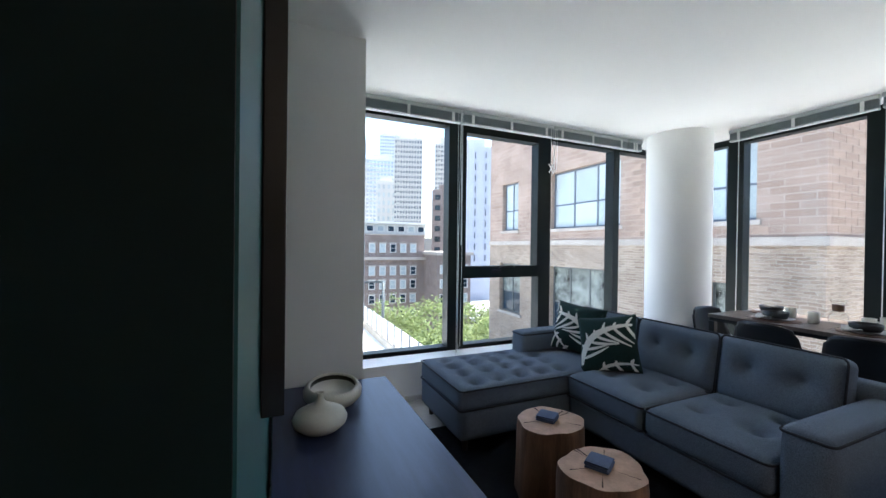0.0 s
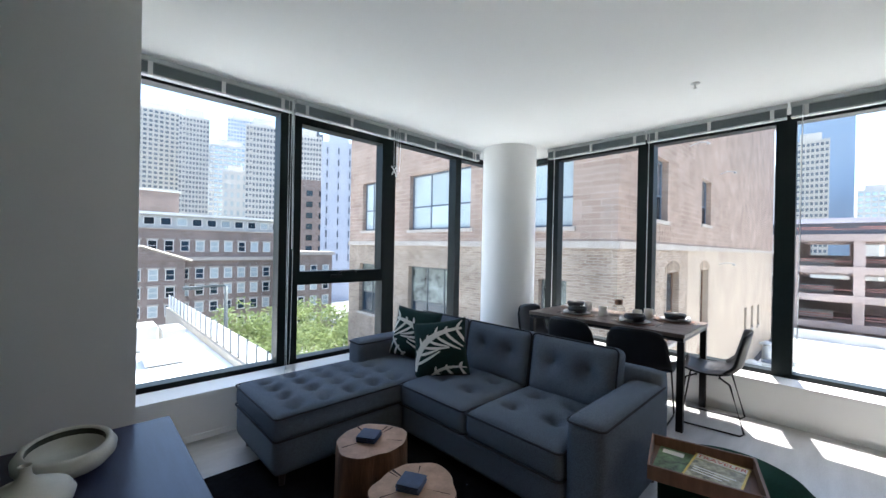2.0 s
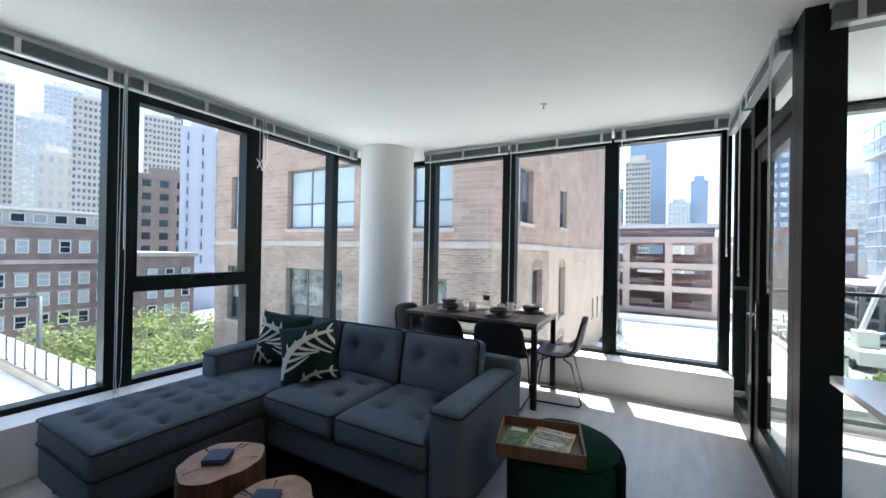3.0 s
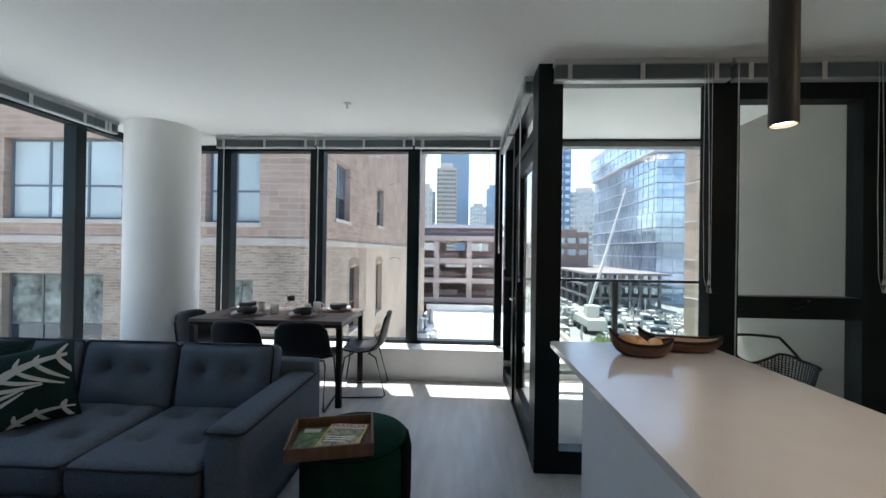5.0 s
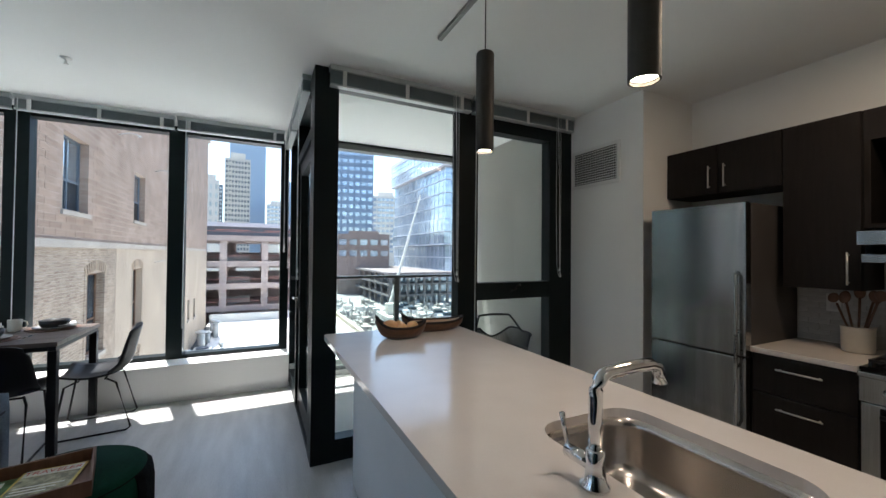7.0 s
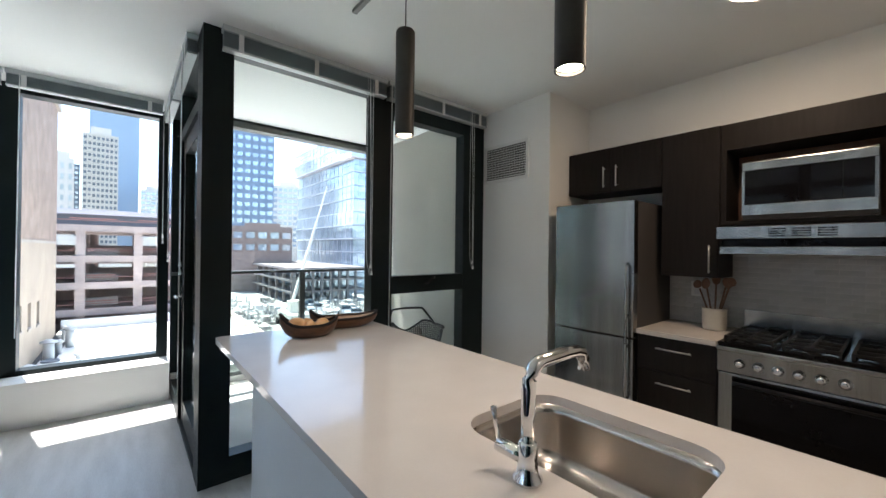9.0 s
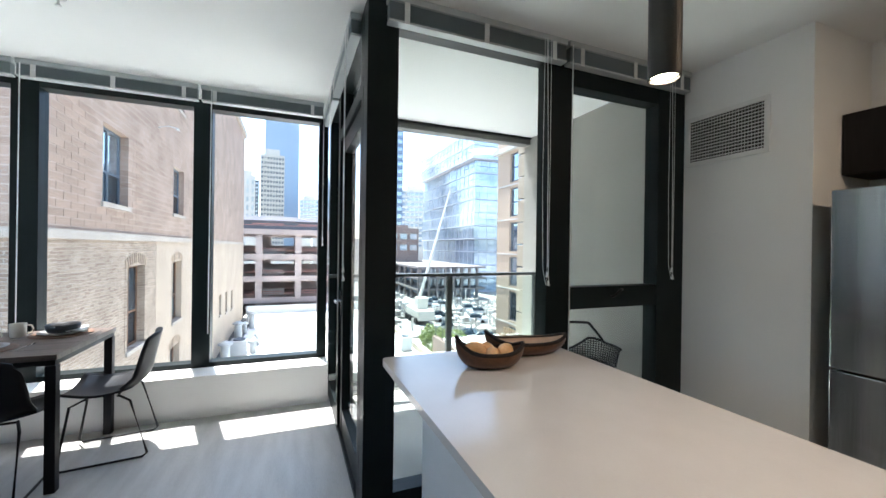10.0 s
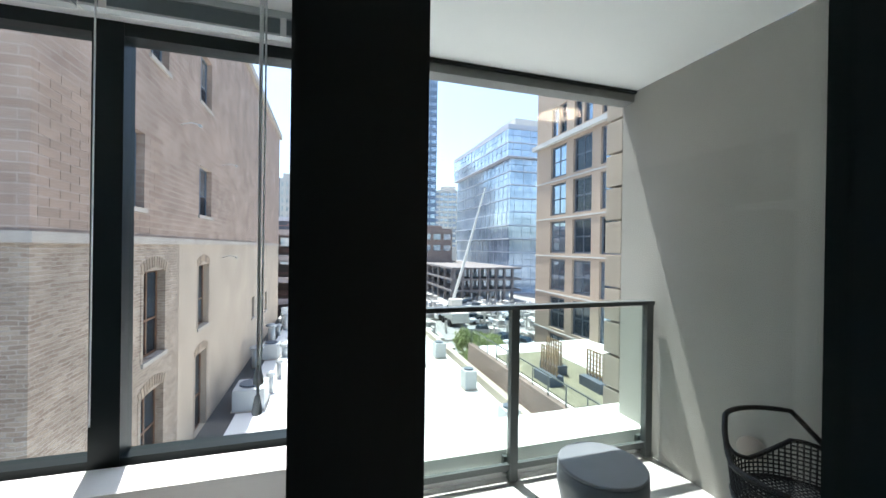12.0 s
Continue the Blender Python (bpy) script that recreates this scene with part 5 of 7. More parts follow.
# base cabinet, worktop
bc = thing("base_cabinet", (1.57, -3.2, 0), "dark espresso drawer cabinet with steel handles", "cabinet", "espresso kitchen cabinets")
solid("carcass", (1.345, 1.792, -3.528, -2.965, 0.10, 0.862), "cabinet", bc)
solid("plinth", (1.345, 1.792, -3.50, -3.02, 0.0, 0.099), "cabinet", bc)
for z0, z1 in ((0.11, 0.37), (0.375, 0.635), (0.64, 0.858)):
    d = solid("drawer", (1.347, 1.790, -2.964, -2.945, z0, z1), "cabinet", bc, bevel=0.0015)
    handle(d, (1.47, -2.945, z1 - 0.07), (1.67, -2.945, z1 - 0.07))
ct = thing("counter_top", (1.57, -3.2, 0.87), "short pale stone worktop beside the stove", "worktop")
solid("slab", (1.342, 1.795, -3.528, -2.925, 0.864, 0.895), "worktop", ct, bevel=0.003)
bc2 = thing("base_cabinet", (0.2, -3.2, 0), "dark espresso base cabinet under the worktop", "cabinet", "espresso kitchen cabinets")
solid("carcass", (-0.40, 0.560, -3.528, -2.965, 0.0, 0.862), "cabinet", bc2)
solid("door", (0.10, 0.558, -2.964, -2.945, 0.11, 0.858), "cabinet", bc2, bevel=0.0015)
solid("door", (-0.398, 0.096, -2.964, -2.945, 0.11, 0.858), "cabinet", bc2, bevel=0.0015)
ct2 = thing("counter_top", (0.2, -3.2, 0.87), "pale stone worktop past the stove", "worktop")
solid("slab", (-0.40, 0.562, -3.528, -2.925, 0.864, 0.895), "worktop", ct2, bevel=0.003)
# stove
sv = thing("gas_range", (0.95, -3.2, 0), "stainless gas range with six knobs", "stove")
GX0, GX1 = 0.568, 1.336
solid("body", (GX0, GX1, -3.50, -2.96, 0.03, 0.88), "fridgeside", sv)
solid("cooktop", (GX0, GX1, -3.50, -2.92, 0.881, 0.90), "blackglass", sv, bevel=0.003)
solid("front_lip", (GX0, GX1, -2.958, -2.895, 0.855, 0.880), "stainless", sv, bevel=0.005)
cp = solid("control_panel", (GX0, GX1, -2.958, -2.915, 0.735, 0.854), "stainless", sv, bevel=0.004)
for k in range(6):
    x = 1.23 - 0.081 * k * 1.0
    bm = bmesh.new()
    lathe(bm, [(0.026, 0.0), (0.026, 0.006), (0.020, 0.010), (0.018, 0.032), (0.012, 0.036)], 20)
    part("knob", placed(bm, pose(x, -2.914, 0.792, -90, 0, 0)), M["chrome"], cp, "polished round knob", smooth=True)
od = solid("oven_door", (GX0 + 0.004, GX1 - 0.004, -2.958, -2.925, 0.17, 0.728), "stainless", sv, bevel=0.004)
solid("oven_glass", (GX0 + 0.07, GX1 - 0.07, -2.924, -2.918, 0.22, 0.715), "blackglass", od)
bm = bmesh.new()
tube(bm, [(GX0 + 0.08, -2.885, 0.685), (GX1 - 0.08, -2.885, 0.685)], 0.011, 10)
part("handle", bm, M["blacksteel"], od, "black oven handle", smooth=True)
solid("drawer", (GX0 + 0.004, GX1 - 0.004, -2.958, -2.93, 0.04, 0.16), "stainless", sv, bevel=0.004)
solid("backguard", (GX0, GX1, -3.527, -3.502, 0.80, 1.03), "stainless", sv, bevel=0.004)
for gx in (GX0 + 0.13, (GX0 + GX1) / 2, GX1 - 0.13):
    bm = bmesh.new()
    for q in (-0.105, 0.0, 0.105):
        box(bm, gx + q - 0.006, gx + q + 0.006, -3.46, -2.97, 0.918, 0.930)
    for y in (-3.46, -3.34, -3.215, -3.09, -2.98):
        box(bm, gx - 0.111, gx + 0.111, y, y + 0.012, 0.919, 0.931)
    for q in (-0.105, 0.105):
        for y in (-3.46, -2.98):
            box(bm, gx + q - 0.006, gx + q + 0.006, y, y + 0.012, 0.9005, 0.918)
    part("grate", bm, M["iron"], sv, "black cast iron grate")
    for y in (-3.34, -3.09):
        bm = bmesh.new()
        lathe(bm, [(0.045, 0.901), (0.042, 0.910), (0.028, 0.914), (0.026, 0.922), (0.001, 0.924)], 20, gx, y, cap=False)
        part("burner", bm, M["iron"], sv, smooth=True)
# crock with utensils
ck = thing("utensil_crock", (1.46, -3.33, 0.895), "white ribbed crock holding wooden utensils", "crock")
bm = bmesh.new()
lathe(bm, [(0.062, 0.896), (0.068, 0.905), (0.070, 1.03), (0.074, 1.04), (0.068, 1.04), (0.064, 0.92)], 28, 1.46, -3.33)
part("pot", bm, M["mug"], ck, smooth=True)
for k, (dx, dy, kind) in enumerate(((0.09, -0.01, 0), (0.04, 0.02, 1), (-0.06, 0.0, 1), (-0.085, 0.02, 0), (0.0, -0.03, 1))):
    u = empty("cooking_spoon", label="wooden cooking utensil standing in the crock", category="utensil", group="utensils in the crock")
    bm = bmesh.new()
    tip = Vector((1.46 + dx, -3.33 + dy, 1.16 + 0.01 * k))
    tube(bm, [(1.46 + dx * 0.1, -3.33 + dy * 0.1, 0.93), tip], 0.006, 8)
    part("handle", bm, M["traywood"], u, smooth=True)
    bm = bmesh.new()
    bmesh.ops.create_uvsphere(bm, u_segments=12, v_segments=8, radius=0.03)
    part("head", placed(bm, Matrix.Translation(tip + Vector((dx * 0.15, 0, 0.03))) @ Matrix.Rotation(-dx * 5, 4, "Y") @ Matrix.Diagonal((0.85, 0.3, 1.25 if kind else 1.0, 1))), M["traywood"], u, smooth=True)
outl = thing("wall_outlet", (1.62, -3.52, 1.10), "white electrical outlet on the tiles", "outlet")
solid("cover", (1.585, 1.655, -3.519, -3.513, 1.09, 1.20), "ventwhite", outl, bevel=0.002)
solid("socket", (1.605, 1.635, -3.5128, -3.511, 1.105, 1.14), "linen", outl)
solid("socket", (1.605, 1.635, -3.5128, -3.511, 1.15, 1.185), "linen", outl)


# backsplash tiles, laid in a running bond
bs = thing("backsplash", (1.0, -3.527, 0.9), "pale grey narrow glazed tile backsplash", "backsplash", kind="structure")
solid("grout_bed", (0.0, 1.797, -3.5295, -3.522, 0.90, 1.394), "grout", bs)
bm = bmesh.new()
box(bm, -0.0515, 0.0515, -0.003, 0.003, -0.0155, 0.0155)
tile_mesh = mesh_of(bm, "tile", M["tile"], bevel=0.0015, segments=1)
bm = bmesh.new()
box(bm, -0.025, 0.025, -0.003, 0.003, -0.0155, 0.0155)
half_mesh = mesh_of(bm, "tile", M["tile"], bevel=0.0015, segments=1)
for j in range(14):
    for i in range(14):
        x = 1.742 - 0.106 * i - (0.053 if j % 2 else 0)
        o = new("tile", tile_mesh)
        o.parent = bs
        o.matrix_basis = pose(x - 1.0, 0.0085, 0.918 + 0.0345 * j - 0.9)
    if j % 2:
        o = new("tile", half_mesh)
        o.parent = bs
        o.matrix_basis = pose(1.769 - 1.0, 0.0085, 0.918 + 0.0345 * j - 0.9)


# ---- blinds drawn up at the window heads ----
def blind(name, axis, at, u0, u1, side, label, z0=2.575):
    b = thing(name, (at, (u0 + u1) / 2, z0) if axis == "x" else ((u0 + u1) / 2, at, z0), label, "blind", "raised metal blinds")
    def cbox(nm, a0, a1, p0, p1, z0_, z1_, mat, lab="", bev=0.0):
        lo, hi = sorted((at + side * a0, at + side * a1))
        c = (lo, hi, p0, p1, z0_, z1_) if axis == "x" else (p0, p1, lo, hi, z0_, z1_)
        return solid(nm, c, mat, b, lab, bev)
    cbox("head_rail", 0.002, 0.062, u0 + 0.004, u1 - 0.004, 2.664, 2.698, "blindrail", "", 0.002)
    bm = bmesh.new()
    k = 0
    z = z0 + 0.014
    while z < 2.660:
        lo, hi = sorted((at + side * 0.006, at + side * 0.056))
        c = (lo, hi, u0 + 0.01, u1 - 0.01, z, z + 0.0022) if axis == "x" else (u0 + 0.01, u1 - 0.01, lo, hi, z, z + 0.0022)
        box(bm, *c)
        z += 0.0046
        k += 1
    st = part("slat_pack", bm, M["slat"], b, "stacked grey metal slats")
    st["kind"] = "stuff"
    cbox("bottom_rail", 0.004, 0.058, u0 + 0.008, u1 - 0.008, z0, z0 + 0.012, "blindrail", "", 0.002)
    n = max(2, int((u1 - u0) / 0.34))
    for i in range(n):
        u = u0 + 0.10 + (u1 - u0 - 0.2) * i / (n - 1)
        cbox("ladder_tape", 0.060, 0.0635, u - 0.014, u + 0.014, z0 - 0.003, 2.665, "ventwhite", "white ladder tape")
    return b


def cords(axis, at, u, side, length, label="white blind cords hanging beside the window", wand=False):
    p = lambda du, da, z: (at + side * (0.07 + da), u + du, z) if axis == "x" else (u + du, at + side * (0.07 + da), z)
    c = thing("blind_cord", p(0, 0, 2.66 - length), label, "blind cord", "blind cords")
    z1 = 2.665
    if wand:
        bm = bmesh.new()
        tube(bm, [p(0, 0, z1), p(0.006, 0, z1 - length)], 0.0036, 8)
        part("wand", bm, M["cord"], c, "clear white tilt wand", smooth=True)
        return
    for du, dl in ((0.0, 0.0), (0.025, 0.05)):
        bm = bmesh.new()
        tube(bm, [p(du, 0, z1), p(du * 0.6, 0.002, z1 - length * 0.5), p(du * 0.4, 0, z1 - length + dl)], 0.0017, 6)
        part("string", bm, M["cord"], c, smooth=True)
        bm = bmesh.new()
        q = p(du * 0.4, 0, z1 - length + dl)
        lathe(bm, [(0.004, q[2]), (0.009, q[2] - 0.028), (0.008, q[2] - 0.032)], 10, q[0], q[1])
        part("tassel", bm, M["cord"], c, "small white tassel", smooth=True)
    bm = bmesh.new()
    tube(bm, [p(0.045, 0, z1), p(0.05, 0, z1 - length * 0.6), p(0.04, 0, z1 - length * 0.95), p(0.02, 0.002, z1 - length * 1.02), p(0.008, 0.002, z1 - length * 0.93), p(0.012, 0, z1 - length * 0.5), p(0.03, 0, z1)], 0.0017, 6)
    part("loop", bm, M["cord"], c, smooth=True)


for u0, u1 in ((0.86, 1.94), (1.95, 3.025), (3.035, 4.11), (4.12, 4.36)):
    blind("window_blind", "y", 3.40, u0, u1, -1, "raised grey metal blind above the north window")
for u0, u1 in ((-0.53, 0.415), (0.425, 1.515), (1.525, 2.66)):
    blind("window_blind", "x", 4.895, u0, u1, -1, "raised grey metal blind above the east window")
for u0, u1 in ((-1.81, -0.70), (-2.90, -1.82)):
    blind("window_blind", "x", 3.227, u0, u1, -1, "raised grey metal blind above the balcony glass", 2.56)
for u0, u1 in ((3.40, 4.36), (4.40, 5.13)):
    blind("window_blind", "y", -0.612, u0, u1, 1, "raised grey metal blind above the balcony door")
cords("y", 3.40, 1.925, -1, 1.25, wand=True)
cords("y", 3.40, 1.89, -1, 2.28)
cords("y", 3.40, 3.01, -1, 0.45)
cords("x", 4.895, 2.55, -1, 2.0, wand=True)
cords("x", 4.895, 1.48, -1, 2.1, wand=True)
cords("x", 4.895, 0.335, -1, 1.95, wand=True)
cords("x", 3.227, -1.68, -1, 1.42)
cords("x", 3.227, -1.84, -1, 1.85, wand=True)
cords("x", 3.227, -2.72, -1, 1.40)
cords("y", -0.612, 4.42, 1, 1.35)
cords("y", -0.612, 3.50, 1, 1.40)
cords("y", -0.612, 5.02, 1, 1.2)

tied = thing("blind_cord", (2.98, 3.33, 2.24), "white blind cord tied up in a knot", "blind cord", "blind cords")
for q in (-1, 1):
    bm = bmesh.new()
    tube(bm, [(2.98 - q * 0.030, 3.328 + 0.003 * q, 2.285), (2.98, 3.326 + 0.004 * q, 2.245), (2.98 + q * 0.028, 3.328 + 0.003 * q, 2.195)], 0.006, 6)
    part("loop", bm, M["cord"], tied, smooth=True)
bm = bmesh.new()
tube(bm, [(2.98, 3.33, 2.655), (2.98, 3.33, 2.25)], 0.0022, 6)
part("string", bm, M["cord"], tied, smooth=True)
loose = thing("blind_cord", (5.05, -0.35, 0.351), "loose white blind cord lying on the sill", "blind cord", "blind cords")
bm = bmesh.new()
tube(bm, [(5.02 + 0.07 * math.sin(0.9 * k), -0.55 + 0.032 * k, 0.3535 + 0.012 * max(0.0, math.sin(1.7 * k))) for k in range(14)], 0.0022, 6)
part("string", bm, M["cord"], loose, smooth=True)


# window handles and door handle
wh = window_1
bm = bmesh.new()
tube(bm, [(2.50, 3.617, 1.155), (2.50, 3.585, 1.16), (2.55, 3.578, 1.195), (2.68, 3.578, 1.20), (2.72, 3.60, 1.19)], 0.009, 8)
part("window_handle", bm, M["blacksteel"], wh, "black cam handle", smooth=True)
solid("handle_mount", (2.44, 2.56, 3.600, 3.619, 1.125, 1.16), "blacksteel", wh, bevel=0.003)
bm = bmesh.new()
tube(bm, [(3.228, -2.24, 1.12), (3.205, -2.25, 1.13), (3.20, -2.29, 1.165), (3.21, -2.32, 1.17)], 0.008, 8)
part("window_handle", bm, M["blacksteel"], window_3, "black cam handle", smooth=True)
dh = part("lever_handle", (lambda b: (tube(b, [(4.28, -0.635, 1.02), (4.28, -0.585, 1.02), (4.26, -0.58, 1.02), (4.16, -0.58, 1.02)], 0.010, 10), b)[1])(bmesh.new()), M["chrome"], door_1, "brushed lever handle", smooth=True)
part("lock", (lambda b: (box(b, 4.262, 4.298, -0.635, -0.625, 0.90, 1.10), b)[1])(bmesh.new()), M["stainless"], door_1, bevel=0.003)

# sprinkler head
spk = thing("sprinkler", (3.89, 0.87, 2.64), "small white ceiling sprinkler head", "sprinkler")
bm = bmesh.new()
lathe(bm, [(0.006, 2.655), (0.014, 2.657), (0.014, 2.660), (0.005, 2.663), (0.005, 2.682), (0.012, 2.686), (0.030, 2.693), (0.031, 2.698)], 20, 3.89, 0.87)
part("head", bm, M["ventwhite"], spk, smooth=True)


# ---- balcony rail and furniture ----
rl = thing("balcony_railing", (5.0, -1.8, 0.02), "grey steel balcony railing with glass panels", "railing")
solid("top_rail", (4.965, 5.035, -2.93, -0.60, 1.135, 1.165), "steel", rl, bevel=0.003)
for y in (-2.90, -1.82, -0.72):
    ps = solid("post", (4.975, 5.025, y - 0.028, y + 0.028, 0.03, 1.134), "steel", rl, bevel=0.003)
    solid("bracket", (5.026, 5.058, y - 0.05, y + 0.05, 0.06, 0.17), "steel", ps, bevel=0.003)
    for q in (-0.03, 0.03):
        bm = bmesh.new()
        lathe(bm, [(0.010, 0), (0.010, 0.01), (0.004, 0.014)], 8)
        part("bolt", placed(bm, pose(5.025, y + q * 1.25, 0.115, 0, -90, 0)), M["stainless"], ps)
for y0, y1 in ((-2.87, -1.85), (-1.79, -0.75)):
    g = solid("panel", (4.994, 5.006, y0, y1, 0.14, 1.12), "railglass", rl)
    g.visible_shadow = False
    solid("bottom_rail", (4.985, 5.015, y0, y1, 0.10, 0.139), "steel", rl)
dtb = thing("drum_table", (4.50, -2.10, 0.02), "low graphite metal drum side table", "table")
bm = bmesh.new()
lathe(bm, [(0.15, 0.021), (0.17, 0.03), (0.21, 0.14), (0.235, 0.26), (0.232, 0.345), (0.22, 0.355)], 40, 4.50, -2.10)
part("drum", bm, M["drum"], dtb, smooth=True)
bm = bmesh.new()
lathe(bm, [(0.228, 0.3555), (0.231, 0.363), (0.224, 0.370), (0.001, 0.370)], 40, 4.50, -2.10, cap=False)
part("top", bm, M["drum"], dtb)


def patio_chair(m):
    c = empty("patio_chair", m, "black woven tub chair on the balcony", "chair", "balcony chairs")
    sweep = [(0.27 * math.cos(radians(a)), 0.27 * math.sin(radians(a))) for a in range(-120, 121, 10)]
    top = [(-x * 1.02, y * 1.05, 0.74 - 0.16 * min(1.0, max(0.0, (abs(i - 12) - 4) / 3.0))) for i, (x, y) in enumerate(sweep)]
    bm = bmesh.new()
    tube(bm, top, 0.012, 8)
    part("top_rail", bm, M["wicker"], c, smooth=True)
    bm = bmesh.new()
    tube(bm, [(0.25 * math.cos(radians(a)), 0.25 * math.sin(radians(a)), 0.42) for a in range(0, 360, 20)], 0.012, 8, closed=True)
    part("seat_rail", bm, M["wicker"], c, smooth=True)
    # the woven shell: full height at the sides, dipping at the middle of the back
    full = lambda i: 0.25 + 0.75 * min(1.0, (abs(i - 12) / 7.0) ** 1.5)
    rim = []
    for i, p in enumerate(top):
        a = math.atan2(p[1], p[0])
        foot = Vector((0.25 * math.cos(a), 0.25 * math.sin(a), 0.42))
        rim.append((foot, foot.lerp(Vector(p), full(i))))
    bm = bmesh.new()
    tube(bm, [q for _, q in rim], 0.011, 8)
    part("weave_rim", bm, M["wicker"], c, smooth=True)
    bm = bmesh.new()
    for i in range(len(rim) - 1):
        for k in range(2):
            f0, r0 = (rim[i][j].lerp(rim[i + 1][j], k / 2) for j in (0, 1))
            tube(bm, [f0, r0], 0.0045, 4)
    for k in range(1, 9):
        h = 0.42 + 0.02 * k
        run = []
        for f0, r0 in rim:
            if r0.z > h + 0.004:
                run.append(f0.lerp(r0, (h - 0.42) / (r0.z - 0.42)))
            elif len(run) > 1:
                tube(bm, run, 0.004, 4)
                run = []
            else:
                run = []
        if len(run) > 1:
            tube(bm, run, 0.004, 4)
    w = part("back_weave", bm, M["wicker"], c, "open woven shell")
    w["kind"] = "stuff"
    bm = bmesh.new()
    for k in range(-11, 12):
        x = 0.0218 * k
        h = math.sqrt(max(0.0, 0.25 ** 2 - x * x))
        tube(bm, [(x, -h, 0.42), (x, h, 0.42)], 0.004, 4)
        tube(bm, [(-h, x, 0.424), (h, x, 0.424)], 0.004, 4)
    w = part("seat_weave", bm, M["wicker"], c, "open woven seat")
    w["kind"] = "stuff"
    for a in (40, 140, 220, 320):
        bm = bmesh.new()
        tube(bm, [(0.23 * math.cos(radians(a)), 0.23 * math.sin(radians(a)), 0.42), (0.27 * math.cos(radians(a)), 0.27 * math.sin(radians(a)), 0.0)], 0.011, 8)
        part("leg", bm, M["wicker"], c, smooth=True)
    return c


pc = patio_chair(pose(3.86, -2.60, 0.022, 0, 0, 172))
copy_thing(pc, pose(3.74, -1.53, 0.022, 0, 0, 5))
wb = thing("wall_socket", (4.55, -2.95, 0.40), "round grey weatherproof socket on the stucco", "socket")
bm = bmesh.new()
lathe(bm, [(0.075, 0), (0.075, 0.03), (0.06, 0.05), (0.001, 0.055)], 28, cap=False)
part("cover", placed(bm, pose(4.30, -2.951, 0.42, -90, 0, 0)), M["stone"], wb, smooth=True)

# ---- outside ----
translucent(M["leaf"], 0.45, (0.32, 0.37, 0.16))
M.update({
    "skyglass": material("sky reflecting window pane", (0.36, 0.44, 0.52), 0.04, metal=0.8, var=0.2, scale=0.8, fine=3, bump=0, per_object=0.2),
    "blockpiece": material("weathered wall block", (0.345, 0.245, 0.19), 0.92, var=0.2, scale=1.3, fine=14, bump=0.4, bump_dist=0.006, per_object=0.13),
    # reflections of the street are painted as dark mottling in the pane colour
    "streetglass": material("window with street reflections in its colour", (0.05, 0.06, 0.055), 0.12, var=0.8, scale=1.6, fine=7, bump=0, tint=(0.17, 0.19, 0.17)),
    "galvanised": material("pale galvanised sheet", (0.50, 0.51, 0.51), 0.5, metal=0.2, var=0.1, scale=2, fine=20, bump=0),
    "podium": material("dusty grey podium concrete", (0.21, 0.185, 0.175), 0.95, var=0.2, scale=0.3, fine=4, bump=0),
    "archbrick": material("worn arch brick", (0.36, 0.275, 0.205), 0.95, var=0.3, scale=3, fine=30, bump=0.5, per_object=0.2),
    # far glass, greyed in its colour to stand for haze
    "hazeglass": material("far window with haze in its colour", (0.17, 0.19, 0.22), 0.15, metal=0.0, var=0.2, scale=0.3, fine=2, bump=0, per_object=0.2),
    "garage": material("raw garage concrete", (0.52, 0.43, 0.40), 0.95, var=0.2, scale=0.3, fine=4, bump=0.1),
    "redrail": material("red steel guard rail", (0.46, 0.23, 0.20), 0.6, var=0.1, bump=0),
    "attic": material("pale attic siding", (0.50, 0.49, 0.47), 0.8, var=0.08, scale=0.4, fine=6, bump=0),
    "trimwhite": material("white window trim", (0.68, 0.66, 0.62), 0.7, var=0.05, bump=0),
    "carpaint": material("car paint", (0.55, 0.56, 0.58), 0.3, var=0.05, bump=0, per_object=0.45),
    "tyre": material("tyre rubber", (0.02, 0.02, 0.02), 0.9, var=0.1, bump=0),
    "cranewhite": material("crane steel", (0.62, 0.60, 0.54), 0.5, var=0.1, scale=0.5, bump=0),
    "precast": material("pale buff pier blocks", (0.46, 0.40, 0.33), 0.9, var=0.1, scale=1.5, fine=20, bump=0.2, per_object=0.05),
    "lattice": material("weathered lattice wood", (0.36, 0.25, 0.15), 0.8, var=0.2, scale=4, fine=40, bump=0.1),
    "grass": material("roof planting", (0.20, 0.185, 0.13), 0.9, var=0.35, scale=1.5, fine=12, bump=0.4),
})
tagged(bx("ground", -500, 1500, -900, 1500, -13.0, -12.0, M["ground"]), "pale city ground far below", "ground", **S)
WIN = {}


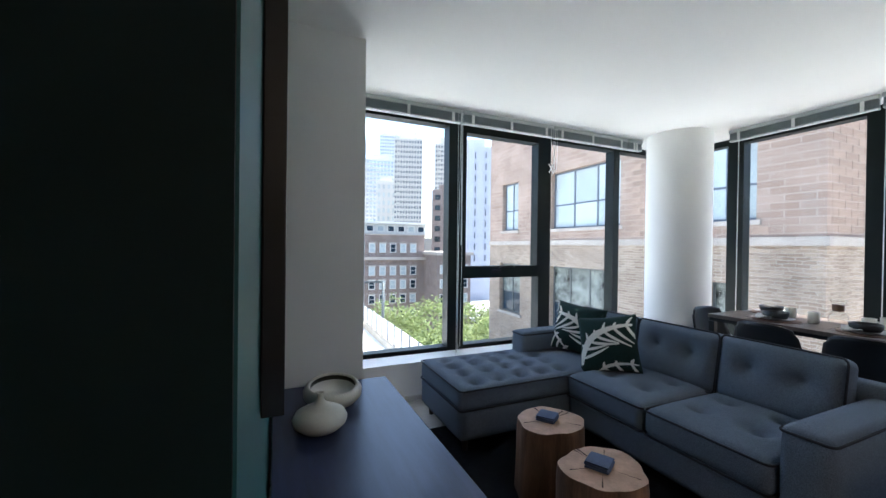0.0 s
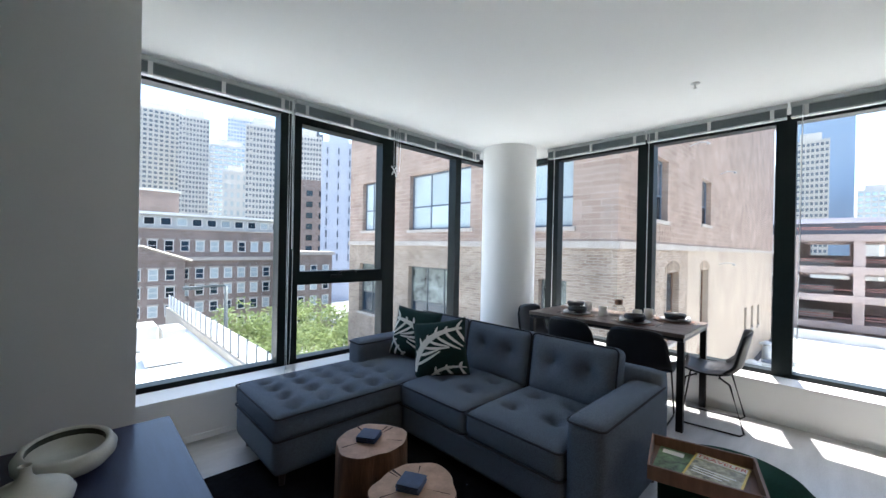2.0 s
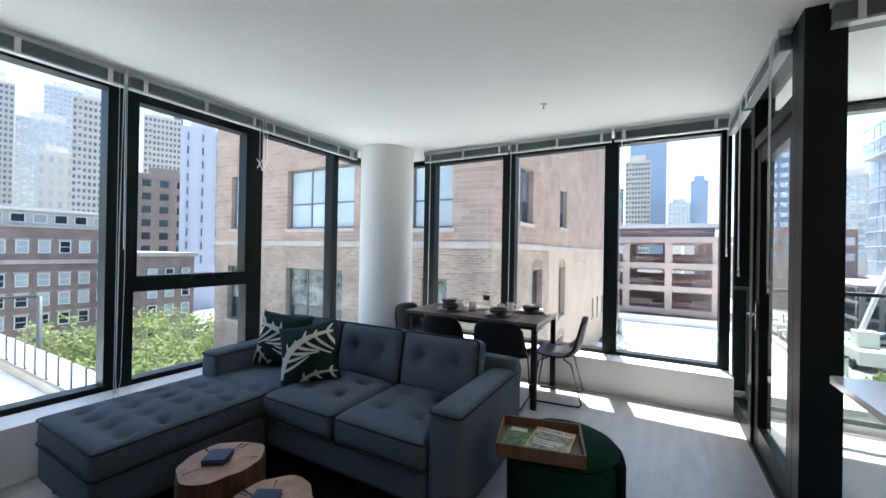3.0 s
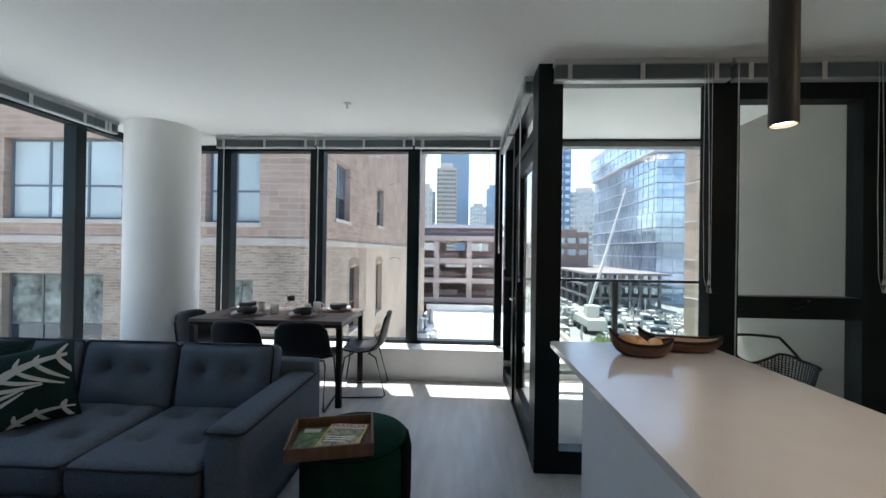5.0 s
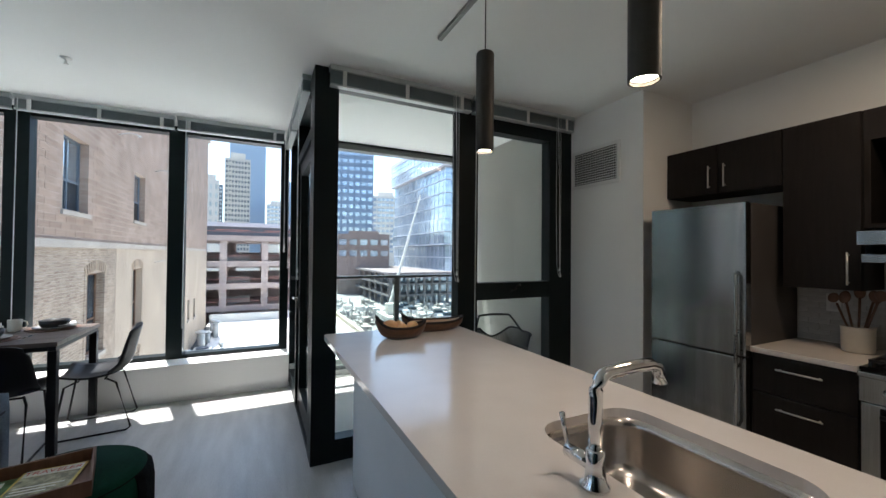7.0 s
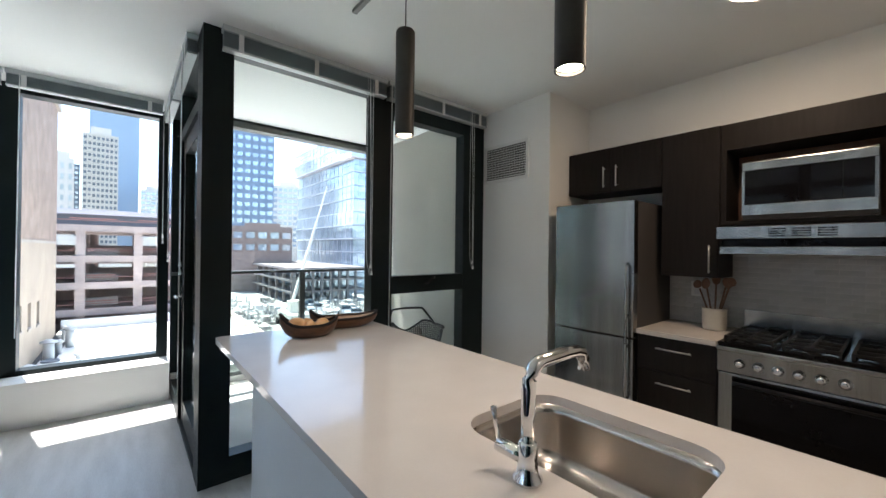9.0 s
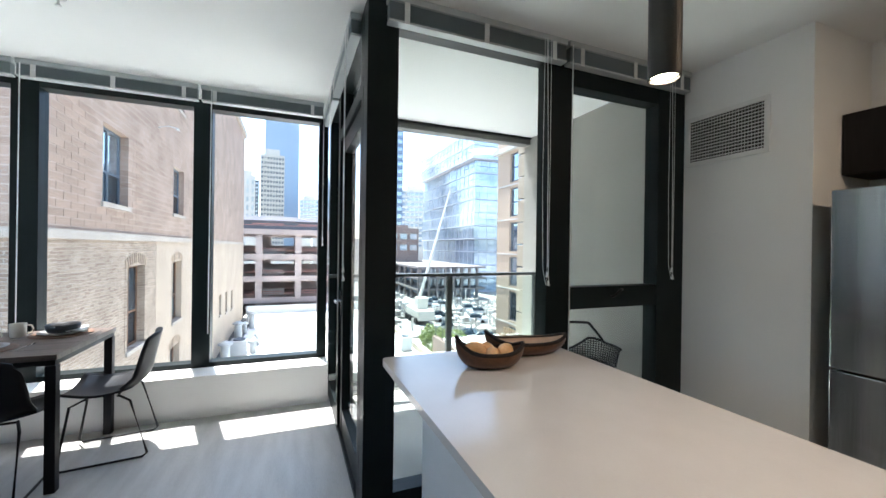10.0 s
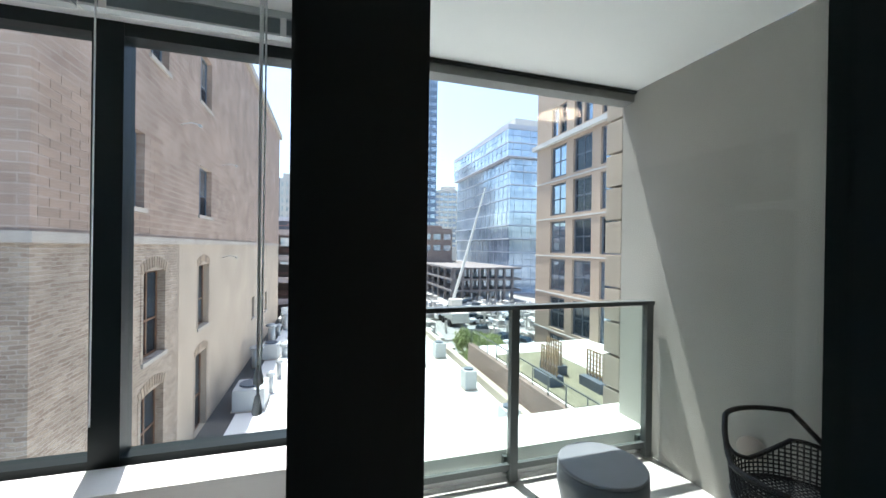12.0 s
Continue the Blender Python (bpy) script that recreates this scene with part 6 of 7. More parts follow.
def far_window(w, h, glass, frame="trimwhite", bars=1, depth=0.12, cols=1):
    """A window with its frame proud of the wall, looking towards -y; meshes are shared between alike windows."""
    key = (w, h, glass, frame, bars, cols)
    if key not in WIN:
        bm = bmesh.new()
        t = min(0.14, w * 0.09)
        box(bm, -w / 2, w / 2, -0.03, 0.10, 0, h, 1, "n")
        for a, b, c, d in ((-w / 2, -w / 2 + t, 0, h), (w / 2 - t, w / 2, 0, h), (-w / 2, w / 2, h - t, h), (-w / 2, w / 2, 0, t)):
            box(bm, a, b, -depth, 0.0, c, d, 0, "n")
        for i in range(bars):
            z = h * (i + 1) / (bars + 1)
            box(bm, -w / 2 + t, w / 2 - t, -depth * 0.7, 0, z - t / 3, z + t / 3, 0, "n")
        for i in range(cols - 1):
            x = -w / 2 + w * (i + 1) / cols
            box(bm, x - t / 3, x + t / 3, -depth * 0.7, 0, t, h - t, 0, "n")
        WIN[key] = mesh_of(bm, "window", [M[frame], M[glass]])
    return WIN[key]


def put_window(parent, mesh, x, y, z, turn):
    ob = new("window", mesh)
    ob.parent = parent
    ob.matrix_basis = pose(x, y, z, 0, 0, turn)
    return ob


# the brick building across the alley
brick_house = empty("brick_building", label="old tan brick building with tall windows", category="building")
SOUTH_UP = [(13.55, 15.2, 2.5, 4.55), (19.85, 21.5, 2.7, 4.67), (15.5, 16.8, 6.9, 9.2), (19.87, 21.4, 7.2, 9.24)]
SOUTH_LOW = [(15.2, 16.65, -1.78, 0.75), (19.85, 21.2, -1.77, 0.72), (15.1, 16.6, -4.85, -2.74), (19.6, 21.0, -6.0, -2.8)]
SOUTH_FAR = [(31.0, 31.9, -3.4, -2.0), (33.6, 34.6, -3.6, -2.1), (36.5, 37.5, -3.8, -2.3)]
WEST_UP = [(15.42, 16.8, 2.24, 4.59), (9.5, 13.05, 2.2, 4.53), (5.5, 7.05, 2.15, 4.3), (15.42, 16.8, 7.2, 9.5), (9.5, 13.05, 7.2, 9.5), (5.5, 7.05, 7.2, 9.4)]
WEST_LOW = [(15.2, 17.0, -1.8, 0.6), (10.0, 13.05, -1.9, 0.64), (5.65, 6.6, -1.2, 0.55), (15.2, 17.0, -7, -4.4), (10.0, 13.05, -7, -4.4)]
ROOF = 12.4
wall_with_holes("wall", "y", 4.2, 0.5, 11.0, 45, 1.72, ROOF, SOUTH_UP, M["block"], "", brick_house)
wall_with_holes("wall", "y", 4.2, 0.5, 11.0, 17.8, -12, 1.52, SOUTH_LOW[::2], M["brick"], "", brick_house)
wall_with_holes("wall", "y", 4.195, 0.505, 17.8, 45, -12, 1.52, SOUTH_FAR + SOUTH_LOW[1::2], M["parged"], "", brick_house)
wall_with_holes("wall", "x", 11.0, 0.5, 4.7, 18.0, 1.72, ROOF, WEST_UP, M["block"], "", brick_house)
wall_with_holes("wall", "x", 11.0, 0.5, 4.7, 18.0, -12, 1.52, WEST_LOW, M["brick"], "", brick_house)
bx("string_course", 10.92, 45, 4.12, 4.7, 1.52, 1.72, M["stone"], brick_house, bevel=0.01)
bx("string_course", 10.92, 11.5, 4.705, 18, 1.52, 1.72, M["stone"], brick_house, bevel=0.01)
bx("cornice", 10.8, 45.3, 4.0, 4.7, ROOF, ROOF + 0.5, M["stone"], brick_house)
bx("cornice", 10.8, 11.5, 4.705, 18.1, ROOF, ROOF + 0.5, M["stone"], brick_house)
bx("core", 11.52, 45, 4.9, 17.98, -12, ROOF, M["darkwall"], brick_house)


def hole_window(axis, at, u0, u1, z0, z1, cols, panes, sill=True, frame="darkwall"):
    """Sashes set back in a wall opening, a stone sill below. panes: materials from the bottom row up."""
    w = empty("window")
    w.parent = brick_house
    d0, d1 = at + 0.20, at + 0.28
    def b(nm, a0, a1, c0, c1, p, q, mat, par=w):
        return bx(nm, *((p, q, a0, a1) if axis == "x" else (a0, a1, p, q)), c0, c1, M[mat], par)
    f = 0.07
    b("frame", u0, u0 + f, z0, z1, d0, d1, frame)
    b("frame", u1 - f, u1, z0, z1, d0, d1, frame)
    b("frame", u0 + f, u1 - f, z1 - f, z1, d0, d1, frame)
    b("frame", u0 + f, u1 - f, z0, z0 + f, d0, d1, frame)
    rows = len(panes)
    for c in range(1, cols):
        u = u0 + (u1 - u0) * c / cols
        b("mullion", u - 0.035, u + 0.035, z0 + f, z1 - f, d0 + 0.005, d1, frame)
    for r in range(1, rows):
        z = z0 + (z1 - z0) * (r / rows if rows != 2 else 0.42)
        b("meeting_rail", u0 + f, u1 - f, z - 0.03, z + 0.03, d0 + 0.008, d1, frame)
    for r in range(rows):
        za = z0 + (z1 - z0) * ((r / rows) if rows != 2 else (0, 0.42)[r])
        zb = z0 + (z1 - z0) * (((r + 1) / rows) if rows != 2 else (0.42, 1)[r])
        for c in range(cols):
            b("pane", u0 + (u1 - u0) * c / cols, u0 + (u1 - u0) * (c + 1) / cols, za, zb, d0 + 0.03, d0 + 0.045, panes[r])
    if sill:
        b("sill", u0 - 0.1, u1 + 0.1, z0 - 0.13, z0 - 0.003, at - 0.06, at + 0.3, "stone")
    return w


for h in SOUTH_UP:
    hole_window("y", 4.2, *h, 2, ("darkglass", "skyglass"))
for h in SOUTH_LOW:
    hole_window("y", 4.2, *h, 2, ("darkglass", "darkglass"), frame="barkwood")
    # flat brick arch over the opening
    for k in range(11):
        q = (k - 5) / 5
        bm = bmesh.new()
        box(bm, -0.052, 0.052, -0.012, 0.06, 0, 0.30)
        vo = new("arch_brick", mesh_of(bm, "arch_brick", M["archbrick"]))
        vo.parent = brick_house
        vo.matrix_basis = Matrix.Translation(((h[0] + h[1]) / 2 + q * (h[1] - h[0]) * 0.52, 4.19, h[3] + 0.10 - 0.17 * q * q)) @ Matrix.Rotation(0.38 * q, 4, "Y")
    # brick reveals beside the opening
    for u0, u1 in ((h[0] - 0.16, h[0] - 0.004), (h[1] + 0.004, h[1] + 0.16)):
        bx("reveal", u0, u1, 4.186, 4.20, h[2], h[3], M["brick"], brick_house)
for h in SOUTH_FAR:
    hole_window("y", 4.195, *h, 1, ("darkglass",))
for h in WEST_UP:
    hole_window("x", 11.0, *h, 3 if h[1] - h[0] > 3 else 2, ("paleglass", "paleglass"))
for h in WEST_LOW:
    hole_window("x", 11.0, *h, 3 if h[1] - h[0] > 2.5 else 2, ("darkglass", "streetglass"), frame="steel")
# wall lamps and pipes on the brick wall
for x, z in ((23.2, 5.3), (23.4, 0.9), (17.8, 5.6)):
    lp = thing("wall_lamp", (x, 4.2, z), "small lamp bracket on the brick wall", "lamp", "wall lamps")
    bm = bmesh.new()
    tube(bm, [(x, 4.2, z), (x, 3.9, z + 0.1), (x, 3.6, z + 0.05)], 0.016, 8)
    part("arm", bm, M["attic"], lp, smooth=True)
    bm = bmesh.new()
    lathe(bm, [(0.07, z - 0.02), (0.04, z + 0.05)], 12, x, 3.6)
    part("hood", bm, M["attic"], lp)

# the coursed blocks nearest to the windows, each a little proud of its joints
for axis, holes, a0, a1, z_top in (("y", SOUTH_UP, 11.0, 16.6, 4.75), ("x", WEST_UP, 4.7, 9.6, 4.75)):
    bm = bmesh.new()
    w, d, h = 0.58 / 2 - 0.010, 0.006, 0.18 / 2 - 0.009
    box(bm, *((-w, w, -d, 0.004) if axis == "y" else (-d, 0.004, -w, w)), -h, h)
    mesh = mesh_of(bm, "block", M["blockpiece"])
    for j in range(9, 28):
        for i in range(0, 60):
            u = (i + (0.5 if j % 2 else 0.0)) * 0.58 + 0.29
            c = u - (4.2 if axis == "y" else 11.0)
            z = 0.18 * j + 0.09
            if c - w < a0 or c + w > a1 or z > z_top or z - h < 1.73:
                continue
            if any(q[0] - 0.12 < c + w and c - w < q[1] + 0.12 and q[2] - 0.15 < z + h and z - h < q[3] for q in holes):
                continue
            o = new("block", mesh)
            o.parent = brick_house
            o.matrix_basis = Matrix.Translation((c, 4.2, z) if axis == "y" else (11.0, c, z))

# low white roof between the houses
tagged(bx("roof_low", 9.0, 47.5, -8.8, 4.15, -6.3, -6.0, M["roofwhite"]), "white membrane roof of a low building", "roof", **S)
tagged(bx("roof_parapet_east", 47.5, 47.9, -8.8, 4.1, -6.3, -5.2, M["roofwhite"]), "white roof parapet", "parapet", **S)
tagged(bx("roof_parapet_south", 9.0, 47.9, -9.2, -8.82, -12, -5.6, M["precast"]), "brick parapet of the low roof", "parapet", **S)
# narrow dark strip on the white roof, next to the brick wall
tagged(bx("roof_gutter", 13, 45, 3.2, 4.18, -5.998, -5.96, M["asphalt"]), "dark strip of roof along the brick wall", "roof", **S)
for x, y in ((26.5, -6.2), (20.5, -3.0)):
    sk_ = thing("roof_skylight", (x, y, -6), "domed roof skylight on the white roof", "skylight", "roof skylights")
    solid("curb", (x - 0.6, x + 0.6, y - 0.5, y + 0.5, -5.999, -5.75), "roofwhite", sk_)
    bm = bmesh.new()
    lathe(bm, [(0.5, -5.748), (0.45, -5.6), (0.25, -5.48), (0.02, -5.44)], 16, x, y)
    part("dome", bm, M["paleglass"], sk_, smooth=True)
rv = random.Random(4)
for k in range(9):
    x, y, r, h = 24 + 2.2 * k, rv.uniform(1.6, 3.6), rv.uniform(0.12, 0.3), rv.uniform(0.5, 1.4)
    vn = thing("roof_vent", (x, y, -6), "galvanised roof vent pipe with cap", "vent", "roof vents")
    bm = bmesh.new()
    lathe(bm, [(r, -5.999), (r, -6 + h)], 14, x, y)
    part("pipe", bm, M["galvanised"], vn, smooth=True)
    bm = bmesh.new()
    lathe(bm, [(r * 1.5, -5.998 + h), (r * 1.6, -5.9 + h), (r * 0.4, -5.75 + h)], 14, x, y)
    part("cap", bm, M["galvanised"], vn, smooth=True)
for x, y, w in ((22.5, 2.7, 1.6), (30.5, 2.9, 1.2), (17.0, -7.9, 0.8), (22.0, -8.0, 0.8), (28.0, -8.1, 0.9)):
    ac = thing("rooftop_unit", (x, y, -6), "boxy grey rooftop air unit", "air unit", "rooftop units")
    solid("case", (x - w / 2, x + w / 2, y - w / 2.4, y + w / 2.4, -5.95, -5.0), "galvanised", ac, bevel=0.03)
    solid("skid", (x - w / 2 - 0.05, x + w / 2 + 0.05, y - w / 2.4 - 0.05, y + w / 2.4 + 0.05, -5.999, -5.951), "precast", ac)
    bm = bmesh.new()
    lathe(bm, [(w * 0.32, -4.999), (w * 0.32, -4.92)], 18, x, y)
    part("fan_guard", bm, M["darkwall"], ac)

# parking structure
gar = empty("parking_garage", label="open concrete parking garage with red rails", category="building")
LEVELS = [-12, -9.8, -7.3, -4.7, -2.2, 0.35, 3.25]
for i, z in enumerate(LEVELS[1:]):
    bx("slab", 50, 74, -7, 18, z - 0.35, z, M["garage"], gar)
    if i < 6:
        bx("spandrel", 49.7, 49.98, -7, 18, z - 0.50, z + 0.12, M["garage"], gar)
        for y in (-4.5, 0.5, 6.5, 12.5):
            bx("guard_rail", 50.4, 50.5, y, y + 3.4, z + 0.72, z + 0.80, M["redrail"], gar)
for z0, z1 in zip(LEVELS, LEVELS[1:]):
    for y in (-5.5, -1.15, 3.1, 7.4, 11.7, 16.0):
        bx("column", 49.85, 50.45, y - 0.35, y + 0.35, z0, z1 - 0.502, M["garage"], gar)
for z0, z1 in zip(LEVELS, LEVELS[1:]):
    for x in (57, 65, 73):
        for y in (-5.5, -1.15, 3.1, 7.4, 11.7, 16.0):
            bx("column", x - 0.3, x + 0.3, y - 0.3, y + 0.3, z0, z1 - 0.352, M["garage"], gar)
for z0 in LEVELS[1:]:
    bx("cable_rail", 49.95, 50.0, -7, 18, z0 + 0.55, z0 + 0.60, M["redrail"], gar)
    bx("deck_beam", 52.0, 52.4, -7, 18, z0 - 0.75, z0 - 0.352, M["garage"], gar)
for z0 in LEVELS[1:-1]:
    bx("ramp_wall", 60, 60.3, -7, 18, z0, z0 + 1.1, M["garage"], gar)
    for y in (-6.2, 0.4, 6.8, 12.6):
        bx("barrier", 53.5, 53.7, y, y + 2.6, z0, z0 + 0.8, M["attic"], gar)
rt = thing("roof_terrace_house", (60, 4, 4), "dark flat-roofed pavilion on the garage", "building")
solid("body", (56, 72, -6, 16, 3.252, 4.7), "darkwall", rt)
solid("roof_slab", (55.2, 73, -6.8, 16.8, 4.702, 5.2), "lilacwall", rt)


# far towers: x, y, width, top, kind
def tower(x, y, w, top, kind, depth=None, turn=None):
    style = {"cream": ("creamwall", "hazeglass", 1.5, 3.4), "bluewhite": ("palewall", "hazeglass", 1.8, 3.4), "glass": ("palewall", "blueglass", 2.0, 4.0), "white": ("palewall", "hazeglass", 1.4, 3.5),
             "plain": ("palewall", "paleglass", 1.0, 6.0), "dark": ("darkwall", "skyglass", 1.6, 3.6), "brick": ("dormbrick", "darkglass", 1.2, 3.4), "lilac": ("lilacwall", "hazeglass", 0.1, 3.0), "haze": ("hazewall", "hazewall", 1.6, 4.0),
             "blueglass": ("slatewall", "blueglass", 2.3, 4.0), "brownbrick": ("dormbrick", "blueglass", 2.0, 3.6)}[kind]
    wall, glass, ww, fl = style
    a = math.degrees(math.atan2(x, y)) if turn is None else turn
    d = depth or w
    lab = {"cream": "tall cream concrete apartment tower", "bluewhite": "tall pale tower with blue windows", "glass": "tall pale blue glass tower", "white": "white concrete tower with dark windows", "plain": "plain pale tower block",
           "dark": "dark high-rise with rows of windows", "brick": "red brown brick city block", "lilac": "pale lilac panelled building", "haze": "tall tower coloured blue-grey for haze", "blueglass": "dark blue glass skyscraper", "brownbrick": "brown brick block with square windows"}[kind]
    t = empty("tower", pose(x, y, -12, 0, 0, -a), lab, "building", "city towers")
    hgt = top + 12
    bm = bmesh.new()
    box(bm, -w / 2, w / 2, 0, d, 0, hgt)
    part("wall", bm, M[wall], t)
    bm = bmesh.new()
    box(bm, -w * 0.3, w * 0.3, d * 0.2, d * 0.8, hgt, hgt + min(6, hgt * 0.06))
    part("roof_house", bm, M[wall], t)
    dense = kind in ("cream", "white")
    ncol = max(3, min(11 if dense else 9, int(w / (1.9 if dense else 3.2))))
    low = max(0, hgt - 118)
    nrow = max(3, min(32 if dense else 26, int((hgt - low) / fl)))
    step_x, step_z = w / ncol, (hgt - low) / (nrow + 0.4)
    mesh = far_window(round(min(step_x * 0.8, step_x * ww / 2.4 + 0.3), 2), round(step_z * 0.6, 2), glass, wall, 0, 0.25)
    for i in range(ncol):
        for j in range(nrow):
            z = low + step_z * (j + 0.35)
            if z < 9:
                continue
            o = new("window", mesh)
            o.parent = t
            o.matrix_basis = Matrix.Translation((-w / 2 + step_x * (i + 0.5), 0, z))
    if kind in ("cream", "bluewhite", "white", "dark"):
        for i in range(ncol + 1):
            bm = bmesh.new()
            u = -w / 2 + step_x * i
            box(bm, u - step_x * 0.09, u + step_x * 0.09, -0.7, -0.003, max(0, low), hgt + 0.4)
            part("pier", bm, M[wall], t)
        for j in range(0, nrow, 2):
            bm = bmesh.new()
            z = low + step_z * (j + 0.28)
            box(bm, -w / 2 + step_x * 1.1, -w / 2 + 1.9 * step_x, -1.4, -0.3, z, z + 1.0)
            part("balcony", bm, M[wall], t)
    return t


for row in (
    (41, 371, 38, 106, "cream"), (62, 329, 18.7, 94, "white"), (95, 365, 30, 86, "glass"), (142, 501, 29, 152, "glass"), (84, 251, 19, 76, "white"),
    (121, 268, 18.5, 81, "white"), (79, 289, 15, 52, "plain"), (157, 336, 15, 104, "dark"), (52, 113, 11, 20, "brick"), (47, 86, 8, 27, "lilac"),
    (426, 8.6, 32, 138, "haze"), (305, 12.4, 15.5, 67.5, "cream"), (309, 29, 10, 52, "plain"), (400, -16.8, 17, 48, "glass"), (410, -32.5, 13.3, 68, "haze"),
    (225, -51.5, 22, 113, "blueglass"), (290, -91, 20, 47, "glass"), (127, -32.5, 17, 8, "brownbrick"), (380, 40, 26, 60, "dark"),
    (30, 420, 30, 100, "glass"), (215, 420, 30, 90, "bluewhite"), (330, -125, 24, 30, "white"),
):
    tower(*row)
# low blocks filling the far city
rf = random.Random(11)
bm = bmesh.new()
for k in range(240):
    a = radians(rf.uniform(-40, 100))
    r = rf.uniform(150, 650)
    x, y, w, d, h = r * math.cos(a), r * math.sin(a), rf.uniform(10, 30), rf.uniform(10, 30), rf.uniform(5, 14 + r * 0.03)
    box(bm, x - w / 2, x + w / 2, y - d / 2, y + d / 2, -12, -12 + h)
tagged(part("far_city_blocks", bm, M["creamwall"]), "hazy low city blocks far away", "buildings", kind="stuff")

# the blue glass office block with an overhanging top
off = empty("glass_office", label="pale blue glass office block with overhanging top floors", category="building")
OX, OY = 107.0, -53.0
bx("core", OX + 1.0, 156, -86, OY - 1.0, -12, 37, M["blueglass"], off)
for k in range(12):
    z = -12 + 4.1 * k
    out = 1.6 if k > 9 else (0.6 if k in (4, 5) else 0.0)
    x0, y1 = OX - out, OY + out
    glass = "blueglass"
    for z0, z1 in ((z + 0.35, z + 2.1), (z + 2.2, z + 4.0)):
        bx("glass_band", x0, 156, y1 - 0.5, y1, z0, z1, M[glass], off)
        bx("glass_band", x0, x0 + 0.5, -86, y1 - 0.502, z0, z1, M[glass], off)
    bx("floor_edge", x0 - 0.12, 156, -86, y1 + 0.12, z, z + 0.34, M["lilacwall"], off)
    for j in range(14):
        bx("mullion", x0 + 3.2 * j + 1.5, x0 + 3.2 * j + 1.55, y1 + 0.002, y1 + 0.10, z + 0.35, z + 4.0, M["lilacwall"], off)
        bx("mullion", x0 - 0.10, x0 - 0.002, y1 - 2.9 * j - 1.55, y1 - 2.9 * j - 1.5, z + 0.35, z + 4.0, M["lilacwall"], off)
bx("parapet", OX - 1.7, 156, -86, OY + 1.7, 37.2, 38.6, M["lilacwall"], off)
bx("roof_house", 112, 140, -80, -57, 38.6, 43, M["palewall"], off)
bx("roof_house", 120, 132, -70, -60, 43, 45.5, M["lilacwall"], off)
pod = empty("podium_site", label="unfinished concrete podium on the building site", category="building")
for z in (-9.4, -6.6, -3.8):
    bx("slab", 92, 140, -49, -30, z, z + 0.5, M["podium"], pod)
for x in range(93, 140, 6):
    for z in (-12, -8.9, -6.1):
        bx("column", x, x + 0.6, -30.8, -30.2, z, z + (2.6 if z == -12 else 2.3), M["podium"], pod)
        bx("column", 92.2, 92.8, -31 - (x - 93) * 0.38, -30.4 - (x - 93) * 0.38, z, z + (2.6 if z == -12 else 2.3), M["podium"], pod)
bx("core", 97, 139, -48, -35, -12, -3.8, M["blueglass"], pod)

# tan apartment house beyond the balcony
tanh = empty("tan_apartments", label="tan precast apartment house with paired windows", category="building")
TW = []
for i in range(6):
    for j in range(7):
        x0 = 27.95 - 2.98 * i
        TW.append((x0, x0 + 2.1, 7.25 - 3.0 * j, 9.75 - 3.0 * j))
for i in range(6):
    for dx in (0.0, 1.15):
        x0 = 27.95 - 2.98 * i + dx
        TW.append((x0, x0 + 0.9, 10.6, 12.9))
TW = [h for h in TW if h[2] > -8]
wall_with_holes("wall", "y", -18.0, -0.4, 11, 32.2, -12, 17, TW, M["tan"], "", tanh)
bx("core", 11.02, 32.2, -40, -18.9, -12, 17, M["tan"], tanh)
bx("cornice", 11, 32.5, -18.2, -17.65, 10.0, 10.35, M["attic"], tanh)
for k in range(7):
    bx("floor_band", 11, 32.3, -18.05, -17.94, 6.95 - 3.0 * k, 7.05 - 3.0 * k, M["attic"], tanh)
for h in TW:
    o = new("window", far_window(round(h[1] - h[0], 2), round(h[3] - h[2], 2), "skyglass" if rf.random() < 0.45 else "darkglass", "darkwall", 1, 0.08, 2 if h[1] - h[0] > 1.5 else 1))
    o.parent = tanh
    o.matrix_basis = pose((h[0] + h[1]) / 2, -18.25, h[2], 0, 0, 180)
tagged(bx("terrace_wall", 9.5, 25.3, -9.5, -9.21, -12, -4.45, M["dormbrick"]), "red brown brick wall of the terrace", "wall", **S)
tagged(bx("terrace_deck", 9.5, 25.3, -18.35, -9.502, -6.0, -4.7, M["roofwhite"]), "pale paved terrace deck", "terrace", **S)
for x, py in ((18.3, -10.5), (19.6, -11.6), (17.0, -12.1)):
    ptr = thing("lattice_planter", (x, py, -4.7), "planter box with wooden lattice screen", "planter", "terrace planters")
    solid("trough", (x - 0.7, x + 0.7, py - 0.4, py + 0.3, -4.699, -4.2), "darkwall", ptr)
    for k in range(7):
        solid("slat", (x - 0.66 + 0.21 * k, x - 0.60 + 0.21 * k, py - 0.1, py - 0.05, -4.199, -3.0), "lattice", ptr)
    for k in range(6):
        solid("batten", (x - 0.7, x + 0.7, py - 0.16, py - 0.11, -4.1 + 0.2 * k, -4.05 + 0.2 * k), "lattice", ptr)
tagged(bx("terrace_grass", 15.5, 23, -13.6, -10.0, -4.699, -4.63, M["grass"]), "strip of green roof planting", "grass", kind="stuff")
tr_ = thing("terrace_railing", (17, -9.35, -4.45), "thin dark railing along the terrace", "railing")
solid("top_rail", (10, 25.2, -9.37, -9.33, -3.62, -3.57), "steel", tr_)
for k in range(13):
    solid("post", (10.2 + 1.24 * k, 10.24 + 1.24 * k, -9.37, -9.33, -4.449, -3.621), "steel", tr_)

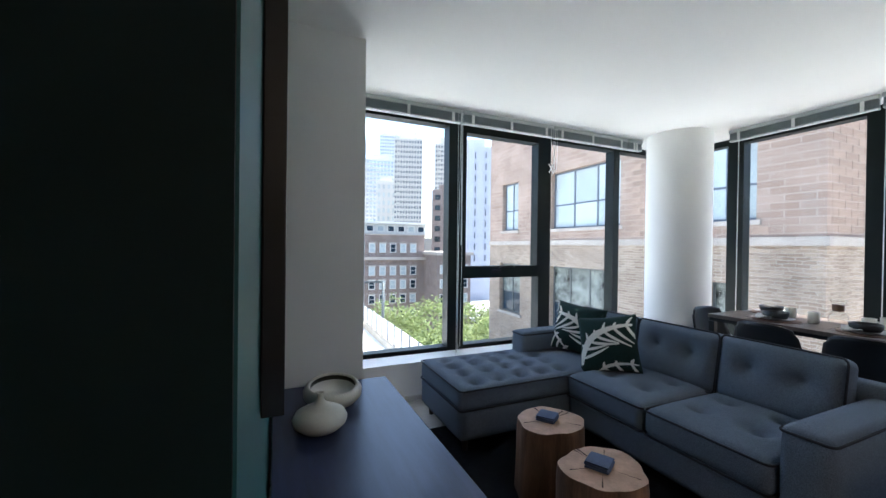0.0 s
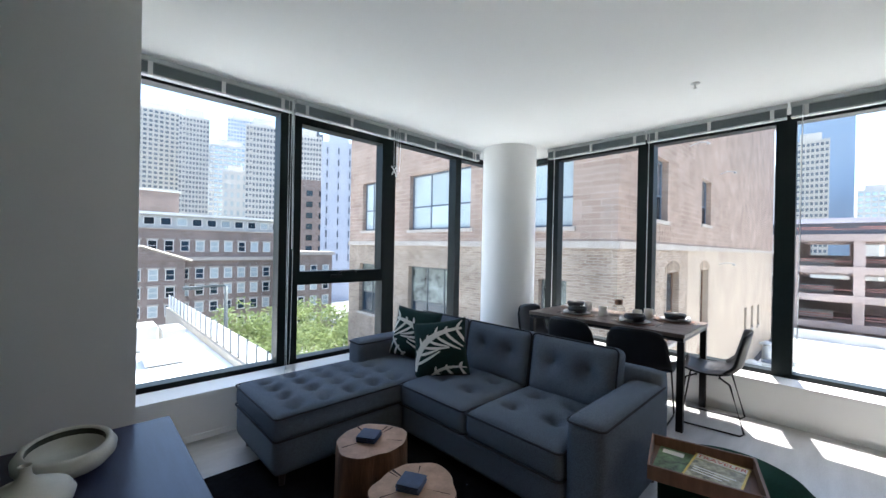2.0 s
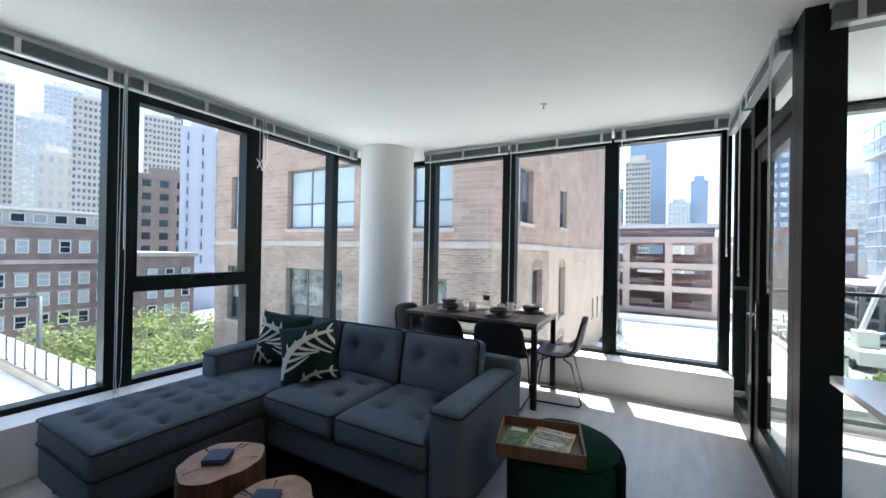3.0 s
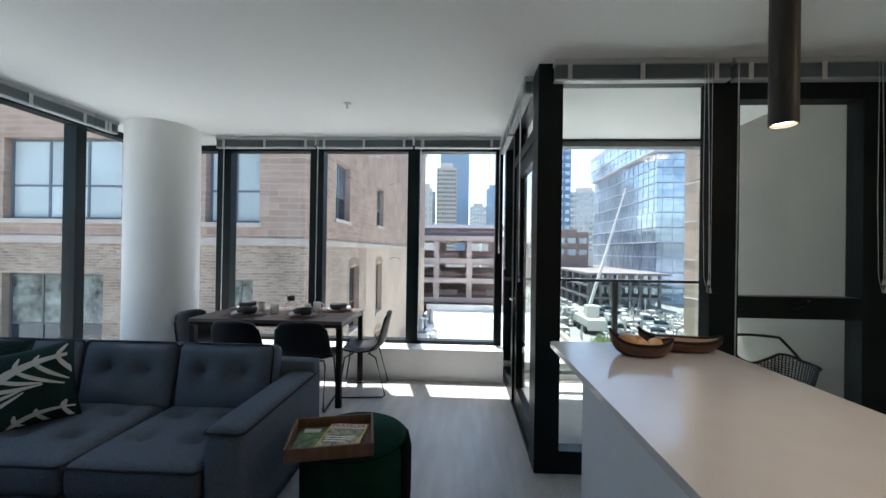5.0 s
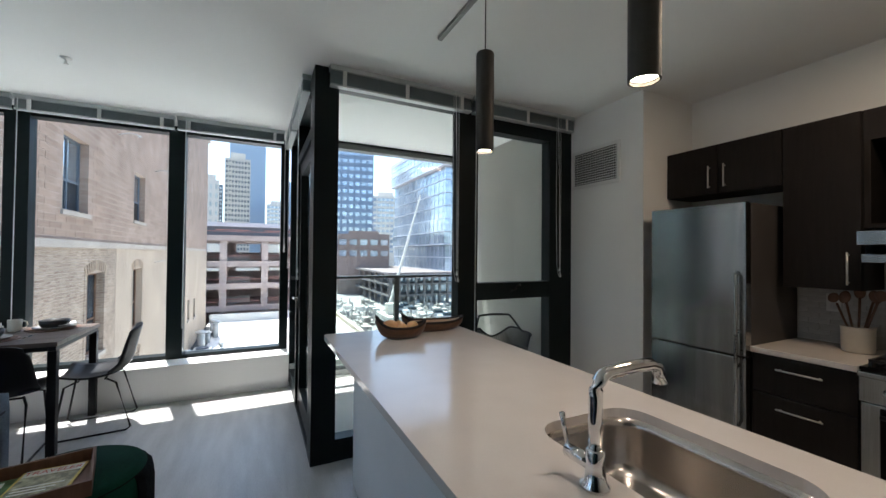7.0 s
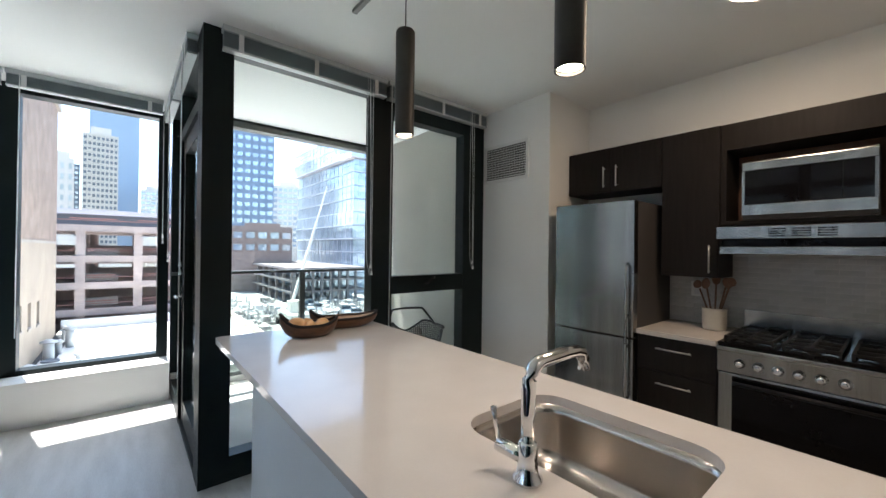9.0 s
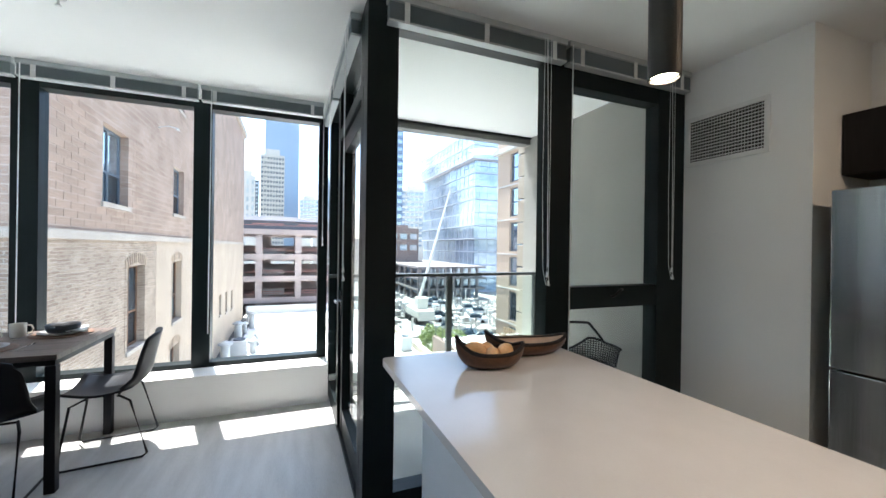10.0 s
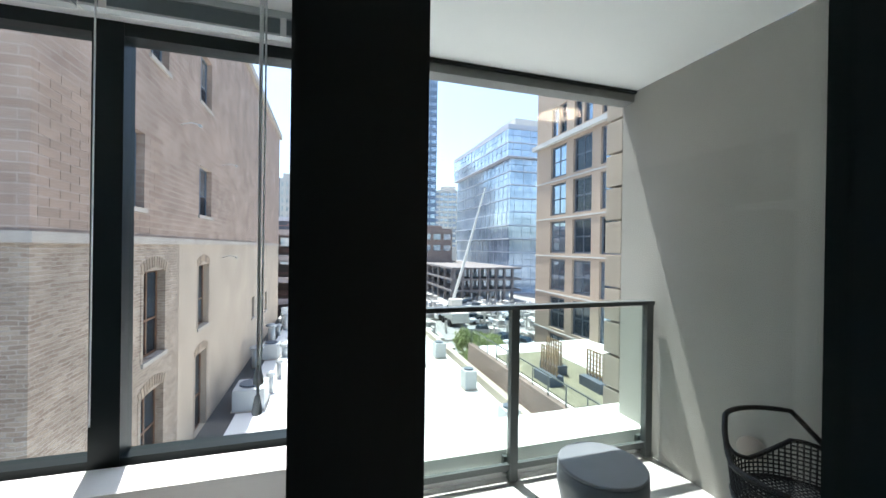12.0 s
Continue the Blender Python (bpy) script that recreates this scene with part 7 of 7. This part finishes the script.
# buff pier of this house beside the balcony
pr = thing("facade_pier", (5.5, -3.2, -6), "buff rusticated pier of stacked blocks", "pier", kind="structure")
for k in range(34):
    z = -6 + 0.30 * k
    solid("block", (5.505, 5.70, -3.50, -3.10, z, z + 0.280), "precast", pr, bevel=0.006)

# heaps, pallets, skips and sheds on the building site
M["sitestuff"] = material("dusty site materials", (0.26, 0.24, 0.22), 0.9, var=0.6, scale=0.25, fine=1.5, bump=0, tint=(0.55, 0.52, 0.48))
rq = random.Random(21)
bm = bmesh.new()
for k in range(700):
    x, y = rq.uniform(50, 104), rq.uniform(-46, -12)
    if -12 < y + 0.22 * x < -6:
        continue
    w, d, h = rq.choice(((2.4, 0.3, 0.3), (1.0, 0.8, 0.6), (0.3, 3.0, 0.4), (1.8, 1.4, 1.1), (0.2, 0.2, 2.4), (1.4, 0.4, 0.9)))
    box(bm, x - w / 2, x + w / 2, y - d / 2, y + d / 2, -12.0, -12.0 + h * rq.uniform(0.6, 1.3))
tagged(part("site_materials", bm, M["sitestuff"]), "scattered building materials on the open site", "building materials", kind="stuff")

# crane on the building site
cr = thing("mobile_crane", (69, -22, -12), "white telescopic mobile crane on the site", "crane")
bm = bmesh.new()
tube(bm, [(69, -22.3, -9.5), (70.4, -25.6, 0), (71.3, -27.8, 6.5)], [0.32, 0.27, 0.22], 6)
part("boom", bm, M["cranewhite"], cr)
bm = bmesh.new()
tube(bm, [(71.2, -27.6, 6.0), (72.4, -30.2, 13.5)], [0.2, 0.14], 6)
part("boom_tip", bm, M["cranewhite"], cr)
solid("carrier", (64, 72, -24, -21, -11.3, -9.6), "cranewhite", cr, bevel=0.1)
solid("cab", (66.5, 68.5, -23.6, -21.6, -9.598, -7.6), "cranewhite", cr, bevel=0.1)
for x in (65.2, 67, 69, 71):
    bm = bmesh.new()
    lathe(bm, [(0.6, -0.2), (0.6, 0.2)], 14)
    part("wheel", placed(bm, pose(x, -20.9, -11.4, 90, 0, 0)), M["tyre"], cr)


# cars
def car_thing(m):
    c = empty("parked_car", m, "small parked car on the open lot", "car", "parked cars")
    bm = bmesh.new()
    v = box(bm, -2.2, 2.2, -0.9, 0.9, 0.35, 0.95)
    part("body", bm, M["carpaint"], c, bevel=0.12)
    bm = bmesh.new()
    v = box(bm, -1.3, 1.0, -0.8, 0.8, 0.94, 1.45)
    for q in v:
        if q.co.z > 1.2:
            q.co.x *= 0.7
    part("cabin", bm, M["darkglass"], c, bevel=0.08)
    for x in (-1.4, 1.4):
        for y in (-0.85, 0.85):
            bm = bmesh.new()
            lathe(bm, [(0.33, -0.1), (0.33, 0.1)], 14)
            part("wheel", placed(bm, pose(x, y, 0.33, 90, 0, 0)), M["tyre"], c)
    return c


rc = random.Random(3)
car0 = car_thing(pose(52, -24, -12, 0, 0, 20))
for k in range(18):
    copy_thing(car0, pose(44 + 5.2 * (k % 9) + rc.uniform(-2, 2), -27 - 7.5 * (k // 9) + rc.uniform(-3, 3), -12, 0, 0, 70 + rc.uniform(-40, 40)))
for k in range(5):
    copy_thing(car0, pose(31 + rc.uniform(-2, 2), 52 + 9 * k, -11.96, 0, 0, 90 + rc.uniform(-5, 5)))
tagged(bx("road_north", 27, 36, 10, 400, -12.0, -11.97, M["asphalt"]), "asphalt street between the buildings", "road", **S)
tagged(bx("road_east", 78, 88, -200, 40, -12.0, -11.97, M["asphalt"]), "asphalt street past the site", "road", **S)

# the brick hall across the street
hall = empty("brick_hall", label="brown brick institutional building with white windows", category="building")
bx("wall", -12, 21, 54, 70, -12, 3.0, M["dormbrick"], hall)
bx("attic", -12, 21.2, 54.2, 70, 3.0, 4.65, M["attic"], hall)
bx("roof_edge", -12.3, 21.5, 53.7, 70, 4.65, 4.95, M["trimwhite"], hall)
bx("attic_sill", -12.1, 21.1, 53.8, 54.19, 3.0, 3.16, M["stone"], hall)
bx("cornice", -12.2, 21.0, 53.6, 53.998, -0.62, -0.2, M["stone"], hall)
bx("roof_house", -3.0, 9.6, 56, 66, 4.952, 7.5, M["dormbrick"], hall)
bx("roof_house_edge", -3.2, 9.8, 55.8, 66.2, 7.5, 7.75, M["trimwhite"], hall)
bx("wing", 21.0, 26.3, 49, 60, -12, 0.2, M["dormbrick"], hall)
bx("wing_cornice", 20.7, 26.6, 48.7, 60, 0.202, 0.65, M["stone"], hall)
bx("gable_bay", 1.6, 9.8, 53.0, 53.598, -12, -0.64, M["dormbrick"], hall)
bm = bmesh.new()
p = [bm.verts.new((x, y, z)) for y in (52.8, 53.598) for x, z in ((1.2, -0.638), (10.2, -0.638), (5.7, 0.96))]
for f in ((0, 1, 2), (5, 4, 3), (0, 3, 4, 1), (1, 4, 5, 2), (2, 5, 3, 0)):
    bm.faces.new([p[i] for i in f])
part("pediment", bm, M["dormbrick"], hall)
for x0, z0, x1, z1 in ((1.0, -0.62, 5.7, 1.02), (10.4, -0.62, 5.7, 1.02)):
    bm = bmesh.new()
    tube(bm, [(x0, 52.72, z0), (x1, 52.72, z1)], 0.16, 4)
    part("raking_cornice", bm, M["stone"], hall)
wm, wd = far_window(0.92, 1.3, "paleglass", "trimwhite", 1), far_window(0.92, 1.3, "darkglass", "trimwhite", 1)
for j, z in enumerate((0.45, -2.85, -4.85, -6.95, -9.2)):
    for i in range(19):
        x = -8.7 + 1.55 * i
        put_window(hall, wm if rf.random() < 0.5 else wd, x, 52.98 if j > 0 and 1.9 < x < 9.5 else 53.98, z, 0)
        bm = bmesh.new()
        box(bm, -0.6, 0.6, -0.14, 0.0, -0.16, -0.003)
        lintel = new("lintel", mesh_of(bm, "lintel", M["stone"]))
        lintel.parent = hall
        lintel.matrix_basis = pose(x, 52.98 if j > 0 and 1.9 < x < 9.5 else 53.98, z + 1.47)
    for i in range(3):
        if j:
            put_window(hall, wm if rf.random() < 0.6 else wd, 21.9 + 1.7 * i, 48.98, z + 0.4, 0)
for i in range(20):
    put_window(hall, far_window(1.1, 0.95, "darkglass" if i % 3 else "paleglass", "trimwhite", 0), -9.0 + 1.55 * i, 54.18, 3.45, 0)

# terrace of this house to the north, with its railing
tagged(bx("terrace_north", -12, 6.2, 5.5, 33, -5.0, -4.5, M["roofwhite"]), "white sunlit roof terrace", "terrace", **S)
tagged(bx("terrace_curb", 6.2, 6.55, 5.5, 40, -6.0, -4.1, M["precast"]), "pale concrete terrace kerb", "kerb", **S)
nrl = thing("terrace_fence", (6.4, 20, -4.1), "white panelled terrace fence with steel posts", "fence")
for k in range(26):
    y = 6.0 + 1.3 * k
    solid("post", (6.33, 6.42, y - 0.05, y + 0.05, -4.098, -2.95), "steel", nrl)
    solid("panel", (6.36, 6.39, y + 0.07, y + 1.22, -4.02, -3.0), "roofwhite", nrl)
for x, y, w, h in ((2.6, 27, 2.6, 1.3), (3.8, 23.5, 1.6, 0.9), (1.2, 30.5, 3.5, 2.2), (4.6, 26.5, 1.0, 1.1)):
    u = thing("rooftop_unit", (x, y, -4.5), "white boxy rooftop unit on the terrace", "air unit", "rooftop units")
    solid("case", (x - w / 2, x + w / 2, y - 0.9, y + 0.9, -4.45, -4.45 + h), "attic", u, bevel=0.03)
    solid("skid", (x - w / 2 + 0.1, x + w / 2 - 0.1, y - 0.8, y + 0.8, -4.499, -4.451), "steel", u)
slp = thing("street_lamp", (7.5, 27, -12), "grey street lamp with a side arm", "street lamp")
bm = bmesh.new()
tube(bm, [(7.5, 27, -12), (7.5, 27, -1.2)], [0.14, 0.10], 10)
part("pole", bm, M["steel"], slp, smooth=True)
solid("arm", (5.9, 7.4, 26.92, 27.08, -1.25, -1.12), "steel", slp)
solid("lamp_head", (5.2, 6.1, 26.8, 27.2, -1.35, -1.15), "steel", slp, bevel=0.03)


# trees
def tree(x, y, r, top, seed):
    rnd = random.Random(seed)
    t = thing("street_tree", (x, y, -12), "leafy green street tree in full leaf", "tree", "street trees")
    bm = bmesh.new()
    tube(bm, [(x, y, -12), (x + 0.1, y, -10), (x, y + 0.1, top - r)], [0.28, 0.22, 0.14], 8)
    for k in range(6):
        a = k * 1.05 + rnd.uniform(-0.3, 0.3)
        tube(bm, [(x, y, top - r * 1.5), (x + 0.35 * r * math.cos(a), y + 0.35 * r * math.sin(a), top - r * 1.0), (x + 0.7 * r * math.cos(a), y + 0.7 * r * math.sin(a), top - r * 0.6)], [0.10, 0.07, 0.03], 6)
    part("trunk", bm, M["bark"], t, smooth=True)
    clumps = []
    for k in range(34):
        u, v = rnd.uniform(0, 6.28), rnd.uniform(-0.25, 1)
        d = rnd.uniform(0.45, 1.0)
        h = math.sqrt(max(0, 1 - v * v))
        clumps.append((Vector((x + d * r * h * math.cos(u), y + d * r * h * math.sin(u), top - r * 0.85 + d * r * 0.85 * v)), rnd.uniform(0.35, 0.62) * r * 0.55))
    verts, faces = [], []
    for c, cr_ in clumps:
        for k in range(85):
            q = Vector((rnd.gauss(0, 1), rnd.gauss(0, 1), rnd.gauss(0, 0.8)))
            q = c + q.normalized() * cr_ * rnd.uniform(0.5, 1.05)
            n1 = Vector((rnd.gauss(0, 1), rnd.gauss(0, 1), rnd.gauss(0, 0.5))).normalized() * rnd.uniform(0.10, 0.20)
            n2 = n1.cross(Vector((rnd.gauss(0, 1), rnd.gauss(0, 1), rnd.gauss(0, 1)))).normalized() * rnd.uniform(0.06, 0.12)
            b = len(verts)
            verts += [q - n1, q + n2, q + n1, q - n2]
            faces.append((b, b + 1, b + 2, b + 3))
    me = bpy.data.meshes.new("crown")
    base = Vector((x, y, -12))
    me.from_pydata([v - base for v in verts], [], faces)
    me.materials.append(M["leaf"])
    o = new("crown", me)
    o.parent = t


for k, row in enumerate(((10.5, 36, 4.0, -3.9), (15.5, 38, 4.2, -4.2), (20.5, 38.5, 4.0, -4.6), (13.0, 30.5, 3.6, -5.0), (18.0, 31.5, 3.6, -5.4), (23.5, 36.5, 3.4, -5.2), (9.2, 29.5, 3.2, -5.4), (21.5, 30, 3.2, -6.2), (39, -17, 3.0, -7.6), (43, -19, 2.6, -8.4), (47, -17.5, 2.4, -8.6))):
    tree(*row, 20 + k)
